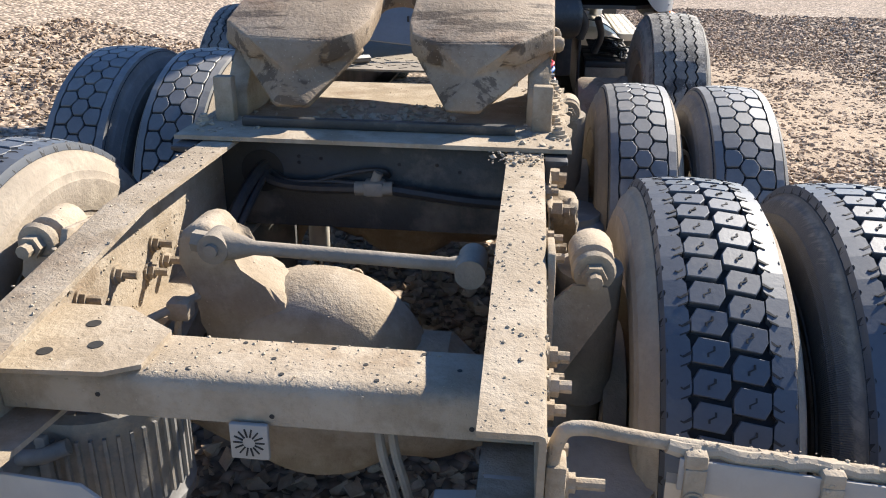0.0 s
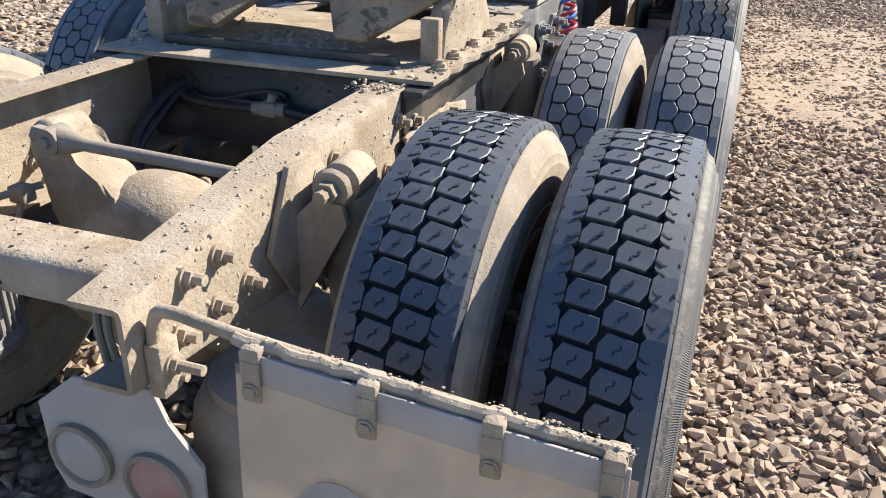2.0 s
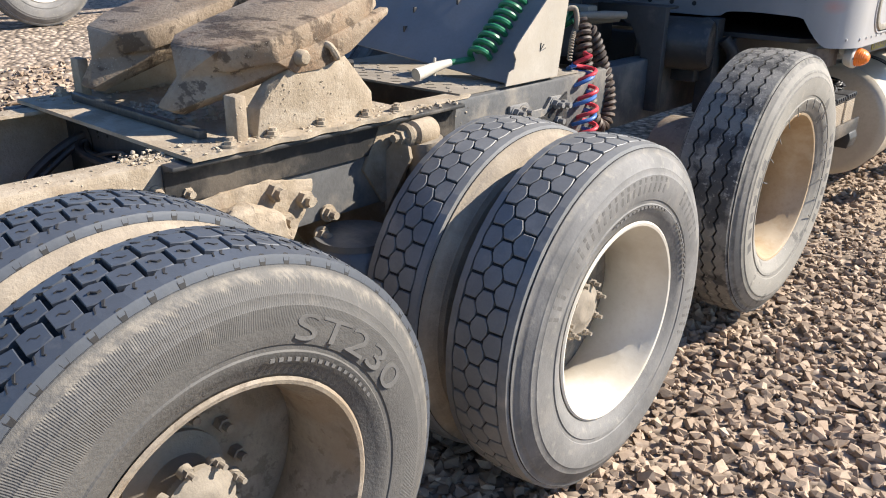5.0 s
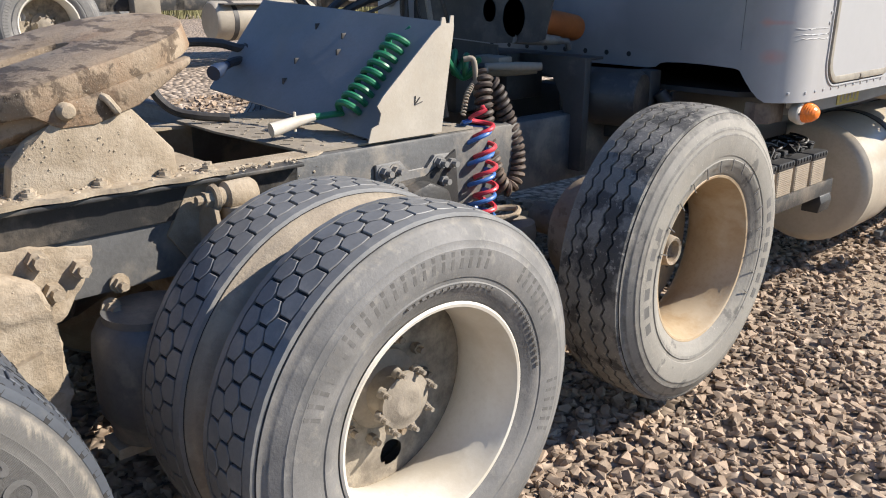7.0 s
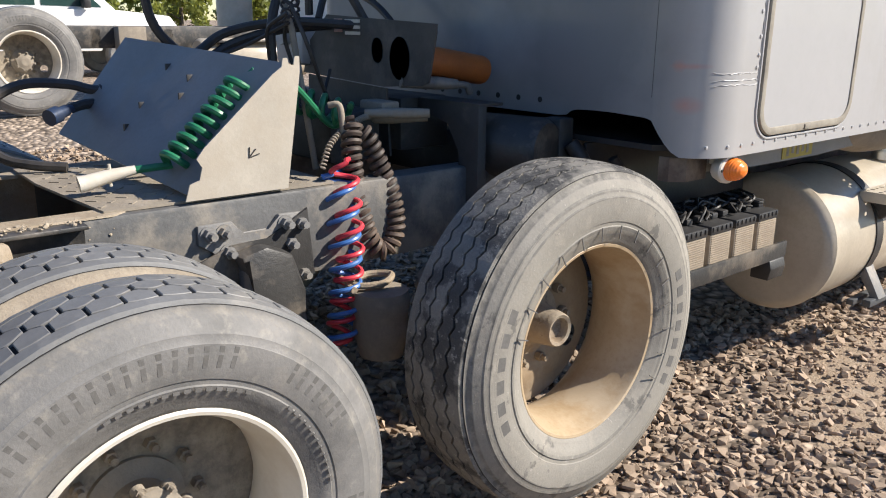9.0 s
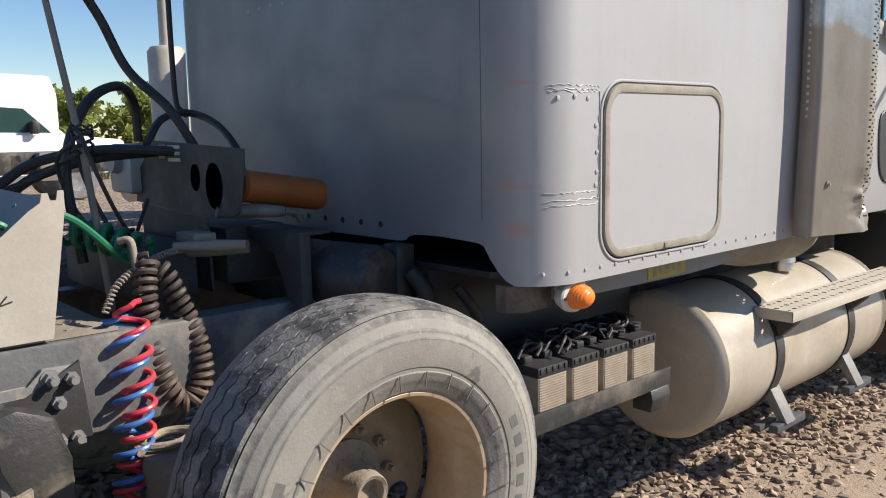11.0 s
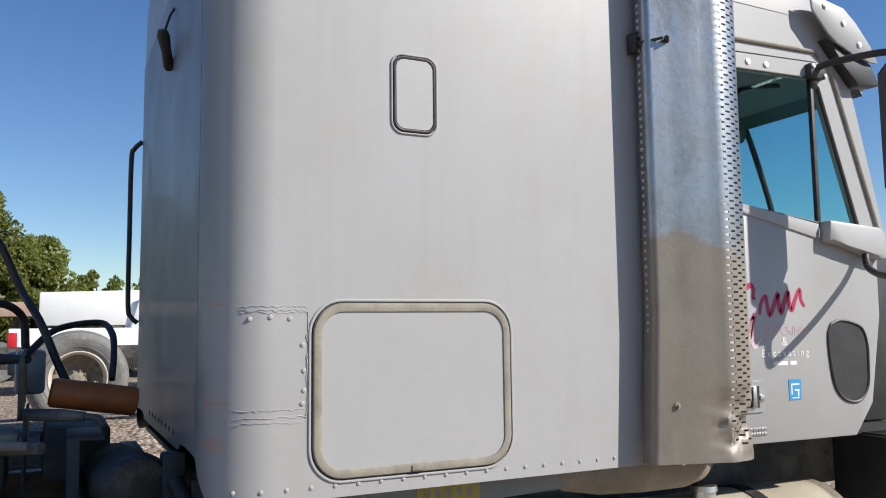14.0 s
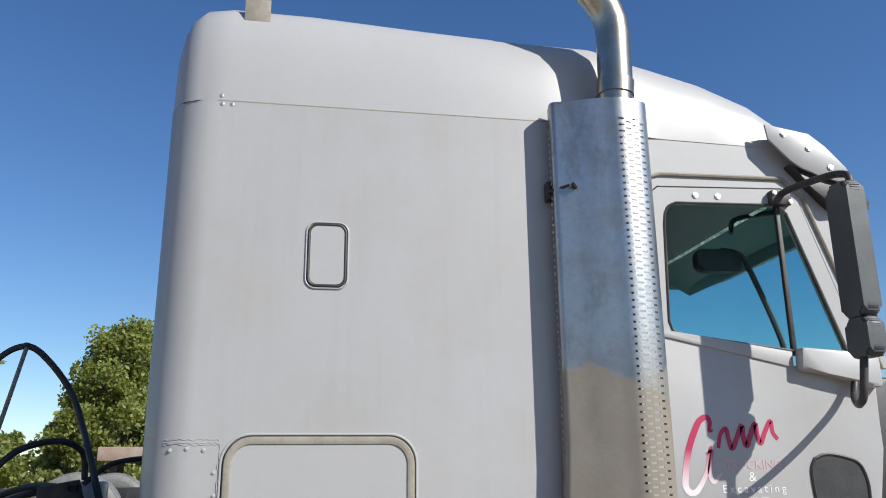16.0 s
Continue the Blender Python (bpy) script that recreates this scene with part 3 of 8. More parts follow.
def tread_blocks():
    blk = [(-0.468, -0.018), (-0.335, 0.0293), (0.11, 0.0293), (0.468, 0.018), (0.335, -0.0293), (-0.11, -0.0293)]
    rows = [[(u, v + 0.0308) for u, v in blk], [(u + 0.5, v - 0.0308) for u, v in blk]]
    sh = [(-0.5, 0.0685), (-0.36, 0.0630), (0.10, 0.0617), (0.30, 0.0617), (0.43, 0.0685), (0.5, 0.0685), (0.5, 0.1003), (-0.5, 0.1003)]
    edge = [(-0.5, 0.1003), (0.5, 0.1003), (0.5, 0.110), (-0.5, 0.110)]
    return rows + [sh, mirror(sh, 0.5), edge, mirror(edge)]


def tread_sipes():
    """Dark raised plates that paint the shade of the S-shaped cut in the top of each block, the round notches along the
    shoulder and the short cuts beside the grooves.
    """
    z = [(-0.17, 0.0035), (-0.05, 0.0035), (0.05, -0.0065), (0.17, -0.0065), (0.17, -0.0035), (0.07, -0.0035), (-0.03, 0.0065), (-0.17, 0.0065)]
    notch = [(-0.13, 0.1030), (-0.09, 0.0985), (0.0, 0.0970), (0.09, 0.0985), (0.13, 0.1030), (0.10, 0.1068), (-0.10, 0.1068)]
    tick = [(-0.02, 0.061), (0.10, 0.061), (0.22, 0.0735), (0.17, 0.0755)]
    tock = [(0.34, 0.063), (0.42, 0.065), (0.52, 0.0785), (0.47, 0.0785)]
    barb = [(0.17, 0.0735), (0.22, 0.0735), (0.16, 0.0795), (0.12, 0.0785)]
    return [[(u, v + 0.0308) for u, v in z], [(u + 0.5, v - 0.0308) for u, v in z], notch, tick, tock, barb, mirror(notch, 0.5), mirror(tick, 0.5), mirror(tock, 0.5), mirror(barb, 0.5)]


def tread_hex():
    """Three columns of worn scale-shaped blocks between plain shoulder ribs."""
    h, g = 0.0315, 0.445
    cell = [(-g, h / 2 - 0.002), (-0.12, h - 0.005), (0.12, h - 0.005), (g, h / 2 - 0.002), (g, -h / 2 + 0.002), (0.12, -h + 0.005), (-0.12, -h + 0.005), (-g, -h / 2 + 0.002)]
    row = [(0.5 - g, 1.5 * h - h / 2 + 0.003), (0.38, 0.5 * h + 0.005), (0.62, 0.5 * h + 0.005), (0.5 + g, 1.5 * h - h / 2 + 0.003), (0.5 + g, 0.0690), (0.62, 0.0730), (0.38, 0.0730), (0.5 - g, 0.0690)]
    sh = [(-0.5, 0.1003), (0.5, 0.1003), (0.5, 0.0775), (0.0, 0.0755), (-0.5, 0.0775)]
    edge = [(-0.5, 0.1003), (0.5, 0.1003), (0.5, 0.110), (-0.5, 0.110)]
    return [cell, row, [(1 - u, -v) for u, v in row], sh, mirror(sh), edge, mirror(edge)]


def tread_ribs():
    out = []
    edges = [-0.1125, -0.070, -0.025, 0.025, 0.070, 0.1125]
    for a, b in zip(edges, edges[1:]):
        za, zb = (0.0 if abs(a) > 0.09 else 0.0060), (0.0 if abs(b) > 0.09 else 0.0060)
        ga, gb = (0.0 if abs(a) > 0.09 else 0.0040), (0.0 if abs(b) > 0.09 else 0.0040)
        out.append([(-0.5, a + ga - za), (0.0, a + ga + za), (0.5, a + ga - za), (0.5, b - gb - zb), (0.0, b - gb + zb), (-0.5, b - gb - zb)])
    edge = [(-0.5, 0.1125), (0.5, 0.1125), (0.5, 0.122), (-0.5, 0.122)]
    return out + [edge, mirror(edge)]


def tyre_profile(depth, half, radius):
    w = half + 0.030
    k = (radius - 0.292) / (R_TYRE - 0.292)
    side = [(half + 0.002, R_TYRE - 0.030 - 0.002), (half + 0.010, 0.494), (half + 0.014, 0.491), (w - 0.008, 0.466), (w - 0.004, 0.463), (w - 0.001, 0.446), (w + 0.001, 0.444), (w + 0.002, 0.425), (w + 0.001, 0.39), (w - 0.003, 0.372), (w - 0.006, 0.370), (w - 0.007, 0.36),
            (w - 0.004, 0.357), (w - 0.010, 0.335), (w - 0.012, 0.333), (w - 0.020, 0.312), (w - 0.030, 0.300), (w - 0.045, 0.292)]
    side = [(x, 0.292 + (r - 0.292) * k) for x, r in side]
    top = [(half * j / 4, radius - depth - 0.010 * (j / 4) ** 2) for j in range(-4, 5)]
    return [(-x, r) for x, r in side[::-1]] + top + side


def make_wheel(name, tread, count, depth, m_tread, m_side, m_rim, dish, label, hub="drive", letters=None, half=0.108, sipes=None, bars=None, m_disc=None, radius=R_TYRE, hole=-1.47):
    """A wheel about the x axis, its outer side towards +x. dish: where the disc stands."""
    bm = bmesh.new()
    s = 1 if dish < 0 else -1
    # rim: lip, barrel and the lip on the inner side
    prof = [(0.118, 0.306), (0.122, 0.300), (0.120, 0.292), (0.108, 0.286), (0.085, 0.283), (0.06, 0.270), (-0.02, 0.262), (-0.07, 0.268), (-0.10, 0.283), (-0.116, 0.290), (-0.121, 0.300), (-0.117, 0.306),
            (-0.105, 0.296), (-0.07, 0.276), (-0.02, 0.270), (0.06, 0.278), (0.09, 0.292), (0.105, 0.298)]
    lathe(bm, prof, 72, closed=True)
    wheel = link(name, bm, m_rim, truck, label)
    # disc with two hand holes
    bm = bmesh.new()
    seg, rad = 120, [0.095, 0.12, 0.14] + [0.15 + 0.0095 * k for k in range(11)] + [0.27 if abs(dish) < 0.1 else 0.286]
    hx = [dish + s * float(np.interp(r, (0.12, 0.145, 0.165, 0.185, 0.205, 0.225, 0.245, 0.268), (0, 0.004, 0.010, 0.014, 0.014, 0.012, 0.008, 0.006))) for r in rad]
    holes = [Vector((0.0, 0.205 * math.cos(a), 0.205 * math.sin(a))) for a in (hole, hole + math.pi)]
    grid = []
    for r, x in zip(rad, hx):
        ring = []
        for k in range(seg):
            a = 2 * math.pi * k / seg
            p = Vector((0, r * math.cos(a), r * math.sin(a)))
            for h in holes:
                d = p - h
                if 0.031 < d.length < 0.045:
                    p = h + d.normalized() * 0.038
            ring.append(bm.verts.new((x, p.y, p.z)))
        grid.append(ring)
    for a, b in zip(grid, grid[1:]):
        for k in range(seg):
            q = (a[k], a[(k + 1) % seg], b[(k + 1) % seg], b[k])
            c = sum((v.co for v in q), Vector()) / 4
            if all((Vector((0, c.y, c.z)) - h).length > 0.036 for h in holes):
                bm.faces.new(q)
    part("disc", bm, m_disc or m_rim, wheel, "mud-spattered wheel disc" if m_disc else "")
    bm = bmesh.new()
    lathe(bm, tyre_profile(depth, half, radius), 96, closed=True)
    part("tyre", bm, m_side, wheel, "dusty black rubber tyre")
    # dark band over the groove floors, their depth shade put into colour
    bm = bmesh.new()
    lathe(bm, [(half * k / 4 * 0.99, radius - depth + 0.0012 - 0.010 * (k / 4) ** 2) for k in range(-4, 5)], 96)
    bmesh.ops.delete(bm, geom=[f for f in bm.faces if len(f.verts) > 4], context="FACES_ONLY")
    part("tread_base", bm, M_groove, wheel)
    bm = bmesh.new()
    tread_mesh(bm, tread, count, depth, half, radius=radius)
    tagged(part("tread", bm, m_tread, wheel, "", 25), kind="stuff")
    if sipes:
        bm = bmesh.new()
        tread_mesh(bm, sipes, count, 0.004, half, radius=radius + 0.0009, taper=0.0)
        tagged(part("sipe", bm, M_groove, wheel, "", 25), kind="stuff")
    bm = bmesh.new()
    if hub == "drive":
        lathe(bm, [(dish - 0.02, 0.112), (dish + 0.012, 0.112), (dish + 0.018, 0.100), (dish + 0.03, 0.072), (dish + 0.085, 0.066), (dish + 0.088, 0.078), (dish + 0.104, 0.078), (dish + 0.107, 0.060), (dish + 0.118, 0.045), (dish + 0.121, 0.03), (dish + 0.117, 0.012), (dish + 0.117, 0.0001)], 40)
    else:
        lathe(bm, [(dish - 0.02, 0.115), (dish + 0.014, 0.115), (dish + 0.022, 0.085), (dish + 0.045, 0.066), (dish + 0.115, 0.056), (dish + 0.130, 0.054), (dish + 0.135, 0.050), (dish + 0.131, 0.040), (dish + 0.105, 0.036), (dish + 0.100, 0.0001)], 36)
    part("hub", bm, M_mudsmooth if hub == "drive" else M_rimmud, wheel, "mud-coated wheel hub")
    for k in range(8 if hub == "drive" else 0):
        a = 2 * math.pi * (k + 0.3) / 8
        bm = bmesh.new()
        tube(bm, [(dish + 0.086, 0.086 * math.cos(a), 0.086 * math.sin(a)), (dish + 0.100, 0.080 * math.cos(a), 0.080 * math.sin(a))], 0.015, 12)
        part("hub_lobe", bm, M_mudsmooth, wheel)
        bm = bmesh.new()
        bolt(bm, (dish + 0.099, 0.086 * math.cos(a), 0.086 * math.sin(a)), (1, 0, 0), 0.0105, 0.014, 0.016)
        part("axle_nut", bm, M_mudsmooth, wheel)
    for k in range(10):
        a = 2 * math.pi * k / 10
        bm = bmesh.new()
        bolt(bm, (dish + 0.004, 0.143 * math.cos(a), 0.143 * math.sin(a)), (1, 0, 0), 0.016, 0.022, 0.018)
        part("wheel_nut", bm, M_rimmud, wheel)
    for arc in bars or ():
        sidewall_bars(wheel, half, *arc, M_moulded)
    if letters:
        for text, ang, r, size in letters:
            sidewall_text(wheel, text, ang, r, size, M_moulded)
    return wheel


def text_mesh(text, size, depth=0.0, shear=0.0, spacing=1.0):
    cu = bpy.data.curves.new("text", "FONT")
    cu.body, cu.size, cu.extrude, cu.shear, cu.space_character = text, size, depth, shear, spacing
    cu.align_x = "CENTER"
    ob = bpy.data.objects.new("text", cu)
    scene.collection.objects.link(ob)
    me = bpy.data.meshes.new_from_object(ob.evaluated_get(bpy.context.evaluated_depsgraph_get()))
    bpy.data.objects.remove(ob)
    bpy.data.curves.remove(cu)
    return me


def sidewall_bars(wheel, half, a0, a1, n, r, h, fill, mat):
    """Plain raised blocks in an arc where the sidewall carries moulded marks."""
    for k in range(n):
        bm = bmesh.new()
        c = radians(a0 + (a1 - a0) * (k + 0.5) / n)
        da = radians(abs(a1 - a0) / n) * fill
        ring = []
        for x in (half + 0.0292, half + 0.0319):
            for a in np.linspace(c - da, c + da, 4):
                for rr in (r - h / 2, r + h / 2):
                    ring.append((x, rr * math.sin(a), rr * math.cos(a)))
        v = [bm.verts.new(p) for p in ring]
        bmesh.ops.convex_hull(bm, input=v)
        part("moulded_bar", bm, mat, wheel)


def sidewall_text(wheel, text, ang, r, size, mat, name="moulded_lettering"):
    """Raised letters bent round the sidewall; ang: degrees from the top towards the front."""
    me = text_mesh(text, size, 0.0025)
    co = np.empty(len(me.vertices) * 3)
    me.vertices.foreach_get("co", co)
    co = co.reshape(-1, 3)
    a = radians(ang) + co[:, 0] * 1.9 / r
    rr = r + co[:, 1] - size * 0.35
    out = np.stack([0.1385 + co[:, 2] * 1.0, rr * np.sin(a), rr * np.cos(a)], -1)
    me.vertices.foreach_set("co", out.ravel())
    me.materials.append(mat)
    ob = new(name, me)
    ob.parent = wheel
    return ob


HUB_Z = 0.487
AXLE1, AXLE2, AXLE_P = 0.112, 1.415, 2.705
HUB_Z2, HUB_ZP = 0.445, 0.562
X_OUT, X_IN, X_P = 1.098, 0.780, 1.105
X_OUT2, X_IN2 = 1.121, 0.803
w_rear = make_wheel("wheel", tread_blocks(), 64, 0.016, M_rubber, M_sidewall, M_rimmud, -0.112, "muddy steel drive wheel with deep block tread tyre", letters=[("ST230", 43, 0.405, 0.070)], bars=[(12, 62, 16, 0.345, 0.007, 0.26)], sipes=tread_sipes())
w_rear.matrix_basis = pose(X_OUT, AXLE1, HUB_Z)
copy_thing(w_rear, pose(left(X_OUT), AXLE1, HUB_Z + 0.03, 40, 0, 180))
w_rin = make_wheel("wheel", tread_blocks(), 64, 0.016, M_rubber, M_sidewallmud, M_rimmud, 0.085, "muddy inner dual drive wheel with block tread tyre", sipes=tread_sipes())
w_rin.matrix_basis = pose(X_IN, AXLE1, HUB_Z, 70)
copy_thing(w_rin, pose(left(X_IN), AXLE1, HUB_Z + 0.03, 10, 0, 180))
w_mid = make_wheel("wheel", tread_hex(), 50, 0.010, M_rubberworn, M_sidegrey, M_rimsteel, -0.112, "dusty cream steel wheel with worn hexagon tread tyre", m_disc=M_muddydisc, bars=[(-70, 22, 22, 0.418, 0.044, 0.17), (38, 66, 7, 0.420, 0.044, 0.17), (92, 116, 6, 0.420, 0.044, 0.17), (-20, 30, 14, 0.352, 0.006, 0.3), (45, 85, 12, 0.356, 0.007, 0.3)])
w_mid.matrix_basis = pose(X_OUT2, AXLE2, HUB_Z2)
copy_thing(w_mid, pose(left(X_OUT2), AXLE2, HUB_Z + 0.04, 40, 0, 180))
w_min = make_wheel("wheel", tread_hex(), 50, 0.010, M_rubberworn, M_sidewallmud, M_rimmud, 0.085, "muddy inner dual wheel with worn hexagon tread tyre")
w_min.matrix_basis = pose(X_IN2, AXLE2, HUB_Z2, 70)
copy_thing(w_min, pose(left(X_IN2), AXLE2, HUB_Z + 0.04, 10, 0, 180))
M_discrust = material("rusty_disc", (0.284, 0.213, 0.134), 0.6, 0.0, (0.174, 0.118, 0.071), 6, 0.7, 0.1, 60, (0.348, 0.284, 0.205), 0.3, 6)
w_push = make_wheel("wheel", tread_ribs(), 62, 0.012, M_treaddust, M_sidedust, M_rimrust, -0.137, "rusty tan steel lift-axle wheel with ribbed tyre", m_disc=M_discrust, hub="push", hole=-0.49, radius=0.532, half=0.120, bars=[(65, 125, 7, 0.41, 0.034, 0.3), (-115, -60, 6, 0.41, 0.034, 0.3), (-80, 130, 15, 0.34, 0.040, 0.02)])
w_push.matrix_basis = pose(X_P, AXLE_P, HUB_ZP)
copy_thing(w_push, pose(left(X_P), AXLE_P, HUB_ZP, 40, 0, 180))


# ---- chassis frame ----
RAIL_O, RAIL_I = 0.435, 0.345      # from the middle line
XR, XL = CX + RAIL_O, CX - RAIL_O  # outer faces of the rails


def rail_top(y):
    return 0.972 if y > 0.0 else 0.972 + y * 0.125


def frame_rail(side):
    bm = bmesh.new()
    t = 0.010
    ys = [-0.575, -0.3, -0.12, 0.0, 0.12, 0.6, 1.2, 2.0, 2.8, 3.6, 5.0, 7.4]
    rows = []
    for y in ys:
        z1, z0 = rail_top(y), (0.695 if y > 0 else 0.695 - y * 0.108)
        sec = [(RAIL_I, z1), (RAIL_O - 0.012, z1), (RAIL_O - 0.003, z1 - 0.003), (RAIL_O, z1 - 0.012), (RAIL_O, z0 + 0.012), (RAIL_O - 0.003, z0 + 0.003), (RAIL_O - 0.012, z0), (RAIL_I, z0),
               (RAIL_I, z0 + t), (RAIL_O - t, z0 + t), (RAIL_O - t, z1 - t), (RAIL_I, z1 - t)]
        rows.append([bm.verts.new((CX + side * x, y, z)) for x, z in sec])
    n = len(rows[0])
    for a, b in zip(rows, rows[1:]):
        for k in range(n):
            bm.faces.new((a[k], a[(k + 1) % n], b[(k + 1) % n], b[k]))
    bm.faces.new(rows[0]), bm.faces.new(rows[-1])
    return bm


def split_rail(side, at):
    """The mud-caked rear part and the cleaner black part ahead of it."""
    bm = frame_rail(side)
    bmesh.ops.bisect_plane(bm, geom=bm.verts[:] + bm.edges[:] + bm.faces[:], plane_co=(0, at, 0), plane_no=(0, 1, 0), clear_outer=True)
    r = part("frame_rail", bm, M_mud, truck, "mud-caked steel channel frame rail")
    bm = frame_rail(side)
    bmesh.ops.bisect_plane(bm, geom=bm.verts[:] + bm.edges[:] + bm.faces[:], plane_co=(0, at, 0), plane_no=(0, 1, 0), clear_inner=True)
    part("frame_rail", bm, M_rail, truck, "scuffed dusty dark steel frame rail")
    return r


rail_r, rail_l = split_rail(1, 0.62), split_rail(-1, 1.62)


def nut(parent, p, d, r=0.016, h=0.016, stud=0.022, mat=None):
    bm = bmesh.new()
    bolt(bm, p, d, r, h, stud)
    tube(bm, [Vector(p) - Vector(d).normalized() * 0.004, Vector(p) + Vector(d).normalized() * 0.004], r * 1.35, 12)
    return part("bolt", bm, mat or M_mud, parent)


for y, z in ((-0.346, 0.885), (-0.43, 0.885), (-0.36, 0.80), (-0.266, 0.80), (0.50, 0.885), (0.074, 0.915), (-0.026, 0.915), (0.347, 0.80), (0.42, 0.90), (0.10, 0.80), (-0.46, 0.80), (0.16, 0.86)):
    nut(rail_r, (XR + 0.002, y, z), (1, 0, 0), stud=0.018)
for y, z in ((0.159, 0.825), (-0.011, 0.824), (0.121, 0.773), (0.201, 0.767), (-0.151, 0.834), (-0.22, 0.78)):
    nut(rail_l, (XL + 0.012, y, z), (1, 0, 0), stud=0.03)
for y, z in ((1.855, 0.882), (1.903, 0.881), (1.912, 0.82), (1.856, 0.717), (1.91, 0.716), (2.104, 0.88), (2.155, 0.873), (2.117, 0.815), (2.111, 0.711), (2.158, 0.709)):
    nut(rail_r, (XR + 0.014, y, z), (1, 0, 0), 0.019, 0.024, 0.022, M_cast)
for y in (0.9, 1.25, 1.4):
    for z in (0.74, 0.80):
        nut(rail_r, (XR + 0.012, y + (z - 0.7) * 0.5, z - 0.08), (1, 0, 0), 0.02, 0.02, 0.02)

# mud lying on the top flange ahead of the coupling
bm = bmesh.new()
prism(bm, [(XR - 0.085, 0.62), (XR + 0.001, 0.62), (XR + 0.001, 1.60), (XR - 0.02, 1.64), (XR - 0.06, 1.61), (XR - 0.085, 1.63)], "z", rail_top(1.2) - 0.002, rail_top(1.2) + 0.004)
part("mud_layer", bm, M_mud, rail_r)
# cast hanger bolted to the rail, with its long lower leg
bm = bmesh.new()
prism(bm, [(1.825, 0.91), (1.93, 0.91), (1.965, 0.865), (2.05, 0.865), (2.085, 0.91), (2.185, 0.905), (2.19, 0.85), (2.13, 0.80), (2.135, 0.74), (2.19, 0.73), (2.185, 0.68), (1.83, 0.68), (1.825, 0.73), (1.895, 0.75), (1.895, 0.81), (1.825, 0.85)], "x", XR + 0.001, XR + 0.014, None, 0.004)
hanger_cast = part("suspension_hanger", bm, M_cast, truck, "dusty cast steel suspension hanger bolted to the rail")
bm = bmesh.new()
prism(bm, [(1.935, 0.80), (2.075, 0.80), (2.10, 0.74), (2.13, 0.50), (2.09, 0.44), (1.99, 0.44), (1.95, 0.52)], "x", XR + 0.0, XR + 0.085, None, 0.018)
part("leg", bm, M_cast, hanger_cast)

# rear crossmember with its end gussets
bm = bmesh.new()
x0, x1 = XL + 0.012, XR - 0.012
prism(bm, [(-0.405, 0.765), (-0.405, 0.815), (-0.402, 0.825), (-0.396, 0.833), (-0.387, 0.838), (-0.376, 0.840), (-0.275, 0.840), (-0.265, 0.835), (-0.262, 0.825), (-0.262, 0.80), (-0.270, 0.80), (-0.272, 0.828), (-0.28, 0.832), (-0.388, 0.832), (-0.396, 0.825), (-0.397, 0.765)], "x", x0, x1)
cross = part("rear_crossmember", bm, M_mud, truck, "mud-caked pressed steel rear crossmember")
for s in (-1,):
    bm = bmesh.new()
    prism(bm, [(CX + s * 0.423, -0.43), (CX + s * 0.423, -0.20), (CX + s * 0.30, -0.20), (CX + s * 0.19, -0.275), (CX + s * 0.19, -0.39), (CX + s * 0.24, -0.42)], "z", 0.842, 0.850)
    g = part("gusset", bm, M_mud, cross)
    for hx, hy in ((0.36, -0.37), (0.29, -0.34), (0.33, -0.27)):
        bm = bmesh.new()
        tube(bm, [(CX + s * hx, hy, 0.8505), (CX + s * hx, hy, 0.8512)], 0.0125, 16)
        part("hole", bm, M_groove, cross)
for k in range(9):
    bm = bmesh.new()
    hx, hy = CX - 0.12 + 0.05 * k + 0.012 * (k % 3), -0.33 + 0.045 * ((k * 2) % 3 - 1)
    tube(bm, [(hx, hy, 0.8402), (hx, hy, 0.8410)], 0.0042, 10)
    part("hole", bm, M_groove, cross)
for hx, hz in ((-0.26, 0.80), (0.02, 0.782), (0.33, 0.785)):
    bm = bmesh.new()
    tube(bm, [(CX + hx, -0.4055, hz), (CX + hx, -0.4062, hz)], 0.0042, 10)
    part("hole", bm, M_groove, cross)

# deep crossmember under the coupling, with the air lines along it
bm = bmesh.new()
prism(bm, [(0.60, 0.715), (0.60, 0.94), (0.608, 0.95), (0.72, 0.95), (0.72, 0.94), (0.61, 0.935), (0.61, 0.715)], "x", x0, x1)
part("centre_crossmember", bm, M_blacksteel, truck, "dusty dark steel centre crossmember")
bm = bmesh.new()
tube(bm, [(-0.262, 0.598, 0.868), (-0.262, 0.5965, 0.868)], 0.058, 24)
part("lightening_hole", bm, M_groove, truck)
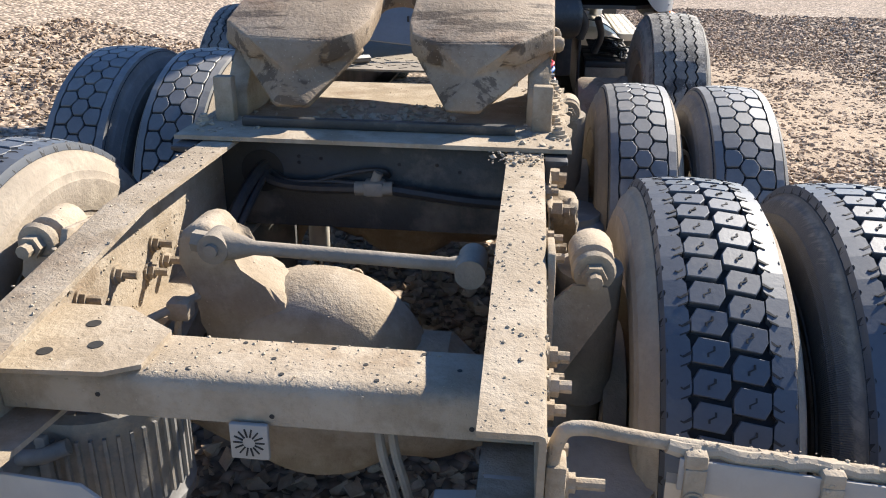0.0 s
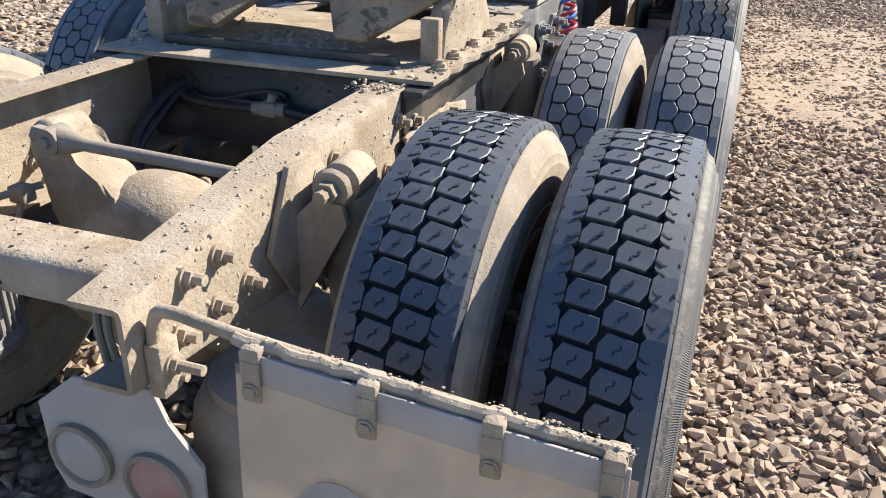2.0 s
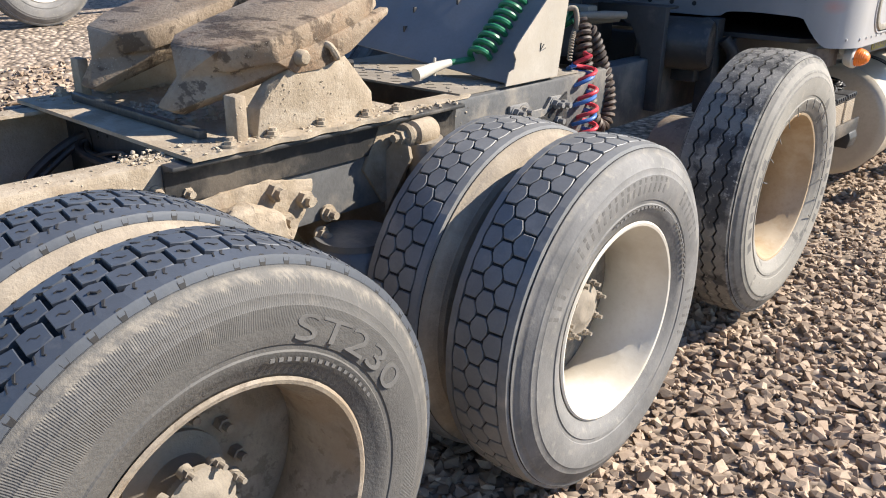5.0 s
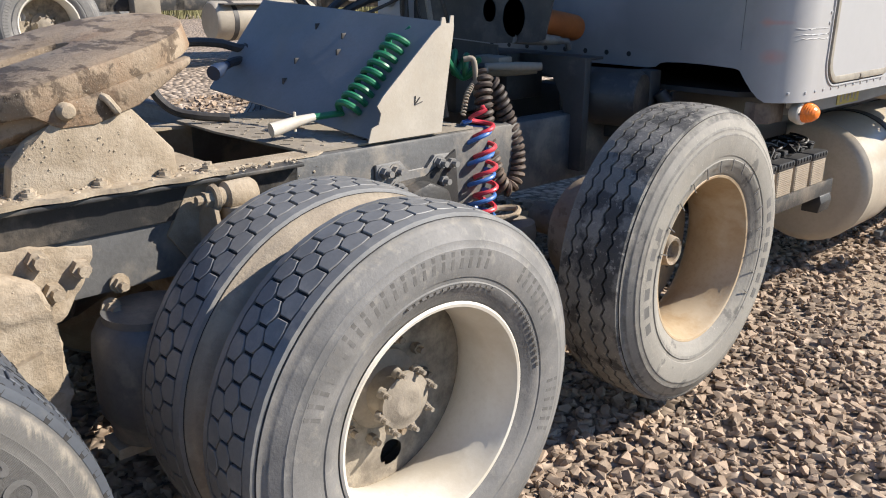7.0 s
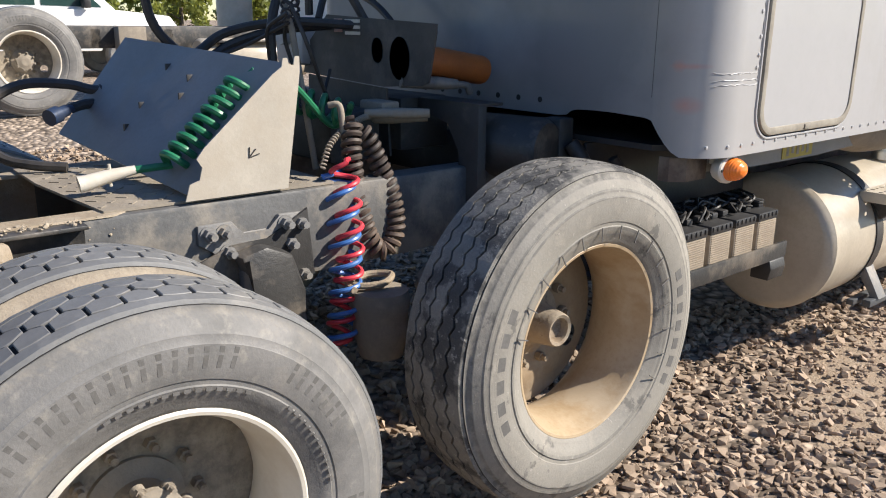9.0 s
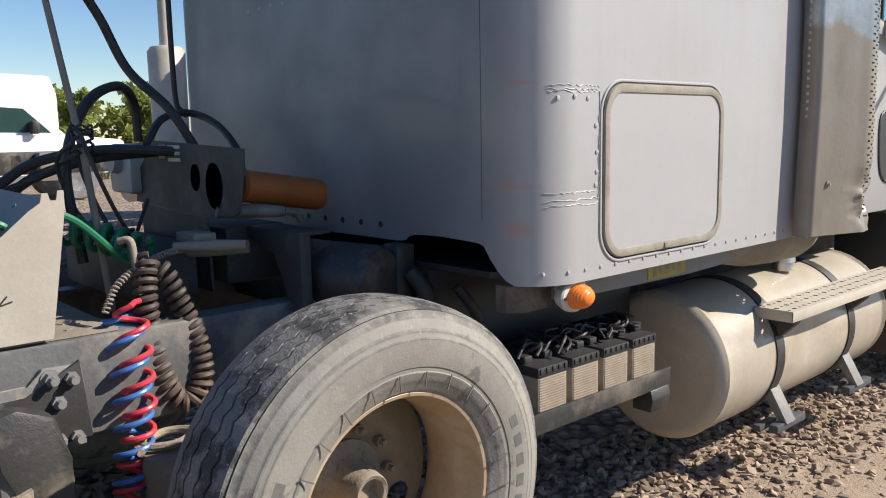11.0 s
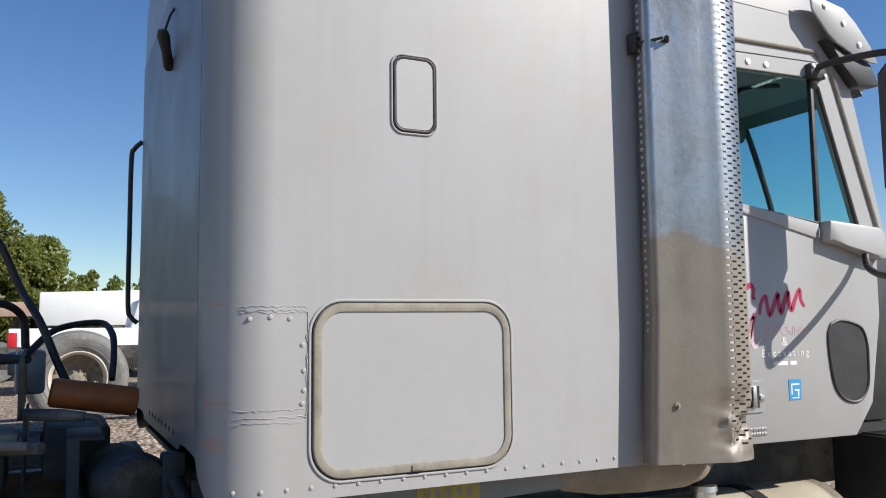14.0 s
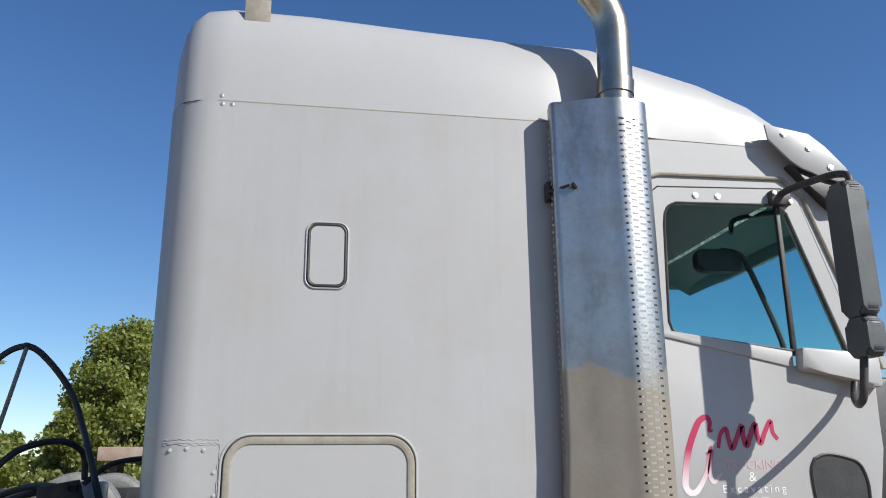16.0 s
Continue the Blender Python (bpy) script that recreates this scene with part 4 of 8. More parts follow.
for pts, r in (([(-0.25, 0.62, 0.885), (-0.262, 0.57, 0.875), (-0.285, 0.50, 0.83), (-0.30, 0.43, 0.77), (-0.285, 0.38, 0.71), (-0.24, 0.37, 0.66)], 0.016),
               ([(-0.235, 0.61, 0.875), (-0.25, 0.56, 0.855), (-0.27, 0.49, 0.80), (-0.285, 0.41, 0.73), (-0.25, 0.36, 0.66)], 0.010),
               ([(-0.26, 0.60, 0.88), (-0.225, 0.565, 0.850), (-0.13, 0.56, 0.838), (0.02, 0.555, 0.842)], 0.014),
               ([(-0.24, 0.60, 0.87), (-0.18, 0.57, 0.852), (-0.06, 0.565, 0.856), (0.03, 0.56, 0.852)], 0.008),
               ([(-0.11, 0.565, 0.852), (-0.04, 0.565, 0.874), (0.035, 0.57, 0.889), (0.075, 0.575, 0.886), (0.085, 0.585, 0.870)], 0.007),
               ([(0.08, 0.555, 0.846), (0.18, 0.562, 0.832), (0.30, 0.566, 0.818), (0.42, 0.57, 0.812)], 0.016)):
    bm = bmesh.new()
    tube(bm, smooth_path(pts, 8), r, 8)
    part("air_line", bm, M_blackhose, truck, "dusty air line along a crossmember")
bm = bmesh.new()
box(bm, 0.022, 0.078, 0.535, 0.59, 0.825, 0.866, 0.010)
rod(bm, (0.0, 0.555, 0.843), (0.10, 0.555, 0.847), 0.019)
rod(bm, (0.05, 0.56, 0.86), (0.062, 0.56, 0.888), 0.013)
part("tee_fitting", bm, M_mudsmooth, truck, "dusty air line tee fitting")
for hx, hz in ((-0.16, 0.912), (-0.16, 0.895), (-0.10, 0.908), (0.11, 0.90), (0.21, 0.902), (0.27, 0.885)):
    bm = bmesh.new()
    tube(bm, [(hx, 0.5985, hz), (hx, 0.5972, hz)], 0.005, 10)
    part("bolt_hole", bm, M_groove, truck)

def crusted(bm, amount):
    """Cuts a form into small facets and roughens it like caked mud."""
    bmesh.ops.remove_doubles(bm, verts=bm.verts, dist=0.0005)
    for _ in range(4):
        bmesh.ops.triangulate(bm, faces=[f for f in bm.faces if len(f.verts) > 3])
        bmesh.ops.subdivide_edges(bm, edges=[e for e in bm.edges if e.calc_length() > 0.024], cuts=1)
    bmesh.ops.triangulate(bm, faces=[f for f in bm.faces if len(f.verts) > 3])
    bmesh.ops.recalc_face_normals(bm, faces=bm.faces)
    bm.normal_update()
    for v in bm.verts:
        n = 0.6 * noise.noise(v.co * 14) + 0.5 * noise.noise(v.co * 38) + 0.35 * noise.noise(v.co * 80)
        v.co += v.normal * amount * n


# axle housings, torque rod, suspension
DIFF_X = 0.01
for ya in (AXLE1, AXLE2):
    bm = bmesh.new()
    tube(bm, [(CX - 0.9, ya, HUB_Z), (CX - 0.35, ya, HUB_Z), (CX - 0.24, ya, HUB_Z + 0.03), (CX + 0.24, ya, HUB_Z + 0.03), (CX + 0.35, ya, HUB_Z), (CX + 0.9, ya, HUB_Z)], [0.07, 0.075, 0.14, 0.14, 0.075, 0.07], 20)
    lathe(bm, [(ya - 0.145, 0.0001), (ya - 0.14, 0.10), (ya - 0.12, 0.145), (ya - 0.118, 0.185), (ya - 0.106, 0.203), (ya - 0.07, 0.230), (ya - 0.02, 0.246), (ya + 0.03, 0.246), (ya + 0.07, 0.228), (ya + 0.10, 0.19), (ya + 0.18, 0.15), (ya + 0.30, 0.11), (ya + 0.34, 0.07), (ya + 0.34, 0.0001)], 56, "y", (DIFF_X, 0, HUB_Z + 0.068))
    hs = part("axle_housing", bm, M_mud, truck, "mud-covered drive axle housing with round differential")
    for k in range(10):
        a = 2 * math.pi * k / 10
        nut(hs, (DIFF_X + 0.212 * math.cos(a), ya + 0.085, HUB_Z + 0.068 + 0.212 * math.sin(a)), (0, 1, 0), 0.012, 0.012, 0)
    bm = bmesh.new()
    prism(bm, [(-0.20, 0.62), (-0.198, 0.72), (-0.218, 0.765), (-0.252, 0.845), (-0.247, 0.90), (-0.222, 0.928), (-0.182, 0.932), (-0.162, 0.905), (-0.155, 0.876), (-0.119, 0.84), (-0.070, 0.805), (-0.03, 0.77), (-0.03, 0.62)], "y", ya - 0.105, ya + 0.015, None, 0.016)
    crusted(bm, 0.004)
    part("torque_rod_tower", bm, M_mud, hs, "cast torque rod bracket on the axle")
    bm = bmesh.new()
    yr = ya - 0.112
    tube(bm, [(-0.150, yr, 0.894), (-0.118, yr + 0.002, 0.893), (-0.085, yr + 0.004, 0.891), (0.30, yr + 0.024, 0.869), (0.335, yr + 0.026, 0.867)], [0.030, 0.026, 0.0145, 0.0145, 0.024], 16)
    rod(bm, (-0.160, yr - 0.028, 0.895), (-0.160, yr + 0.030, 0.895), 0.031, 18)
    rod(bm, (-0.205, yr - 0.006, 0.905), (-0.160, yr - 0.006, 0.900), 0.022, 6)
    rod(bm, (-0.160, yr - 0.040, 0.895), (-0.160, yr + 0.04, 0.895), 0.014, 8)
    rod(bm, (0.345, yr - 0.02, 0.867), (0.345, yr + 0.075, 0.867), 0.030, 18)
    part("torque_rod", bm, M_mudsmooth, truck, "dusty steel transverse torque rod")
    for s in (1, -1):
        X = lambda x: x if s == 1 else left(x)
        # shock absorber on its bracket
        yb = ya - 0.22
        bm = bmesh.new()
        prism(bm, [(yb - 0.10, 0.82), (yb - 0.02, 0.965), (yb + 0.10, 0.95), (yb + 0.15, 0.86), (yb + 0.06, 0.70), (yb - 0.02, 0.70)], "x", X(XR + 0.002), X(XR + 0.016), None, 0.003)
        prism(bm, [(XR + 0.01, 0.66), (XR + 0.01, 0.86), (XR + 0.05, 0.90), (XR + 0.11, 0.90), (XR + 0.12, 0.86)] if s == 1 else [(left(a), b) for a, b in ((XR + 0.01, 0.66), (XR + 0.01, 0.86), (XR + 0.05, 0.90), (XR + 0.11, 0.90), (XR + 0.12, 0.86))], "y", yb - 0.006, yb + 0.006)
        br = part("shock_bracket", bm, M_mud, truck, "mud-caked shock absorber bracket")
        bm = bmesh.new()
        lathe(bm, [(yb - 0.0, 0.0001), (yb - 0.0, 0.036), (yb + 0.012, 0.040), (yb + 0.02, 0.028), (yb + 0.035, 0.028), (yb + 0.042, 0.040), (yb + 0.12, 0.042), (yb + 0.13, 0.034), (yb + 0.13, 0.0001)], 20, "y", (X(XR + 0.085), 0, 0.922))
        bolt(bm, (X(XR + 0.085), yb, 0.922), (0, -1, 0), 0.022, 0.022, 0.022)
        part("shock_bushing", bm, M_mud, br)
        bm = bmesh.new()
        tube(bm, [(X(XR + 0.085), yb + 0.09, 0.90), (X(XR + 0.085), yb + 0.12, 0.62), (X(XR + 0.085), yb + 0.125, 0.60), (X(XR + 0.085), yb + 0.15, 0.36)], [0.062, 0.062, 0.045, 0.045], 20)
        part("shock_absorber", bm, M_mudsmooth, br)
        # air spring behind the axle
        bm = bmesh.new()
        lathe(bm, [(0.30, 0.0001), (0.30, 0.10), (0.31, 0.125), (0.36, 0.135), (0.385, 0.150), (0.42, 0.155), (0.55, 0.155), (0.60, 0.15), (0.63, 0.135), (0.64, 0.12), (0.66, 0.12), (0.66, 0.0001)], 40, "z", (X(0.56), ya - 0.42, 0))
        part("air_spring", bm, M_mudsmooth if ya == AXLE1 else M_rail, truck, "dusty rubber air spring bellows")
        bm = bmesh.new()
        prism(bm, [(ya - 0.56, 0.27), (ya - 0.30, 0.27), (ya + 0.1, 0.38), (ya + 0.6, 0.55), (ya + 0.6, 0.63), (ya, 0.44), (ya - 0.3, 0.30), (ya - 0.56, 0.30)], "x", X(0.50), X(0.60))
        part("trailing_arm", bm, M_mud, truck, "mud-covered suspension trailing arm")
        # brake chamber and backing plate by the inner wheel
        bm = bmesh.new()
        lathe(bm, [(X(0.615), 0.12), (X(0.615), 0.215), (X(0.66), 0.215), (X(0.665), 0.20)], 44, "x", (0, ya, HUB_Z))
        part("brake_drum", bm, M_mudsmooth, truck, "dusty brake drum")
# spring hangers ahead of the axles
for y0, m in ((0.62, M_mud), (1.98, M_blacksteel)):
    for s in (1, -1):
        X = lambda x: x if s == 1 else left(x)
        bm = bmesh.new()
        prism(bm, [(y0 - 0.20, 0.86), (y0 + 0.10, 0.87), (y0 + 0.27, 0.84), (y0 + 0.26, 0.78), (y0 + 0.17, 0.66), (y0 - 0.08, 0.64), (y0 - 0.20, 0.74)] if m is M_mud else [(y0 - 0.17, 0.80), (y0 - 0.06, 0.84), (y0 + 0.06, 0.84), (y0 + 0.20, 0.92), (y0 + 0.22, 0.70), (y0 - 0.17, 0.68)], "x", X(XR + 0.0135), X(XR + 0.023), None, 0.003)
        if m is M_mud:
            crusted(bm, 0.011)
        plate = part("hanger_plate", bm, m, truck, "steel hanger plate bolted to the rail")
        for dy, z in ((-0.13, 0.83), (0.13, 0.835), (-0.11, 0.72), (0.16, 0.745), (0.23, 0.79)):
            if m is M_mud:
                bm = bmesh.new()
                bolt(bm, (X(XR + 0.023), y0 + dy, z), (s, 0, 0), 0.026, 0.026, 0.020)
                crusted(bm, 0.006)
                part("bolt", bm, m, plate)
        bm = bmesh.new()
        prism(bm, [(y0 - 0.07, 0.82), (y0 + 0.02, 0.84), (y0 + 0.11, 0.80), (y0 + 0.14, 0.68), (y0 + 0.155, 0.50), (y0 + 0.14, 0.40), (y0 + 0.08, 0.40), (y0 + 0.03, 0.55), (y0 - 0.01, 0.70)], "x", X(XR + 0.0245), X(XR + 0.095), None, 0.02)
        if m is M_mud:
            crusted(bm, 0.014)
        part("spring_hanger", bm, m, truck, "cast steel suspension hanger bolted to the rail")
# ribbed canister, small square grille and hanging cable under the rear crossmember
bm = bmesh.new()
prof = [(0.465, 0.0001), (0.465, 0.125), (0.475, 0.142), (0.495, 0.144), (0.505, 0.136), (0.69, 0.136), (0.70, 0.142), (0.715, 0.142), (0.72, 0.12), (0.70, 0.11), (0.62, 0.10), (0.61, 0.0001)]
lathe(bm, prof, 48, "z", (-0.305, -0.235, 0))
canister = part("ribbed_canister", bm, M_cast, truck, "dusty ribbed air spring piston")
for k in range(40):
    a = 2 * math.pi * k / 40
    bm = bmesh.new()
    box(bm, -0.003, 0.003, 0.134, 0.143, 0.52, 0.68, 0, Matrix.Translation((-0.305, -0.235, 0)) @ Matrix.Rotation(a, 4, "Z"))
    part("rib", bm, M_cast, canister)
bm = bmesh.new()
tube(bm, smooth_path([(-0.44, -0.33, 0.66), (-0.40, -0.385, 0.655), (-0.34, -0.40, 0.665), (-0.29, -0.385, 0.68)], 6), 0.014, 10)
box(bm, -0.345, -0.325, -0.395, -0.380, 0.56, 0.70, 0.004)
rod(bm, (-0.40, -0.40, 0.655), (-0.375, -0.41, 0.66), 0.022, 12)
part("clamp", bm, M_cast, canister, "dusty hose clamp and strap")
bm = bmesh.new()
box(bm, 0.004, 0.066, -0.420, -0.410, 0.709, 0.773, 0.003)
gr = part("grille_plate", bm, M_flap, truck, "small dusty tan square vent grille")
for k in range(14):
    a = math.pi * k / 7
    bm = bmesh.new()
    box(bm, 0.010, 0.025, -0.0013, 0.0013, 0, 0.001, 0, Matrix.Translation((0.035, -0.4205, 0.741)) @ Matrix.Rotation(radians(90), 4, "X") @ Matrix.Rotation(a, 4, "Z"))
    part("slot", bm, M_groove, gr)
bm = bmesh.new()
for d in (0.0, 0.022):
    tube(bm, smooth_path([(0.22 + d, -0.34, 0.77), (0.235 + d, -0.37, 0.705), (0.26 + d, -0.38, 0.60), (0.24 + d, -0.36, 0.45), (0.20 + d, -0.3, 0.30)], 8), 0.008, 8)
part("hanging_cable", bm, M_mudsmooth, truck, "dusty twin cable hanging behind the axle")
# slack adjuster linkage by the left rail
bm = bmesh.new()
rod(bm, (-0.34, -0.20, 0.76), (-0.20, -0.02, 0.79), 0.009, 8)
rod(bm, (-0.22, -0.06, 0.80), (-0.24, -0.10, 0.62), 0.008, 8)
box(bm, -0.245, -0.20, -0.08, -0.04, 0.76, 0.80, 0.006)
part("levelling_valve_link", bm, M_mud, truck, "mud-covered levelling valve linkage")
bm = bmesh.new()
tube(bm, [(-0.232, 1.03, 0.70), (-0.232, 1.03, 0.455), (-0.232, 1.03, 0.44), (-0.232, 1.03, 0.435), (-0.232, 1.03, 0.41)], [0.034, 0.034, 0.026, 0.006, 0.005], 18)
part("air_dryer", bm, M_rimsteel, truck, "small pale canister hanging under the frame")
for s in (1, -1):
    X = lambda x: x if s == 1 else left(x)
    bm = bmesh.new()
    rod(bm, (X(0.46), AXLE_P, HUB_ZP), (X(1.0), AXLE_P, HUB_ZP), 0.065)
    lathe(bm, [(X(0.68), 0.12), (X(0.68), 0.20), (X(0.70), 0.212), (X(0.88), 0.212), (X(0.90), 0.225), (X(0.92), 0.225), (X(0.95), 0.15)], 44, "x", (0, AXLE_P, HUB_ZP))
    part("lift_axle_drum", bm, M_rimmud, truck, "dusty rust-brown brake drum on the lift axle")

# ---- fifth wheel ----
def tilt(p):
    return Matrix.Translation((CX, 0.915, 1.243)) @ Matrix.Rotation(radians(15.5), 4, "X") @ Vector(p)


M_grease = material("greasy_mud", (0.31, 0.24, 0.168), 0.72, 0, (0.18, 0.128, 0.082), 5, 0.75, 0.4, 60, (0.36, 0.29, 0.21), 0.3, 3.2, spec=0.35)


patches(M_grease, (0.071, 0.049, 0.032), 7.0, 0.555, 0.60, 0.85, (0.6, 1.3, 1))
patches(M_grease, (0.261, 0.158, 0.091), 3.0, 0.50, 0.62, 0.55)
patches(M_grease, (0.085, 0.060, 0.040), 14.0, 0.57, 0.60, 0.8, (0.25, 1.2, 1))


def fifth_wheel():
    bm = bmesh.new()
    outline = []
    for k in range(25):
        a = math.pi * k / 24
        outline.append((0.45 * math.cos(a), 0.10 + 0.34 * math.sin(a) ** 0.75))
    outline += [(-0.45, -0.13), (-0.36, -0.235), (-0.14, -0.25), (-0.075, -0.19), (-0.055, -0.10)]
    outline += [(-0.052 + 0.052 * (1 - math.cos(math.pi * k / 8)), 0.10 + 0.05 * math.sin(math.pi * k / 8)) for k in range(9)]
    outline += [(0.055, -0.10), (0.075, -0.19), (0.14, -0.25), (0.36, -0.235), (0.45, -0.13)]
    prism(bm, outline, "z", -0.035, 0.03)
    for s in (1, -1):
        # the ramp that slopes down behind each horn
        top = [(s * 0.14, -0.25, 0.03), (s * 0.36, -0.235, 0.03), (s * 0.45, -0.13, 0.03), (s * 0.45, -0.10, -0.06), (s * 0.268, -0.368, -0.100), (s * 0.182, -0.368, -0.100), (s * 0.085, -0.18, -0.05), (s * 0.075, -0.19, 0.03)]
        low = [(x, y + (0.03 if y < -0.3 else 0.10), z - 0.022) for x, y, z in top]
        a, b = [bm.verts.new(p) for p in top], [bm.verts.new(p) for p in low]
        c = bm.verts.new((s * 0.235, -0.312, -0.035))
        for k in range(8):
            bm.faces.new((a[k], a[(k + 1) % 8], c))
        bm.faces.new(b[::-1])
        for k in range(8):
            bm.faces.new((a[k], a[(k + 1) % 8], b[(k + 1) % 8], b[k]))
        prism(bm, [(-0.14, -0.03), (0.30, -0.03), (0.29, -0.050), (0.20, -0.075), (0.12, -0.100), (0.0, -0.105), (-0.08, -0.085)], "x", s * 0.41, s * 0.452)
    bmesh.ops.recalc_face_normals(bm, faces=bm.faces)
    bmesh.ops.bevel(bm, geom=[e for e in bm.edges if len(e.link_faces) == 2 and e.calc_face_angle(0) > 0.5], offset=0.009, segments=2, profile=0.5, affect="EDGES")
    for v in bm.verts:
        n = noise.noise(v.co * 16) * 0.004
        v.co = tilt(v.co + Vector((n, n, 0)))
    fw = part("fifth_wheel", bm, M_grease, truck, "mud-crusted greasy fifth wheel coupling plate")
    for s in (1, -1):
        bm = bmesh.new()
        prism(bm, [(0.72, 0.984), (1.145, 0.984), (1.14, 1.055), (1.03, 1.18), (0.97, 1.215), (0.89, 1.215), (0.86, 1.17), (0.78, 1.11), (0.735, 1.06)], "x", CX + s * 0.385, CX + s * 0.445, None, 0.006)
        part("mounting_bracket", bm, M_mud, fw)
        bm = bmesh.new()
        box(bm, CX + s * 0.40, CX + s * 0.452, 0.655, 0.69, 0.984, 1.105, 0.005)
        part("stop_post", bm, M_mud, fw)
        bm = bmesh.new()
        lathe(bm, [(CX + s * 0.44, 0.022), (CX + s * 0.468, 0.022), (CX + s * 0.478, 0.015), (CX + s * 0.480, 0.0001)], 18, "x", (0, 0.870, 1.183))
        part("pivot_pin", bm, M_mud, fw)
        for y in (0.62, 0.76, 0.93, 1.10, 1.22):
            nut(fw, (CX + s * (0.47 if y in (0.62, 1.22) else 0.462), y, 0.99), (0, 0, 1), 0.018, 0.014, 0.008)
    bm = bmesh.new()
    box(bm, XR - 0.06, XR + 0.0, 0.945, 0.985, 1.20, 1.225, 0.006, None)
    tube(bm, smooth_path([(XR - 0.0, 0.96, 1.21), (XR + 0.025, 0.97, 1.205), (XR + 0.03, 0.99, 1.175), (XR + 0.01, 1.0, 1.17)], 5), 0.010, 8)
    part("release_handle", bm, M_mud, fw)
    bm = bmesh.new()
    rows = []
    n = 40
    for k in range(n + 1):
        y = 0.49 + 0.78 * k / n
        wave = 0.008 * math.sin(k * 0.8) * (1 if k > 6 else 0)
        rows.append([bm.verts.new((CX + x, y, z)) for x, z in ((-0.50, 0.975), (0.50 + wave, 0.975), (0.50 + wave, 0.986 + abs(wave) * 0.5), (-0.50, 0.986))])
    for a, b in zip(rows, rows[1:]):
        for k in range(4):
            bm.faces.new((a[k], a[(k + 1) % 4], b[(k + 1) % 4], b[k]))
    bm.faces.new(rows[0]), bm.faces.new(rows[-1])
    part("mounting_plate", bm, M_mud, fw, "mud-caked fifth wheel mounting plate")
    bm = bmesh.new()
    box(bm, CX - 0.36, CX + 0.36, 0.60, 0.625, 0.987, 1.012, 0.004)
    part("plate_rib", bm, M_blacksteel, fw)
    return fw


fifth_wheel()
for s in (1, -1):
    bm = bmesh.new()
    prism(bm, [(XR + 0.001, 0.86), (XR + 0.012, 0.86), (XR + 0.012, 0.955), (XR + 0.055, 0.958), (XR + 0.055, 0.970), (XR + 0.001, 0.970)] if s == 1 else [(left(a), b) for a, b in ((XR + 0.001, 0.86), (XR + 0.012, 0.86), (XR + 0.012, 0.955), (XR + 0.055, 0.958), (XR + 0.055, 0.970), (XR + 0.001, 0.970))], "y", 0.44, 1.52, None, 0.003)
    part("mounting_angle", bm, M_blacksteel, truck, "dark muddy angle iron bolted along the rail")

# ---- mudflap, lamp plate ----
bm = bmesh.new()
tube(bm, smooth_path([(0.495, -0.53, 0.80), (0.50, -0.53, 0.860), (0.530, -0.53, 0.886), (0.66, -0.532, 0.872), (1.18, -0.535, 0.825)], 6), 0.0105, 10)
box(bm, XR + 0.002, XR + 0.03, -0.545, -0.50, 0.74, 0.83, 0.004)
hanger = part("mudflap_hanger", bm, M_mud, truck, "mud-crusted bent steel mudflap hanger")
nut(hanger, (XR + 0.03, -0.52, 0.79), (1, 0, 0), 0.014, 0.014, 0.04)
nut(hanger, (XR + 0.004, -0.50, 0.755), (1, 0, 0), 0.013, 0.014, 0.02)
bm = bmesh.new()
rows = []
for j in range(25):
    z = 0.838 - 0.62 * j / 24
    row = []
    for i in range(17):
        u = i / 16
        x = 0.642 + 0.553 * u
        row.append(bm.verts.new((x, -0.545 - 0.012 * math.sin(j / 24 * 2.5) - 0.006 * math.sin(u * 5 + j * 0.12), z - 0.040 * u)))
    rows.append(row)
for a, b in zip(rows, rows[1:]):
    for k in range(16):
        bm.faces.new((a[k], a[k + 1], b[k + 1], b[k]))
bmesh.ops.solidify(bm, geom=bm.faces[:], thickness=0.009)
flap = part("mudflap", bm, M_flap, truck, "dusty grey rubber mudflap with faded lettering")
bm = bmesh.new()
prism(bm, [(0.655, 0.866), (1.185, 0.824), (1.185, 0.776), (0.655, 0.818)], "y", -0.554, -0.549, None, 0.001)
part("clamp_strip", bm, M_flap, flap)
for x in (0.675, 0.845, 1.015, 1.165):
    z = 0.838 - 0.079 * (x - 0.642)
    bm = bmesh.new()
    box(bm, x - 0.015, x + 0.015, -0.560, -0.518, z + 0.012, z + 0.040, 0.006)
    box(bm, x - 0.014, x + 0.014, -0.562, -0.554, z - 0.045, z + 0.02, 0.003)
    br = part("clip", bm, M_mud, flap)
    nut(flap, (x, -0.561, z - 0.026), (0, -1, 0), 0.010, 0.007, 0.0)
M_fadepaint = material("worn_pale_paint", (0.348, 0.328, 0.304), 0.8, 0, (0.284, 0.265, 0.241), 9, 0.8, 0.05)
# faded painted device on the flap: plain rounded strokes
bm = bmesh.new()
arc = [(0.80 + 0.055 * math.cos(a), -0.5645, 0.60 + 0.075 * math.sin(a)) for a in np.linspace(0.5, 5.4, 24)]
tube(bm, arc, 0.017, 6)
for k in range(3):
    c = 0.90 + 0.075 * k
    tube(bm, [(c + 0.026 * math.cos(a), -0.5645, 0.575 - 0.01 * k + 0.032 * math.sin(a)) for a in np.linspace(0, 2 * math.pi, 14)], 0.012, 6)
for v in bm.verts:
    v.co.y = -0.5645 + (v.co.y + 0.5645) * 0.12
part("faded_device", bm, M_fadepaint, flap, "faded pale painted device")

bm = bmesh.new()
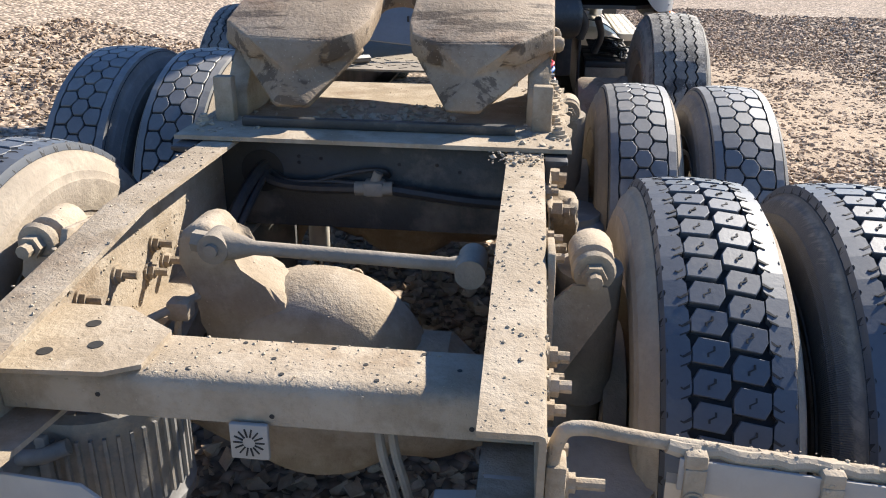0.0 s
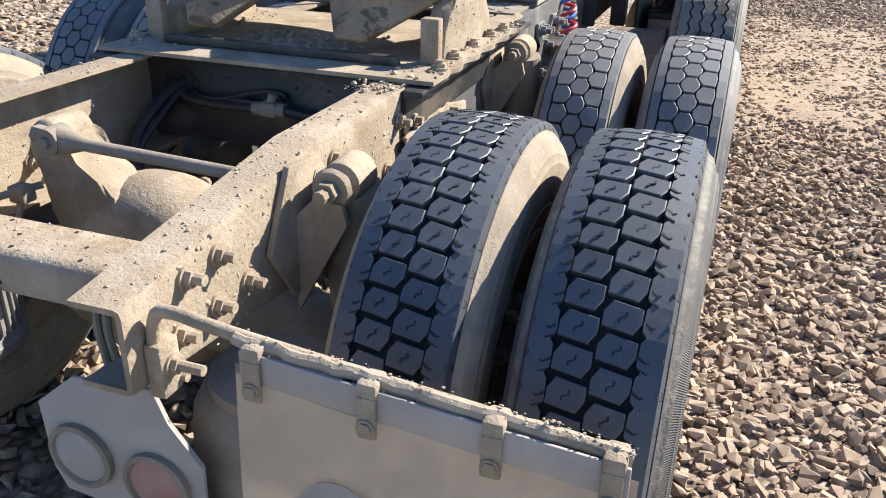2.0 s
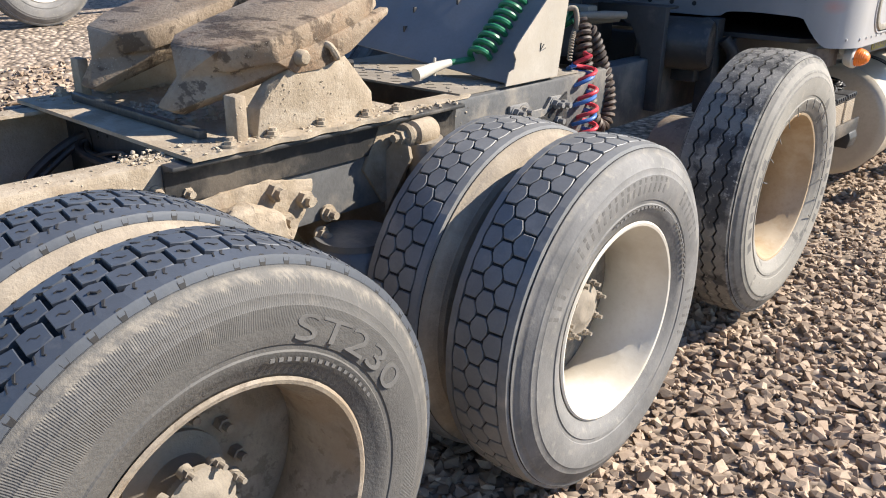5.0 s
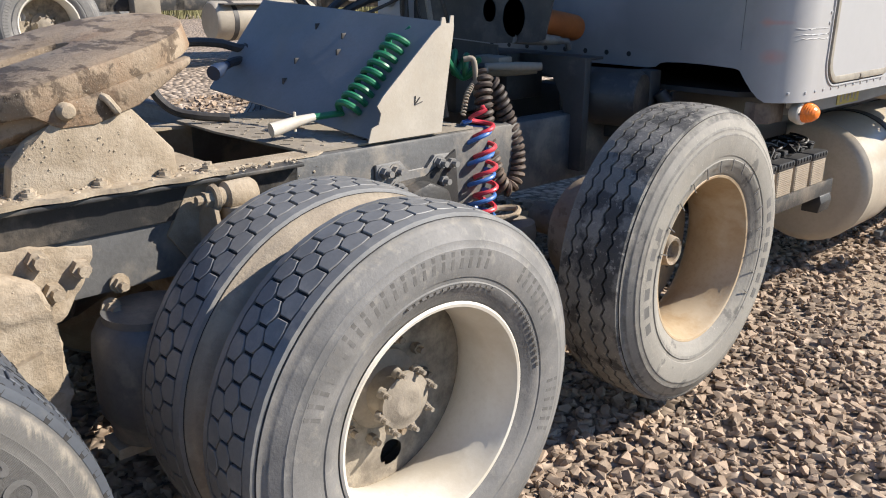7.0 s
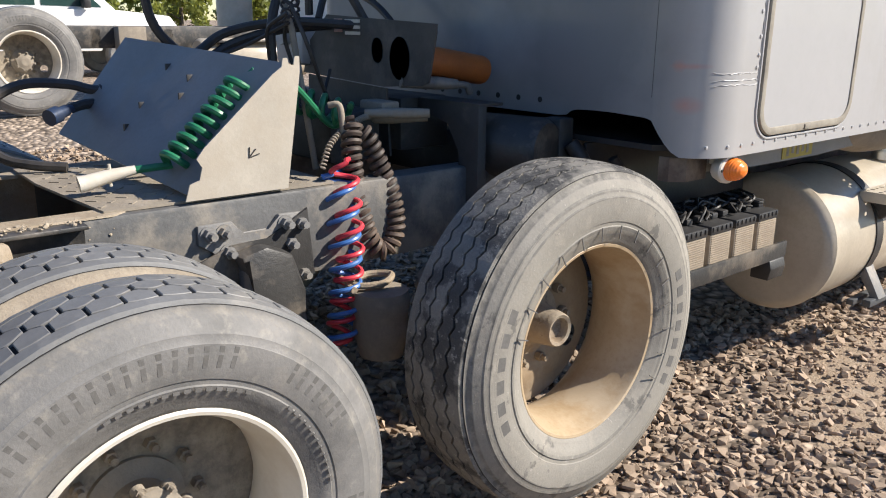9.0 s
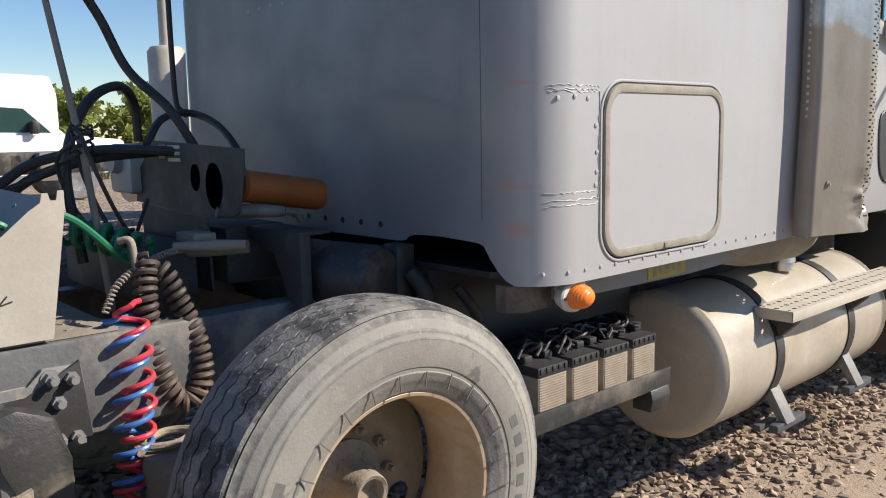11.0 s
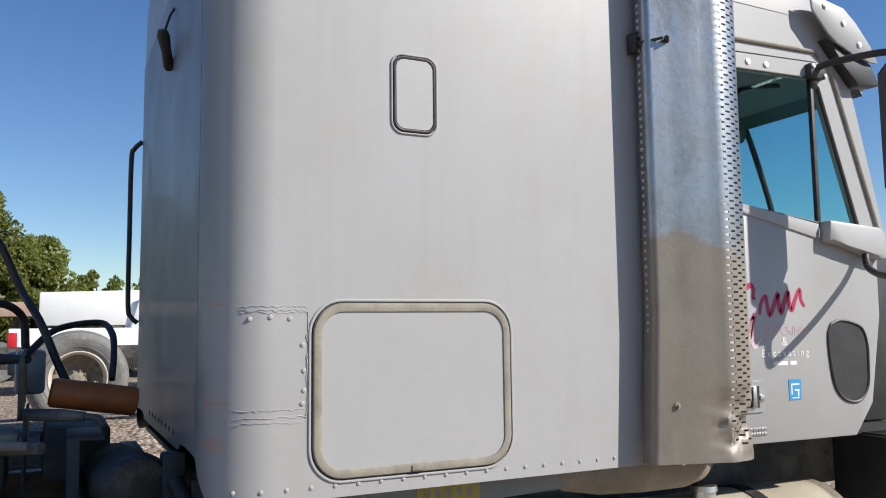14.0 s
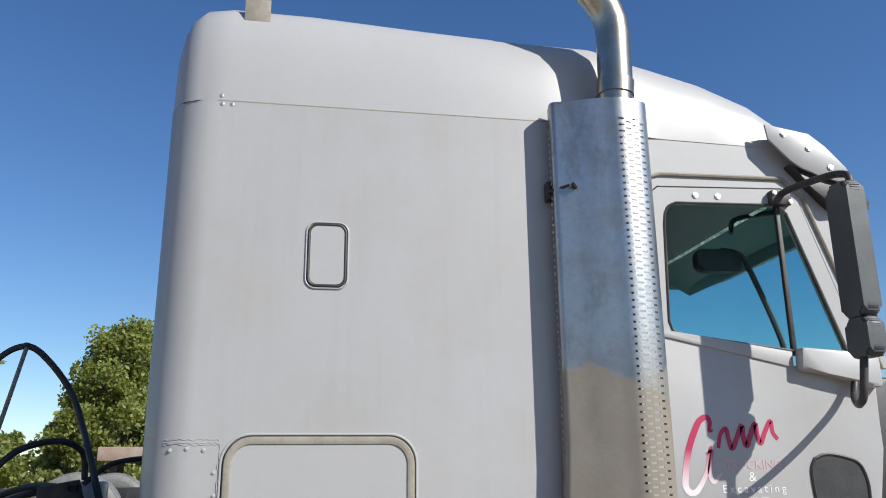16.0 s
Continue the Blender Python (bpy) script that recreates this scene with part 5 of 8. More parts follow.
prism(bm, [(0.22, 0.50), (0.215, 0.635), (0.30, 0.705), (0.46, 0.718), (0.475, 0.66), (0.535, 0.59), (0.53, 0.45), (0.50, 0.43), (0.24, 0.455)], "y", -0.508, -0.500, None, 0.003)
prism(bm, [(0.33, 0.7085), (0.46, 0.719), (0.46, 0.712), (0.33, 0.7015)], "y", -0.505, -0.455)
box(bm, 0.40, 0.46, -0.50, -0.47, 0.712, 0.757, 0.004)
lamp_plate = part("lamp_plate", bm, M_flap, truck, "dusty steel tail lamp plate with two round lamps")
for x, z, m, lab in ((0.293, 0.548, M_fadepaint, "dusty clear reversing lamp"), (0.443, 0.530, M_red, "dusty faded red tail lamp")):
    bm = bmesh.new()
    lathe(bm, [(-0.508, 0.063), (-0.520, 0.063), (-0.522, 0.054), (-0.514, 0.050)], 32, "y", (x, 0, z))
    bmesh.ops.delete(bm, geom=[f for f in bm.faces if len(f.verts) > 4], context="FACES_ONLY")
    part("lamp_bezel", bm, M_mudsmooth, lamp_plate)
    bm = bmesh.new()
    lathe(bm, [(-0.510, 0.052), (-0.516, 0.051), (-0.521, 0.035), (-0.523, 0.0001)], 32, "y", (x, 0, z))
    part("lamp_lens", bm, m, lamp_plate, lab)
# left flap and lamp plate stand mirrored at the other side
bm = bmesh.new()
prism(bm, [(left(0.22), 0.50), (left(0.215), 0.635), (left(0.30), 0.705), (left(0.46), 0.718), (left(0.475), 0.66), (left(0.535), 0.59), (left(0.53), 0.45), (left(0.50), 0.43), (left(0.24), 0.455)], "y", -0.508, -0.500, None, 0.003)
part("lamp_plate", bm, M_flap, truck, "dusty steel tail lamp plate")
bm = bmesh.new()
box(bm, left(1.195), left(0.642), -0.552, -0.543, 0.2, 0.83, 0.003)
part("mudflap", bm, M_flap, truck, "dusty grey rubber mudflap")

# ---- deck behind the cab ----
bm = bmesh.new()
prism(bm, [(CX - 0.42, 1.56), (-0.05, 1.55), (0.46, 1.585), (0.475, 2.30), (CX - 0.42, 2.30)], "z", 0.974, 0.982)
deck = part("deck_plate", bm, M_mudsmooth, truck, "dusty checker deck plate over the frame")
for i in range(9):
    for j in range(16):
        x, y = -0.30 + i * 0.088 + (j % 2) * 0.04, 1.60 + j * 0.042
        if x > 0.44 or (y > 1.85 and x < 0.30):
            continue
        bm = bmesh.new()
        box(bm, -0.016, 0.016, -0.005, 0.005, 0, 0.0025, 0, Matrix.Translation((x, y, 0.982)) @ Matrix.Rotation(radians(45 if (i + j) % 2 else -45), 4, "Z"))
        part("tread_lug", bm, M_mudsmooth, deck)
bm = bmesh.new()
prism(bm, [(1.80, 0.984), (1.815, 1.03), (1.845, 1.04), (1.855, 1.075), (1.84, 1.10), (1.865, 1.13), (2.09, 1.325), (2.12, 1.345), (2.125, 1.37), (2.14, 1.37), (2.145, 1.35), (2.16, 1.35), (2.165, 1.375), (2.18, 1.375), (2.18, 1.33), (2.125, 0.984)], "x", 0.487, 0.492)
tray = part("hose_tray", bm, M_dustalu, truck, "dusty bent aluminium hose tray")
bm = bmesh.new()
quad = [Vector(p) for p in ((-0.416, 1.735, 1.080), (0.487, 1.832, 0.985), (0.487, 2.142, 1.352), (-0.416, 2.000, 1.408))]
lo, hi = [bm.verts.new(p) for p in quad], [bm.verts.new(p + Vector((0, -0.004, 0.004))) for p in quad]
bm.faces.new(lo), bm.faces.new(hi[::-1])
for k in range(4):
    bm.faces.new((lo[k], hi[k], hi[(k + 1) % 4], lo[(k + 1) % 4]))
part("back_sheet", bm, M_sheet, tray, "dull aluminium sheet")
for k, (x, u) in enumerate(((-0.05, 0.25), (-0.05, 0.45), (-0.05, 0.8), (0.12, 0.6), (0.1, 0.75))):
    bm = bmesh.new()
    f = (x + 0.416) / 0.903
    foot, head = quad[0].lerp(quad[1], f), quad[3].lerp(quad[2], f)
    y, z = foot.lerp(head, u).y, foot.lerp(head, u).z
    box(bm, x - 0.004, x + 0.004, y - 0.012, y + 0.012, z - 0.010, z + 0.018, 0.001)
    part("slot", bm, M_blackhose, tray)
bm = bmesh.new()
for a in (0.3, 0.9, 1.5):
    tube(bm, [(0.493, 2.0, 1.09), (0.494, 2.0 + 0.035 * math.cos(a), 1.09 + 0.03 * math.sin(a))], 0.002, 5)
part("cable_tie", bm, M_blackhose, tray)


def coil_thing(name, path, r, mat, label, category="hose", seg=8):
    bm = bmesh.new()
    tube(bm, path, r, seg)
    ob = link(name, bm, mat)
    return tagged(ob, label, category)


def coil_along(pts, radius, turns, n=14, phase=0.0):
    """A coil wound round a smooth path."""
    P = smooth_path(pts, 24)
    L = [0.0]
    for a, b in zip(P, P[1:]):
        L.append(L[-1] + (b - a).length)
    out = []
    total = int(turns * n)
    s = None
    for i in range(total + 1):
        d = L[-1] * i / total
        k = max(j for j in range(len(L)) if L[j] <= d + 1e-9)
        k = min(k, len(P) - 2)
        f = (d - L[k]) / max(1e-9, L[k + 1] - L[k])
        p = P[k].lerp(P[k + 1], f)
        t = (P[k + 1] - P[k]).normalized()
        if s is None:
            s = t.cross(Vector((0.3, 1, 0.1))).normalized()
        s = (s - t * s.dot(t)).normalized()
        q = t.cross(s)
        a = phase + 2 * math.pi * i / n
        out.append(p + radius * (s * math.cos(a) + q * math.sin(a)))
    return out


M_navy = material("dark_blue_anodised", (0.024, 0.047, 0.103), 0.4, 0.3, (0.063, 0.063, 0.071), 20, 0.6, 0.05)
M_stand = material("dark_stand_paint", (0.055, 0.053, 0.051), 0.6, 0, (0.03, 0.029, 0.028), 6, 0.6, 0.12, 60, (0.13, 0.115, 0.097), 0.3, 5)
# dark tone that paints the shaded inside of openings
M_recess = material("opening_shade", (0.030, 0.029, 0.029), 0.8, 0, (0.02, 0.02, 0.02), 14, 0.5, 0.1)
# red and blue coiled air lines, black electric cables, green cable
start = [(0.40, 2.44, 1.02), (0.44, 2.39, 1.04), (0.475, 2.345, 1.045)]
coil_thing("air_hose", [Vector(p) for p in smooth_path(start, 6)][:-1] + coil_along([(0.475, 2.335, 1.035), (0.50, 2.335, 0.90), (0.52, 2.325, 0.72), (0.52, 2.29, 0.55), (0.53, 2.26, 0.42)], 0.041, 8.6), 0.0085, M_redhose, "red coiled air hose hanging beside the frame rail")
coil_thing("air_hose", [Vector(p) for p in smooth_path([(0.40, 2.40, 0.99), (0.43, 2.33, 1.0), (0.46, 2.30, 1.0)], 6)][:-1] + coil_along([(0.47, 2.315, 1.0), (0.495, 2.315, 0.88), (0.515, 2.31, 0.72), (0.53, 2.29, 0.55), (0.54, 2.27, 0.44)], 0.049, 7.4, 14, 1.6), 0.0085, M_bluehose, "blue coiled air hose hanging beside the frame rail")
M_brownhose = material("dusty_coiled_cable", (0.134, 0.091, 0.067), 0.6, 0, (0.024, 0.021, 0.02), 3, 0.8, 0.1, 60, (0.284, 0.213, 0.158), 0.3, 4)
loop = [(0.395, 2.43, 1.16), (0.43, 2.40, 1.05), (0.45, 2.405, 0.92), (0.475, 2.43, 0.78), (0.49, 2.475, 0.725), (0.49, 2.53, 0.78), (0.47, 2.535, 0.90), (0.44, 2.50, 1.02), (0.42, 2.47, 1.10), (0.40, 2.45, 1.13)]
coil_thing("coiled_cable", coil_along(loop, 0.027, 36, 12), 0.0105, M_brownhose, "dusty black coiled electric cable hanging in a loop", "cable", 6)
coil_thing("armoured_hose", coil_along([(0.22, 2.65, 1.145), (0.33, 2.50, 1.15), (0.41, 2.34, 1.10), (0.445, 2.275, 1.02)], 0.0085, 36, 8), 0.0035, M_mudsmooth, "spring-guarded air hose leading to a fitting", "hose", 6)
bm = bmesh.new()
lathe(bm, [(0.40, 0.0001), (0.40, 0.075), (0.46, 0.088), (0.50, 0.095), (0.53, 0.088), (0.545, 0.092), (0.59, 0.098), (0.625, 0.090), (0.63, 0.0001)], 32, "z", (0.585, 2.40, 0))
part("lift_air_spring", bm, M_mudsmooth, truck, "dusty rubber lift-axle air spring")
coil_thing("wire_loop", smooth_path([(0.50, 2.30, 0.66), (0.56, 2.33, 0.645), (0.60, 2.40, 0.65), (0.56, 2.46, 0.66), (0.50, 2.40, 0.655), (0.53, 2.31, 0.645), (0.58, 2.30, 0.64)], 8), 0.012, M_mud, "dusty tan loop of hose resting below the coils", "hose")
coil_thing("green_cable", [Vector(p) for p in smooth_path([(0.275, 1.74, 1.050), (0.30, 1.80, 1.057)], 6)] + coil_along([(0.335, 1.83, 1.065), (0.345, 1.95, 1.18), (0.36, 2.06, 1.30)], 0.038, 9, 16) + smooth_path([(0.36, 2.10, 1.33), (0.32, 2.25, 1.28), (0.30, 2.40, 1.14), (0.36, 2.42, 1.16)], 8), 0.0115, M_greenhose, "glossy green coiled trailer cable over a metal tray", "cable")
coil_thing("green_cable", coil_along([(0.12, 2.28, 1.235), (0.21, 2.36, 1.21), (0.33, 2.46, 1.165)], 0.040, 6.0, 16), 0.0115, M_greenhose, "green coiled cable hanging behind a metal tray", "cable")
bm = bmesh.new()
tube(bm, [(0.248, 1.590, 1.020), (0.251, 1.615, 1.024), (0.262, 1.68, 1.040), (0.275, 1.745, 1.051)], [0.024, 0.023, 0.019, 0.013], 14)
rod(bm, (0.261, 1.675, 1.008), (0.261, 1.675, 1.073), 0.005, 8)
tagged(link("cable_plug", bm, M_rimsteel), "dusty silver plug on a green cable", "plug")
hose = [(0.02, 2.72, 1.46), (-0.16, 2.50, 1.47), (-0.27, 2.32, 1.43), (-0.285, 2.20, 1.355), (-0.31, 2.06, 1.29), (-0.37, 1.888, 1.232), (-0.40, 1.775, 1.254), (-0.42, 1.642, 1.259), (-0.42, 1.541, 1.217), (-0.38, 1.481, 1.156), (-0.35, 1.477, 1.092), (-0.30, 1.52, 1.031), (-0.24, 1.593, 1.009), (-0.185, 1.683, 1.0)]
coil_thing("hydraulic_hose", smooth_path(hose, 8), 0.017, M_blackhose, "thick black hydraulic hose looping behind the coupling")
coil_thing("hydraulic_hose", smooth_path([(-0.14, 2.72, 1.46), (-0.20, 2.50, 1.44), (-0.25, 2.32, 1.385), (-0.27, 2.20, 1.305), (-0.29, 2.06, 1.245), (-0.36, 1.90, 1.195), (-0.33, 1.80, 1.188), (-0.30, 1.75, 1.180)], 8), 0.017, M_blackhose, "thick black hydraulic hose with a blue coupler")
bm = bmesh.new()
tube(bm, [(-0.365, 1.905, 1.215), (-0.37, 1.875, 1.212)], 0.040, 12)
tagged(link("hose_clip", bm, M_blackhose), "black strap that ties two hydraulic hoses together", "strap")
bm = bmesh.new()
tube(bm, [(-0.305, 1.76, 1.182), (-0.285, 1.728, 1.176), (-0.284, 1.727, 1.176), (-0.262, 1.695, 1.168), (-0.261, 1.694, 1.168), (-0.24, 1.660, 1.159)], [0.014, 0.014, 0.020, 0.020, 0.028, 0.028], 14)
tagged(link("hose_coupler", bm, M_navy), "blue anodised hydraulic quick coupler", "coupler")

# hose mast with its drooping hoses
bm = bmesh.new()
tube(bm, [(0.27, 2.36, 0.985), (0.17, 2.345, 1.45), (-0.227, 2.356, 2.186)], 0.011, 8)
mast = part("hose_mast", bm, M_mudsmooth, truck, "thin steel pole that holds the hoses up")
bm = bmesh.new()
tube(bm, [(-0.222, 2.356, 2.176), (-0.23, 2.356, 2.195)], 0.022, 10)
part("clip", bm, M_blackhose, mast)
coil_thing("hydraulic_hose", smooth_path([(-0.27, 2.20, 1.30), (-0.29, 2.04, 1.50), (-0.27, 2.06, 1.90), (-0.24, 2.22, 2.12), (-0.227, 2.356, 2.185), (-0.27, 2.46, 2.115), (-0.30, 2.585, 1.95), (-0.28, 2.67, 1.76), (-0.13, 2.755, 1.61), (-0.05, 2.83, 1.43), (0.0, 2.90, 1.28)], 10), 0.017, M_blackhose, "black hydraulic hose arched over a pole")
coil_thing("hydraulic_hose", smooth_path([(0.10, 2.34, 1.12), (0.07, 2.32, 1.42), (0.0, 2.42, 1.62), (-0.15, 2.58, 1.69), (-0.27, 2.68, 1.64), (-0.30, 2.70, 1.50)], 10), 0.017, M_blackhose, "black hydraulic hose in a low arch")
coil_thing("hydraulic_hose", smooth_path([(-0.25, 2.71, 1.48), (-0.36, 2.82, 1.58), (-0.50, 3.0, 1.61), (-0.36, 3.05, 1.56), (-0.20, 3.05, 1.46), (-0.14, 3.04, 1.36)], 10), 0.015, M_blackhose, "black hydraulic hose arching to a valve")
for k, pts in enumerate(([(0.16, 2.34, 1.49), (0.10, 2.36, 1.40), (0.14, 2.42, 1.22), (0.22, 2.50, 1.10)], [(0.20, 2.33, 1.52), (0.26, 2.35, 1.40), (0.24, 2.42, 1.25), (0.20, 2.55, 1.05)], [(0.22, 2.30, 1.50), (0.12, 2.28, 1.44), (0.08, 2.33, 1.30), (0.16, 2.40, 1.15)],
                         [(0.18, 2.33, 1.47), (0.05, 2.25, 1.40), (0.02, 2.15, 1.36)], [(0.0, 2.60, 1.30), (0.06, 2.52, 1.15), (0.18, 2.5, 1.05)])):
    coil_thing("wire", smooth_path(pts, 7), 0.007, M_blackhose, "thin dusty black wire strapped to a pole", "wire", 6)
ties = thing("tie_bundle", "knot of plastic ties and wires round a pole", "cable ties", (0.165, 2.345, 1.47))
for k in range(7):
    a = k * 0.9
    bm = bmesh.new()
    tube(bm, [(0.03 * math.cos(t + a), 0.03 * math.sin(t + a), 0.012 * k + 0.01 * math.sin(3 * t)) for t in np.linspace(0, 5.2, 12)], 0.004, 5)
    part("tie", bm, M_blackhose, ties)

# control stand with valve, orange filter, fittings
bm = bmesh.new()
prism(bm, [(-0.17, 1.50), (0.50, 1.47), (0.50, 1.44), (0.462, 1.275), (0.43, 1.262), (0.20, 1.245), (-0.36, 1.27), (-0.30, 1.40)], "y", 2.70, 2.708)
stand = part("control_stand", bm, M_stand, truck, "dusty dark steel stand for the hydraulic controls")
# added dark plate that hides the lit gravel below the controls
bm = bmesh.new()
prism(bm, [(-0.34, 1.262), (0.20, 1.238), (0.22, 0.99), (-0.10, 0.985), (-0.16, 1.06), (-0.34, 1.08)], "y", 2.712, 2.722)
part("backing_plate", bm, M_stand, stand, "dark plate added to black out the space under the controls")
# flat dark discs paint the shade of two openings in the uncut plate
for x, z, r in ((0.166, 1.374, 0.035), (0.30, 1.35, 0.058)):
    bm = bmesh.new()
    lathe(bm, [(2.6985, 0.0001), (2.6985, r)], 24, "y", (x, 0, z))
    for v in bm.verts:
        v.co.z = z + (v.co.z - z) * 1.3
    part("opening", bm, M_recess, stand)
for k in range(3):
    bm = bmesh.new()
    box(bm, -0.04, 0.06, 2.697, 2.6995, 1.47 - 0.022 * k, 1.482 - 0.022 * k)
    part("label_bar", bm, M_rimsteel, stand)
bm = bmesh.new()
box(bm, -0.115, -0.06, 2.697, 2.6995, 1.435, 1.485)
part("label_bar", bm, M_red, stand)
bm = bmesh.new()
box(bm, -0.52, -0.30, 2.66, 2.78, 1.30, 1.49, 0.02)
lathe(bm, [(2.63, 0.0001), (2.63, 0.05), (2.66, 0.055)], 20, "y", (-0.42, 0, 1.43))
part("valve_box", bm, M_grey, truck, "light grey hydraulic valve box")
# added dark box with a cap, filling the black space behind the tray
bm = bmesh.new()
box(bm, -0.42, 0.24, 2.44, 2.66, 0.985, 1.17, 0.02)
rod(bm, (-0.1, 2.55, 1.165), (-0.1, 2.55, 1.195), 0.035, 16)
part("oil_tank", bm, M_stand, truck, "dark box added to fill the black space on the deck")
# added dark block with stubs, keeping the space under the filter black
bm = bmesh.new()
box(bm, -0.28, 0.20, 2.78, 3.02, 1.0, 1.20, 0.015)
for x in (-0.2, -0.08, 0.04, 0.14):
    rod(bm, (x, 2.77, 1.12), (x, 2.80, 1.12), 0.022, 12)
part("valve_block", bm, M_stand, truck, "dark block added to fill the black space behind the controls")
bm = bmesh.new()
A, B = Vector((0.285, 2.80, 1.345)), Vector((0.30, 3.11, 1.295))
d = (B - A).normalized()
tube(bm, [A, A + d * 0.01, B - d * 0.02, B - d * 0.005, B], [0.045, 0.055, 0.055, 0.050, 0.02], 24)
part("hydraulic_filter", bm, M_orangepaint, truck, "faded orange cylindrical hydraulic filter")
bm = bmesh.new()
tube(bm, [(0.30, 2.70, 1.27), (0.33, 2.85, 1.26), (0.36, 2.92, 1.255)], [0.022, 0.024, 0.018], 12)
tube(bm, [(0.36, 2.92, 1.255), (0.37, 2.96, 1.25), (0.365, 2.98, 1.22)], 0.014, 10)
part("hose_fitting", bm, M_rail, stand)
bm = bmesh.new()
box(bm, 0.16, 0.30, 2.62, 2.70, 1.16, 1.20, 0.008)
fitting = part("air_fitting", bm, M_mudsmooth, truck, "dusty silver air manifold")
for pts, r in (([(0.20, 2.60, 1.135), (0.28, 2.68, 1.14), (0.36, 2.78, 1.15)], [0.016, 0.022, 0.022]), ([(0.28, 2.56, 1.165), (0.36, 2.66, 1.165), (0.42, 2.74, 1.165)], [0.014, 0.02, 0.016]),
               (smooth_path([(0.36, 2.36, 1.21), (0.385, 2.385, 1.21), (0.395, 2.39, 1.15), (0.39, 2.40, 1.08)], 5), 0.011)):
    bm = bmesh.new()
    tube(bm, pts, r, 10)
    part("fitting", bm, M_mudsmooth, fitting)
# fifth-wheel side brackets ahead of the deck: gusseted cross bracket and air tank
bm = bmesh.new()
prism(bm, [(0.20, 1.195), (0.545, 1.195), (0.545, 0.74), (0.445, 0.74), (0.445, 1.02), (0.38, 1.12), (0.20, 1.16)], "y", 2.86, 2.90, None, 0.003)
box(bm, 0.20, 0.545, 2.86, 2.98, 1.188, 1.20, 0.003)
part("cab_mount_bracket", bm, M_stand, truck, "dusty dark gusseted cab mount bracket")
bm = bmesh.new()
lathe(bm, [(2.86, 0.0001), (2.862, 0.10), (2.865, 0.108), (2.878, 0.122), (2.885, 0.118), (3.28, 0.118), (3.32, 0.10), (3.33, 0.0001)], 36, "x", (0, 3.10, 1.030))
for v in bm.verts:
    v.co.x -= 2.10
for v in bm.verts:
    v.co = Vector((0.505 - (v.co.y - 3.10) * 0.25 + (v.co.x - 0.98) * 0.7, 3.05 + (v.co.y - 3.10) + (v.co.x - 0.98) * 0.15, v.co.z))
part("air_tank", bm, M_blacksteel, truck, "dusty black cylindrical air tank under the sleeper")
bm = bmesh.new()
box(bm, left(0.60), 0.60, 3.10, 3.18, 0.85, 1.05, 0.008)
box(bm, 0.58, 0.66, 3.16, 3.24, 0.70, 1.14, 0.01)
part("cab_support", bm, M_stand, truck, "black steel cab support")
bm = bmesh.new()
tube(bm, smooth_path([(0.68, 3.20, 1.05), (0.72, 3.23, 0.98), (0.70, 3.25, 0.90)], 5), 0.03, 10)
tube(bm, smooth_path([(0.80, 3.30, 1.00), (0.83, 3.36, 0.90), (0.80, 3.4, 0.80)], 5), 0.02, 10)
part("cab_air_line", bm, M_blackhose, truck)

# ---- sleeper ----
def rounded(x0, x1, y0, y1, r_rear, r_front, n=8):
    pts = []
    for cx, cy, a0, r in ((x1 - r_rear, y0 + r_rear, -90, r_rear), (x1 - r_front, y1 - r_front, 0, r_front), (x0 + r_front, y1 - r_front, 90, r_front), (x0 + r_rear, y0 + r_rear, 180, r_rear)):
        for k in range(n + 1):
            a = radians(a0 + 90 * k / n)
            pts.append((cx + r * math.cos(a), cy + r * math.sin(a)))
    return pts


SX = 1.215
REAR_Y = 3.215
CORNER = 0.20
DZ = 1.047         # lower edge of the side


def side_x(y):
    """The outer face of the sleeper's side, round its rear corner too."""
    d = max(0.0, REAR_Y + CORNER - y)
    return SX - CORNER + math.sqrt(max(0.0, CORNER ** 2 - d * d))


def sleeper_body():
    """Side walls and rear wall as one shell; the lower rear corners are rounded up, and the rear wall has a notch over the frame."""
    bm = bmesh.new()
    zs = [DZ, 1.07, 1.10, 1.13, 1.165, 1.20, 1.24] + [1.30 + 0.243 * k for k in range(8)]
    ring0 = rounded(left(SX), SX, REAR_Y, 5.29, CORNER, 0.02, 12)
    ring0 += [(x, REAR_Y) for x in (-0.69, -0.4, -0.1, 0.2, 0.45, 0.69, 0.80, 0.92)]
    rings = []
    for z in zs:
        row = []
        for x, y in ring0:
            d = min(1.0, max(0.0, (3.246 - y) / 0.031))
            low = DZ + 0.115 * (1 - math.sqrt(1 - d * d)) if abs(x - CX) > 0.94 else DZ
            row.append(bm.verts.new((x, y, low + (z - DZ) * (1.30 - low) / (1.30 - DZ) if z < 1.30 else z)))
        rings.append(row)
    n = len(ring0)
    for a, b in zip(rings, rings[1:]):
        for k in range(n):
            q = (a[k], a[(k + 1) % n], b[(k + 1) % n], b[k])
            c = sum((v.co for v in q), Vector()) / 4
            if c.y < REAR_Y + 0.004 and c.z < 1.30 and abs(c.x - CX) < 0.965:
                continue
            bm.faces.new(q)
    bm.faces.new(rings[-1])
    # lower strip of the rear wall with its two arched notches
    arch = [(0.60, 1.145), (0.64, 1.150), (0.66, 1.166), (0.69, 1.173), (0.76, 1.176), (0.84, 1.176), (0.93, 1.173), (0.99, 1.170), (1.015, 1.163)]
    prism(bm, [(left(1.015), 1.30)] + [(left(x), z) for x, z in arch[::-1]] + arch + [(1.015, 1.30)], "y", REAR_Y, REAR_Y + 0.004)
    return bm


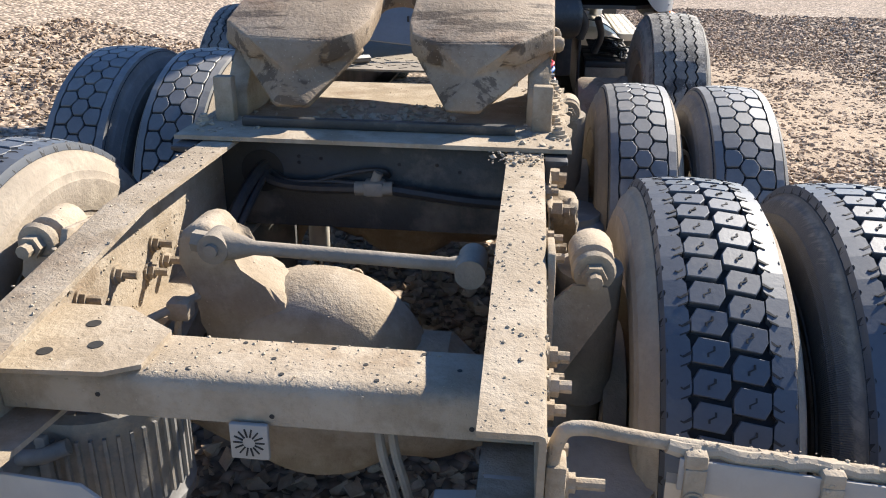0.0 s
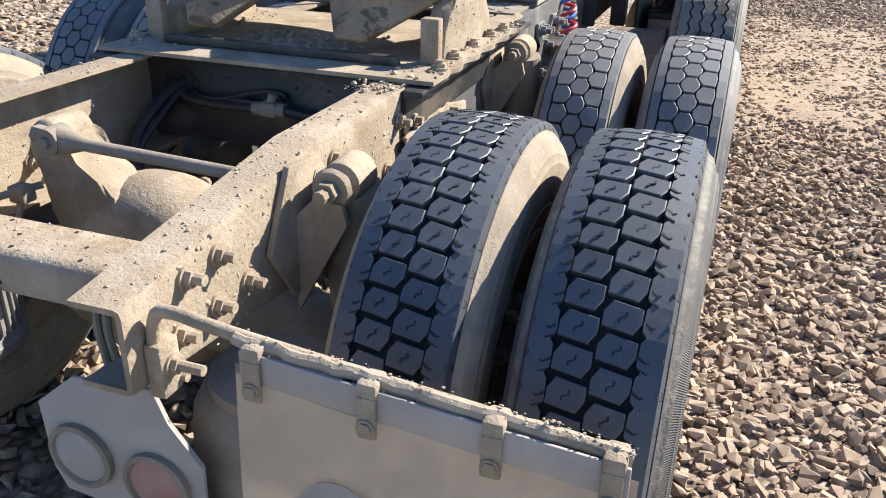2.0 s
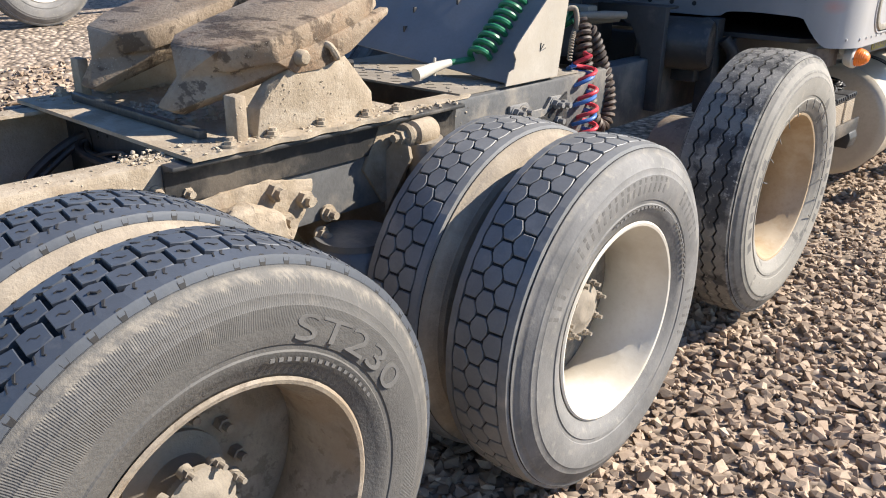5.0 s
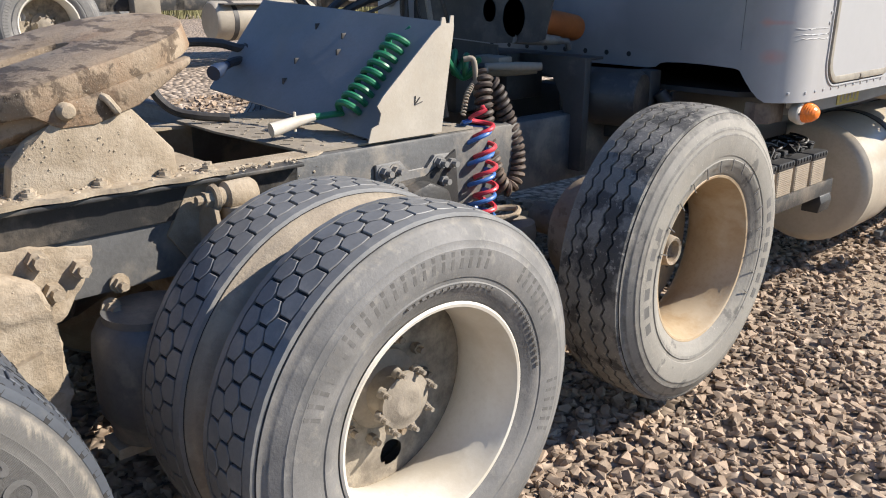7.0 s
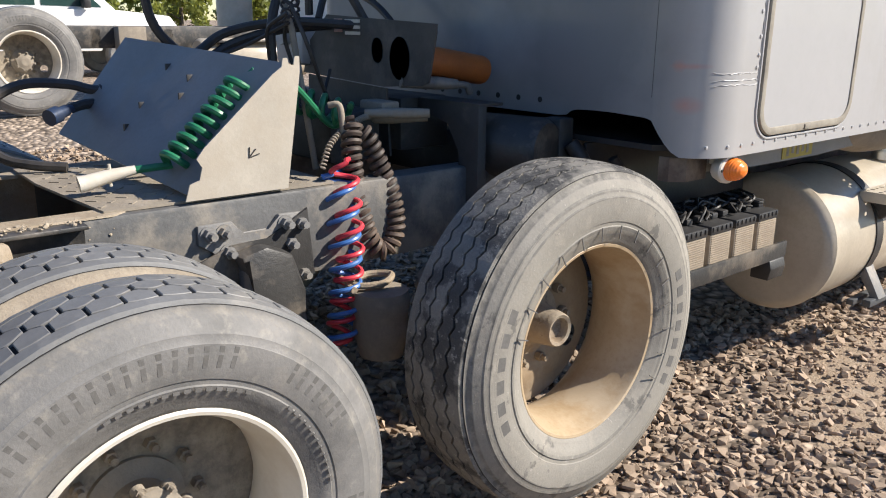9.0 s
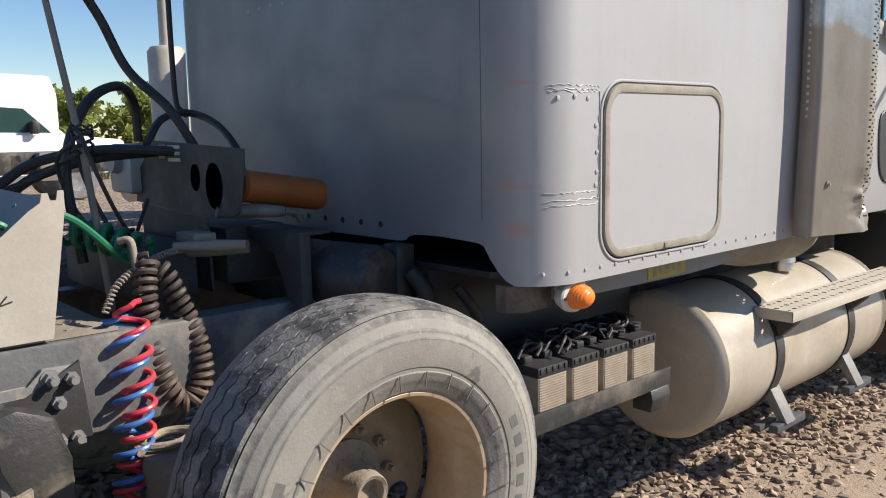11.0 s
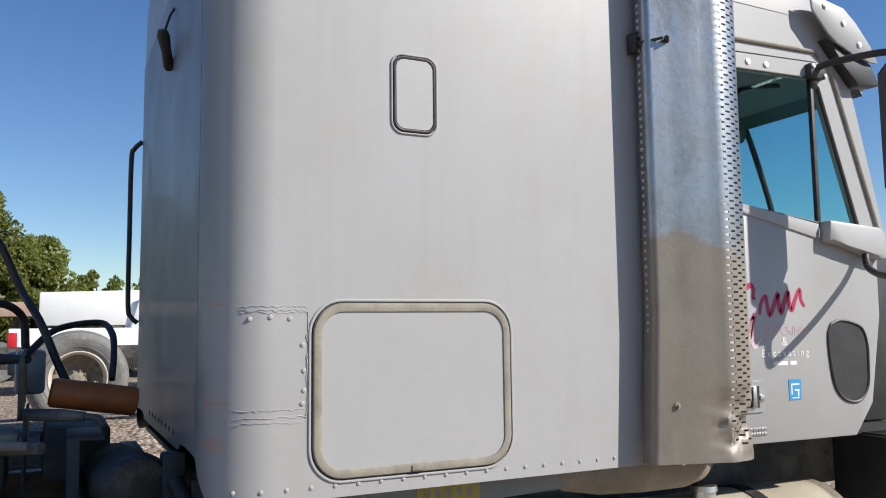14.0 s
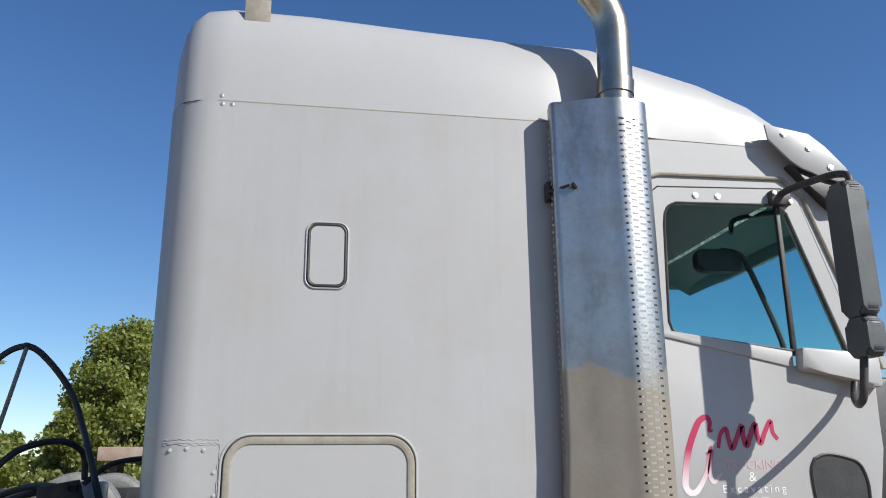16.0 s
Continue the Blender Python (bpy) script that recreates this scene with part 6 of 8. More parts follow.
def stained_paint():
    """The cab's grey paint with faint runs of dirt, patches of orange overspray by the repaired corner, and shade
    painted into the rear wall.
    """
    m = M_grey.copy()
    m.name = "stained_grey_paint"
    t = m.node_tree
    b = t.nodes["Principled BSDF"]
    tc = t.nodes.new("ShaderNodeTexCoord")
    mp = t.nodes.new("ShaderNodeMapping")
    mp.inputs["Scale"].default_value = (9, 9, 0.55)
    t.links.new(tc.outputs["Object"], mp.inputs[0])
    nz = t.nodes.new("ShaderNodeTexNoise")
    nz.inputs["Scale"].default_value, nz.inputs["Detail"].default_value = 2.0, 7.0
    t.links.new(mp.outputs[0], nz.inputs["Vector"])
    runs = t.nodes.new("ShaderNodeMapRange")
    runs.inputs["From Min"].default_value, runs.inputs["From Max"].default_value = 0.5, 0.8
    runs.inputs["To Max"].default_value = 0.2
    t.links.new(nz.outputs["Fac"], runs.inputs["Value"])
    col = b.inputs["Base Color"].links[0].from_socket

    def over(fac, colour, below):
        x = t.nodes.new("ShaderNodeMix")
        x.data_type = "RGBA"
        x.inputs[7].default_value = (*colour, 1)
        t.links.new(fac, x.inputs["Factor"])
        t.links.new(below, x.inputs[6])
        return x.outputs[2]

    col = over(runs.outputs[0], (0.284, 0.265, 0.237), col)
    n2 = t.nodes.new("ShaderNodeTexNoise")
    n2.inputs["Scale"].default_value, n2.inputs["Detail"].default_value = 17.0, 5.0
    t.links.new(tc.outputs["Object"], n2.inputs["Vector"])
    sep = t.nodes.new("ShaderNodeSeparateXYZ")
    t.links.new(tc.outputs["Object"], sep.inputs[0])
    # the rear wall's shade, put into its colour and mottled by noise
    rear_shade = t.nodes.new("ShaderNodeMapRange")
    rear_shade.inputs["From Min"].default_value, rear_shade.inputs["From Max"].default_value = REAR_Y + 0.05, REAR_Y + 0.002
    rear_shade.inputs["To Max"].default_value = 0.85
    t.links.new(sep.outputs["Y"], rear_shade.inputs["Value"])
    shade_noise = t.nodes.new("ShaderNodeTexNoise")
    shade_noise.inputs["Scale"].default_value, shade_noise.inputs["Detail"].default_value = 2.2, 6.0
    t.links.new(tc.outputs["Object"], shade_noise.inputs["Vector"])
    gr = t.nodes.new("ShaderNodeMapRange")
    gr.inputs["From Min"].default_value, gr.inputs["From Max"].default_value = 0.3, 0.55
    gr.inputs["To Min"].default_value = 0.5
    t.links.new(shade_noise.outputs["Fac"], gr.inputs["Value"])
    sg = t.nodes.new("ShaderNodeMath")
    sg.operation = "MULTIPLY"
    t.links.new(rear_shade.outputs[0], sg.inputs[0])
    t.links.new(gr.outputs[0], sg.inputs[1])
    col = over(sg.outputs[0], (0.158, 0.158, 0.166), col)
    for centre, grow, radius in (((1.085, 3.242, 1.50), (1, 1, 0.075), 0.013), ((1.12, 3.262, 1.645), (0.16, 0.16, 1), 0.010), ((1.12, 3.262, 1.345), (0.16, 0.16, 1), 0.012), ((1.088, 3.245, 1.345), (1, 1, 1), 0.028), ((1.088, 3.245, 1.62), (1, 1, 1), 0.022), ((1.12, 3.26, 1.22), (0.6, 0.6, 1), 0.035)):
        near = t.nodes.new("ShaderNodeVectorMath")
        near.operation = "SUBTRACT"
        near.inputs[1].default_value = centre
        t.links.new(tc.outputs["Object"], near.inputs[0])
        d = t.nodes.new("ShaderNodeVectorMath")
        d.operation = "MULTIPLY"
        d.inputs[1].default_value = grow
        t.links.new(near.outputs[0], d.inputs[0])
        ln = t.nodes.new("ShaderNodeVectorMath")
        ln.operation = "LENGTH"
        t.links.new(d.outputs[0], ln.inputs[0])
        r = t.nodes.new("ShaderNodeMapRange")
        r.inputs["From Min"].default_value, r.inputs["From Max"].default_value = radius * 0.3, radius
        r.inputs["To Min"].default_value, r.inputs["To Max"].default_value = 0.75, 0.0
        t.links.new(ln.outputs["Value"], r.inputs["Value"])
        k = t.nodes.new("ShaderNodeMath")
        k.operation = "MULTIPLY"
        t.links.new(r.outputs[0], k.inputs[0])
        t.links.new(n2.outputs["Fac"], k.inputs[1])
        col = over(k.outputs[0], (0.60, 0.17, 0.09), col)
    t.links.new(col, b.inputs["Base Color"])
    return m


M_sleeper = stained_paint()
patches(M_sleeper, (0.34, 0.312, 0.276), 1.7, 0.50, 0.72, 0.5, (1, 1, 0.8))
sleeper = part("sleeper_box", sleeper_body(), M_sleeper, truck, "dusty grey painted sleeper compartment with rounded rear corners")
bm = bmesh.new()
prism(bm, [(left(SX) + 0.02, 5.28), (left(SX) + 0.02, 3.46), (left(SX) + 0.22, 3.26), (SX - 0.22, 3.26), (SX - 0.02, 3.46), (SX - 0.02, 5.28)], "z", 1.055, 1.075)
part("sleeper_floor", bm, M_black, sleeper)
# chassis skirt under the sleeper
M_rustplate = material("rust_stained_steel", (0.126, 0.087, 0.063), 0.7, 0, (0.055, 0.04, 0.032), 6, 0.8, 0.2, 50, (0.253, 0.205, 0.15), 0.3, 5)
bm = bmesh.new()
prism(bm, [(3.40, 0.985), (3.40, 1.05), (4.72, 1.05), (4.72, 1.0), (4.55, 0.975), (4.2, 0.965), (3.6, 0.972)], "x", SX - 0.10, SX - 0.09)
part("skirt", bm, M_sheet, sleeper, "dull aluminium skirt below the sleeper")
bm = bmesh.new()
prism(bm, [(1.043, 3.236), (1.085, 3.236), (1.125, 3.28), (1.125, 3.40), (1.115, 3.40), (1.115, 3.286), (1.08, 3.246), (1.043, 3.246)], "z", 0.962, 1.044)
part("closing_plate", bm, M_rustplate, sleeper, "rust-stained dark closing plate under the corner")
bm = bmesh.new()
lathe(bm, [(4.42, 0.0001), (4.44, 0.05), (4.55, 0.105), (4.70, 0.132), (4.90, 0.142), (5.10, 0.142), (5.18, 0.125), (5.235, 0.085), (5.255, 0.0001)], 40, "y", (1.06, 0, 1.055))
bmesh.ops.bisect_plane(bm, geom=bm.verts[:] + bm.edges[:] + bm.faces[:], plane_co=(0, 0, 1.046), plane_no=(0, 0, 1), clear_outer=True)
part("muffler_shroud", bm, M_mudsmooth, sleeper, "dusty steel shroud under the stack")
bm = bmesh.new()
box(bm, SX - 0.0895, SX - 0.087, 3.92, 4.16, 0.975, 1.04)
lab = part("yellow_label", bm, M_yellow, sleeper, "faded yellow warning label")
for k in range(5):
    bm = bmesh.new()
    box(bm, SX - 0.087, SX - 0.0862, 3.95 + 0.04 * k, 3.97 + 0.04 * k, 0.985 + 0.008 * (k % 2), 1.02)
    part("label_bar", bm, M_seal, sleeper)
# rivets along the lower edge
for k in range(20):
    bm = bmesh.new()
    y = 3.30 + 0.0765 * k
    X = side_x(y)
    lathe(bm, [(X - 0.003, 0.0075), (X + 0.003, 0.006), (X + 0.005, 0.0001)], 10, "x", (0, y, 1.083))
    part("rivet", bm, M_grey, sleeper)
for y, z in ((3.44, 2.985), (3.48, 2.985), (3.436, 3.022), (3.44, 3.16), (3.45, 3.30)):
    bm = bmesh.new()
    lathe(bm, [(SX - 0.004 - (z - 3.0) * 0.09 * (z > 3), 0.009), (SX + 0.002 - (z - 3.0) * 0.09 * (z > 3), 0.008), (SX + 0.004 - (z - 3.0) * 0.09 * (z > 3), 0.0001)], 10, "x", (0, y, z))
    part("rivet", bm, M_alloy, sleeper)


def frame_ring(bm, y0, y1, z0, z1, r, x, w, h, n=8):
    """A rounded rectangular bead on the side wall: w wide, standing h proud."""
    path = []
    for cy, cz, a0 in ((y1 - r, z1 - r, 0), (y0 + r, z1 - r, 90), (y0 + r, z0 + r, 180), (y1 - r, z0 + r, 270)):
        for k in range(n + 1):
            a = radians(a0 + 90 * k / n)
            path.append(((cy, cz), (math.cos(a), math.sin(a)), r))
    rings = []
    for (cy, cz), (c, s), rr in path:
        prof = [(-w / 2, 0), (-w / 2 * 0.7, h * 0.8), (0, h), (w / 2 * 0.7, h * 0.8), (w / 2, 0)]
        rings.append([bm.verts.new((x + e, cy + (rr + d) * c, cz + (rr + d) * s)) for d, e in prof])
    for i in range(len(rings)):
        a, b = rings[i], rings[(i + 1) % len(rings)]
        for k in range(4):
            bm.faces.new((a[k], a[k + 1], b[k + 1], b[k]))
    return bm


def round_rect(y0, y1, z0, z1, r, n=6):
    out = []
    for cy, cz, a0 in ((y1 - r, z1 - r, 0), (y0 + r, z1 - r, 90), (y0 + r, z0 + r, 180), (y1 - r, z0 + r, 270)):
        for k in range(n + 1):
            a = radians(a0 + 90 * k / n)
            out.append((cy + r * math.cos(a), cz + r * math.sin(a)))
    return out


# luggage door with its rubber seal
LY0, LY1, LZ0, LZ1 = 3.535, 4.235, 1.105, 1.645
bm = bmesh.new()
prism(bm, round_rect(LY0 + 0.02, LY1 - 0.02, LZ0 + 0.02, LZ1 - 0.02, 0.075), "x", SX - 0.004, SX + 0.007)
ldoor = part("luggage_door", bm, M_grey, sleeper, "grey luggage door with a tan rubber seal")
bm = bmesh.new()
frame_ring(bm, LY0 + 0.012, LY1 - 0.012, LZ0 + 0.012, LZ1 - 0.012, 0.085, SX, 0.034, 0.014)
part("door_seal", bm, M_seal, ldoor)
bm = bmesh.new()
frame_ring(bm, LY0 - 0.012, LY1 + 0.012, LZ0 - 0.012, LZ1 + 0.012, 0.105, SX, 0.010, 0.006)
part("door_frame", bm, M_grey, ldoor)
bm = bmesh.new()
frame_ring(bm, LY0 - 0.004, LY1 + 0.004, LZ0 - 0.004, LZ1 + 0.004, 0.10, SX, 0.006, 0.0035)
part("frame_gap", bm, M_groove, ldoor)
bm = bmesh.new()
box(bm, SX + 0.01, SX + 0.018, 3.86, 3.90, 1.108, 1.126, 0.002)
part("latch", bm, M_seal, ldoor)
# small vent hatch
bm = bmesh.new()
prism(bm, round_rect(3.818, 3.952, 2.235, 2.475, 0.03), "x", SX - 0.004, SX + 0.006)
hatch = part("vent_hatch", bm, M_grey, sleeper, "small grey vent hatch with a black seal")
bm = bmesh.new()
frame_ring(bm, 3.812, 3.958, 2.229, 2.481, 0.034, SX, 0.012, 0.008)
part("hatch_seal", bm, M_blackhose, hatch)
bm = bmesh.new()
frame_ring(bm, 3.802, 3.968, 2.219, 2.491, 0.04, SX, 0.007, 0.006)
part("hatch_frame", bm, M_grey, hatch)
# seams: rear corner post, roof joint
bm = bmesh.new()
box(bm, 1.009, 1.0105, REAR_Y - 0.0006, REAR_Y + 0.004, 1.24, 3.0)
part("panel_seam", bm, M_groove, sleeper)
bm = bmesh.new()
box(bm, SX - 0.003, SX + 0.0008, 3.42, 5.29, 2.9985, 3.0025)
part("panel_seam", bm, M_seal, sleeper)
# repair patch: welded strips and a dented sheet
def weld(name, y0, y1, z, rough):
    rnd = random.Random(int(z * 1000) + int(y0 * 100))
    bm = bmesh.new()
    for dz in rough:
        pts = []
        n = 22
        for k in range(n + 1):
            y = y0 + (y1 - y0) * k / n
            x = side_x(y)
            pts.append((x + 0.0005, y, z + dz + rnd.uniform(-0.004, 0.004)))
        tube(bm, pts, [0.0006 + 0.0011 * rnd.random() for _ in pts], 6)
    return part(name, bm, M_grey, sleeper, "lumpy painted weld seam")


weld("weld_seam", 3.31, 3.515, 1.625, (0.0, 0.012, -0.006))
weld("weld_seam", 3.30, 3.515, 1.30, (0.0, 0.022, -0.016))
bm = bmesh.new()
rnd = random.Random(5)
tube(bm, [(SX + 0.001, 3.515 + rnd.uniform(-0.004, 0.004), 1.62 - 0.0125 * k) for k in range(27)], [0.0008 + 0.0016 * rnd.random() for _ in range(27)], 6)
part("weld_seam", bm, M_grey, sleeper)
for k in range(7):
    bm = bmesh.new()
    y, z = ((3.34, 1.60), (3.40, 1.605), (3.46, 1.60), (3.50, 1.52), (3.505, 1.44), (3.505, 1.38), (3.50, 1.34))[k]
    X = side_x(y)
    lathe(bm, [(X - 0.003, 0.008), (X + 0.003, 0.007), (X + 0.005, 0.0001)], 10, "x", (0, y, z))
    part("rivet", bm, M_grey, sleeper)
# rear wall: row of vent holes, rivets
for k in range(8):
    bm = bmesh.new()
    tube(bm, [(-0.30 + 0.115 * k, REAR_Y - 0.0015, 1.195), (-0.30 + 0.115 * k, REAR_Y + 0.003, 1.195)], 0.011, 12)
    part("vent_hole", bm, M_groove, sleeper)
for k in range(8):
    bm = bmesh.new()
    lathe(bm, [(REAR_Y + 0.001, 0.008), (REAR_Y - 0.004, 0.0001)], 8, "y", (-0.35 + 0.09 * k, 0, 2.02))
    part("rivet", bm, M_grey, sleeper)
# grab rail and work lamp on the rear wall
bm = bmesh.new()
tube(bm, smooth_path([(-0.985, REAR_Y, 1.612), (-0.99, 3.185, 1.64), (-1.0, 3.166, 1.71), (-1.008, 3.165, 2.1), (-1.0, 3.165, 2.50), (-0.985, 3.180, 2.565), (-0.96, REAR_Y, 2.60)], 6), 0.013, 10)
part("grab_rail", bm, M_blackhose, truck, "black tubular grab rail on the sleeper wall")
bm = bmesh.new()
tube(bm, [(0.31, REAR_Y - 0.002, 2.886), (0.32, 3.195, 2.85), (0.35, 3.172, 2.77)], 0.005, 8)
tube(bm, [(0.372, 3.160, 2.765), (0.36, 3.166, 2.745), (0.31, 3.185, 2.70), (0.26, 3.200, 2.655), (0.25, 3.204, 2.645)], [0.018, 0.026, 0.020, 0.022, 0.016], 12)
part("work_lamp", bm, M_blackhose, truck, "black work lamp on a bent bracket")

# ---- roof ----
SECT = ((1.0, 0.0), (0.997, 0.25), (0.985, 0.5), (0.965, 0.70), (0.93, 0.84), (0.87, 0.93), (0.78, 0.975), (0.6, 0.995), (0.3, 1.0), (0.0, 1.0))


def roof_row(bm, y, base, top, hw):
    row = [bm.verts.new((CX + hw * u, y, base + (top - base) * v)) for u, v in SECT]
    row += [bm.verts.new((CX - hw * u, y, base + (top - base) * v)) for u, v in SECT[-2::-1]]
    return row


bm = bmesh.new()
rows = [roof_row(bm, *r) for r in ((3.225, 3.0, 3.38, 1.02), (3.25, 3.0, 3.45, 1.08), (3.285, 3.0, 3.50, 1.125), (3.34, 3.0, 3.54, 1.155), (3.45, 3.0, 3.555, 1.165), (3.8, 3.0, 3.55, 1.165), (4.3, 3.0, 3.52, 1.165), (4.8, 3.0, 3.50, 1.16),
                                   (5.1, 3.0, 3.51, 1.135), (5.28, 3.0, 3.485, 1.08), (5.4, 2.995, 3.46, 1.0705), (5.65, 2.99, 3.385, 1.0705), (5.9, 2.985, 3.27, 1.0695), (6.1, 2.94, 3.14, 1.045), (6.3, 2.86, 2.97, 0.98), (6.5, 2.72, 2.80, 0.92))]
for a, b in zip(rows, rows[1:]):
    for k in range(len(a) - 1):
        bm.faces.new((a[k], a[k + 1], b[k + 1], b[k]))
bm.faces.new(rows[0]), bm.faces.new(rows[-1])
roof = part("roof_cap", bm, M_grey, truck, "grey moulded roof fairing")
bm = bmesh.new()
box(bm, SX - 0.058, SX - 0.053, 3.50, 3.61, 3.37, 3.52, 0.002)
rp = part("roof_bracket", bm, M_seal, roof, "small aluminium bracket plate")
for y in (3.51, 3.58):
    nut(roof, (SX - 0.053, y, 3.39), (1, 0, 0), 0.007, 0.005, 0.0, M_blackhose)

# ---- cab front ----
DX = 1.13
def door(side):
    X = (lambda x: x) if side == 1 else left
    bm = bmesh.new()
    prism(bm, [(5.30, 1.065), (6.10, 1.06), (6.22, 1.20), (6.30, 1.60), (6.31, 1.88), (5.92, 1.955), (5.30, 2.085)], "x", X(DX - 0.05), X(DX), None, 0.006)
    d = part("cab_door", bm, M_grey, truck, "grey cab door with magenta and white lettering" if side == 1 else "grey cab door")
    bm = bmesh.new()
    prism(bm, [(5.30, 2.075), (5.92, 1.945), (5.92, 2.015), (5.36, 2.095), (5.30, 2.10)], "x", X(DX - 0.04), X(DX + 0.008), None, 0.004)
    part("belt_moulding", bm, M_grey, d)
    bm = bmesh.new()
    prism(bm, [(5.29, 2.08), (5.385, 2.072), (5.365, 2.10), (5.355, 2.14), (5.372, 2.58), (5.378, 2.63), (5.392, 2.662), (5.42, 2.683), (5.47, 2.69), (5.94, 2.70), (5.99, 2.66), (6.205, 2.03), (6.205, 1.90), (6.29, 1.88), (6.29, 1.98), (6.05, 2.72), (5.98, 2.775), (5.36, 2.755), (5.29, 2.70)], "x", X(DX - 0.05), X(DX - 0.004))
    part("window_frame", bm, M_grey, d)
    bm = bmesh.new()
    prism(bm, [(5.29, 2.70), (5.36, 2.765), (5.98, 2.785), (6.06, 2.72), (6.31, 1.95), (6.40, 1.95), (6.18, 2.80), (6.0, 3.005), (5.29, 3.005)], "x", X(DX - 0.05), X(DX - 0.012))
    part("cab_side", bm, M_grey, truck, "grey cab side panel above the door")
    bm = bmesh.new()
    for a, b in (((5.30, 2.80), (5.38, 2.822)), ((5.38, 2.822), (5.98, 2.83)), ((5.98, 2.83), (6.08, 2.74)), ((6.08, 2.74), (6.36, 1.95))):
        rod(bm, (X(DX - 0.008), *a), (X(DX - 0.008), *b), 0.010, 8)
    part("drip_rail", bm, M_seal, d)
    for y in (5.54, 5.65):
        nut(d, (X(DX - 0.003), y, 2.725), (side, 0, 0), 0.010, 0.006, 0.0, M_alloy)
    bm = bmesh.new()
    box(bm, X(DX - 0.03), X(DX - 0.008), 5.935, 5.955, 2.0, 2.70, 0.002)
    rod(bm, (X(DX - 0.01), 6.195, 2.03), (X(DX - 0.01), 5.985, 2.655), 0.009, 8)
    part("window_bar", bm, M_blackhose, d)
    bm = bmesh.new()
    prism(bm, [(5.35, 2.06), (5.94, 2.0), (5.94, 2.70), (5.41, 2.69), (5.375, 2.64)], "x", X(DX - 0.026), X(DX - 0.021))
    g = part("window_pane", bm, M_glass, d, "teal-tinted side window")
    sb = bmesh.new()
    tube(sb, [(X(DX - 0.004), y, z) for y, z in ((5.93, 2.02), (5.40, 2.085), (5.375, 2.10), (5.362, 2.14), (5.378, 2.58), (5.386, 2.635), (5.405, 2.668), (5.44, 2.685), (5.93, 2.697))], 0.006, 6)
    part("window_seal", sb, M_blackhose, d)
    g.visible_shadow = False
    bm = bmesh.new()
    prism(bm, [(5.955, 1.99), (6.205, 1.98), (6.205, 2.03), (5.985, 2.665), (5.955, 2.69)], "x", X(DX - 0.026), X(DX - 0.021))
    g = part("vent_pane", bm, M_glass, d)
    g.visible_shadow = False
    if side == 1:
        bm = bmesh.new()
        ring = [(p.y, p.z) for p in smooth_path([(0, y, z) for y, z in ((5.965, 1.56), (6.02, 1.578), (6.10, 1.568), (6.17, 1.54), (6.20, 1.47), (6.20, 1.38), (6.19, 1.28), (6.13, 1.215), (6.04, 1.22), (5.975, 1.28), (5.95, 1.40), (5.945, 1.51), (5.965, 1.56))], 4)][:-1]
        prism(bm, ring, "x", DX - 0.003, DX + 0.0025)
        part("door_window", bm, M_black, d, "small dark lower door window")
        bm = bmesh.new()
        tube(bm, [(DX + 0.002, y, z) for y, z in ring], 0.007, 6, True)
        part("window_seal", bm, M_blackhose, d)
        bm = bmesh.new()
        prism(bm, round_rect(5.375, 5.535, 1.195, 1.325, 0.02), "x", DX, DX + 0.006)
        h = part("handle_plate", bm, M_alloy, d, "aluminium door handle plate")
        bm = bmesh.new()
        box(bm, DX + 0.006, DX + 0.008, 5.395, 5.50, 1.215, 1.305)
        part("recess", bm, M_blackhose, d)
        bm = bmesh.new()
        box(bm, DX + 0.008, DX + 0.016, 5.395, 5.43, 1.22, 1.30, 0.003)
        box(bm, DX + 0.008, DX + 0.02, 5.455, 5.475, 1.215, 1.305, 0.003)
        lathe(bm, [(DX + 0.006, 0.014), (DX + 0.012, 0.014), (DX + 0.014, 0.0001)], 16, "x", (0, 5.515, 1.255))
        part("door_handle", bm, M_alloy, d)
        bm = bmesh.new()
        box(bm, DX, DX + 0.002, 5.683, 5.757, 1.236, 1.325)
        part("sticker", bm, M_blue, d, "small blue sticker with a pale emblem")
        bm = bmesh.new()
        for a, b, c, e in ((5.695, 5.745, 1.30, 1.307), (5.695, 5.702, 1.26, 1.30), (5.715, 5.745, 1.275, 1.282), (5.735, 5.742, 1.25, 1.275), (5.70, 5.745, 1.243, 1.247)):
            box(bm, DX + 0.002, DX + 0.0028, a, b, c, e)
        part("emblem", bm, M_whitepaint, d)
        for k in range(2):
            bm = bmesh.new()
            for j in range(8):
                box(bm, DX, DX + 0.004, 5.415 + 0.0155 * j, 5.427 + 0.0155 * j, 1.118 - 0.02 * k, 1.132 - 0.02 * k, 0.001)
            part("badge_bar", bm, M_alloy, d)
        # lettering
        def letters(text, y, z, size, mat, spacing=1.0, shear=0.0):
            me = text_mesh(text, size, 0.0004, shear, spacing)
            me.transform(Matrix(((0, 0, 1, DX + 0.001), (1, 0, 0, y), (0, 1, 0, z), (0, 0, 0, 1))))
            me.materials.append(mat)
            ob = new("lettering", me)
            ob.parent = d
        letters("TRUCKING", 5.682, 1.520, 0.052, M_pink)
        letters("&", 5.671, 1.470, 0.055, M_whitepaint)
        letters("Excavating", 5.674, 1.425, 0.046, M_whitepaint, 1.45)
        bm = bmesh.new()
        for j, w in enumerate((0.085, 0.04)):
            box(bm, DX, DX + 0.001, 5.60 + j * 0.1, 5.60 + j * 0.1 + w, 1.387, 1.404)
        part("label_bar", bm, M_whitepaint, d)
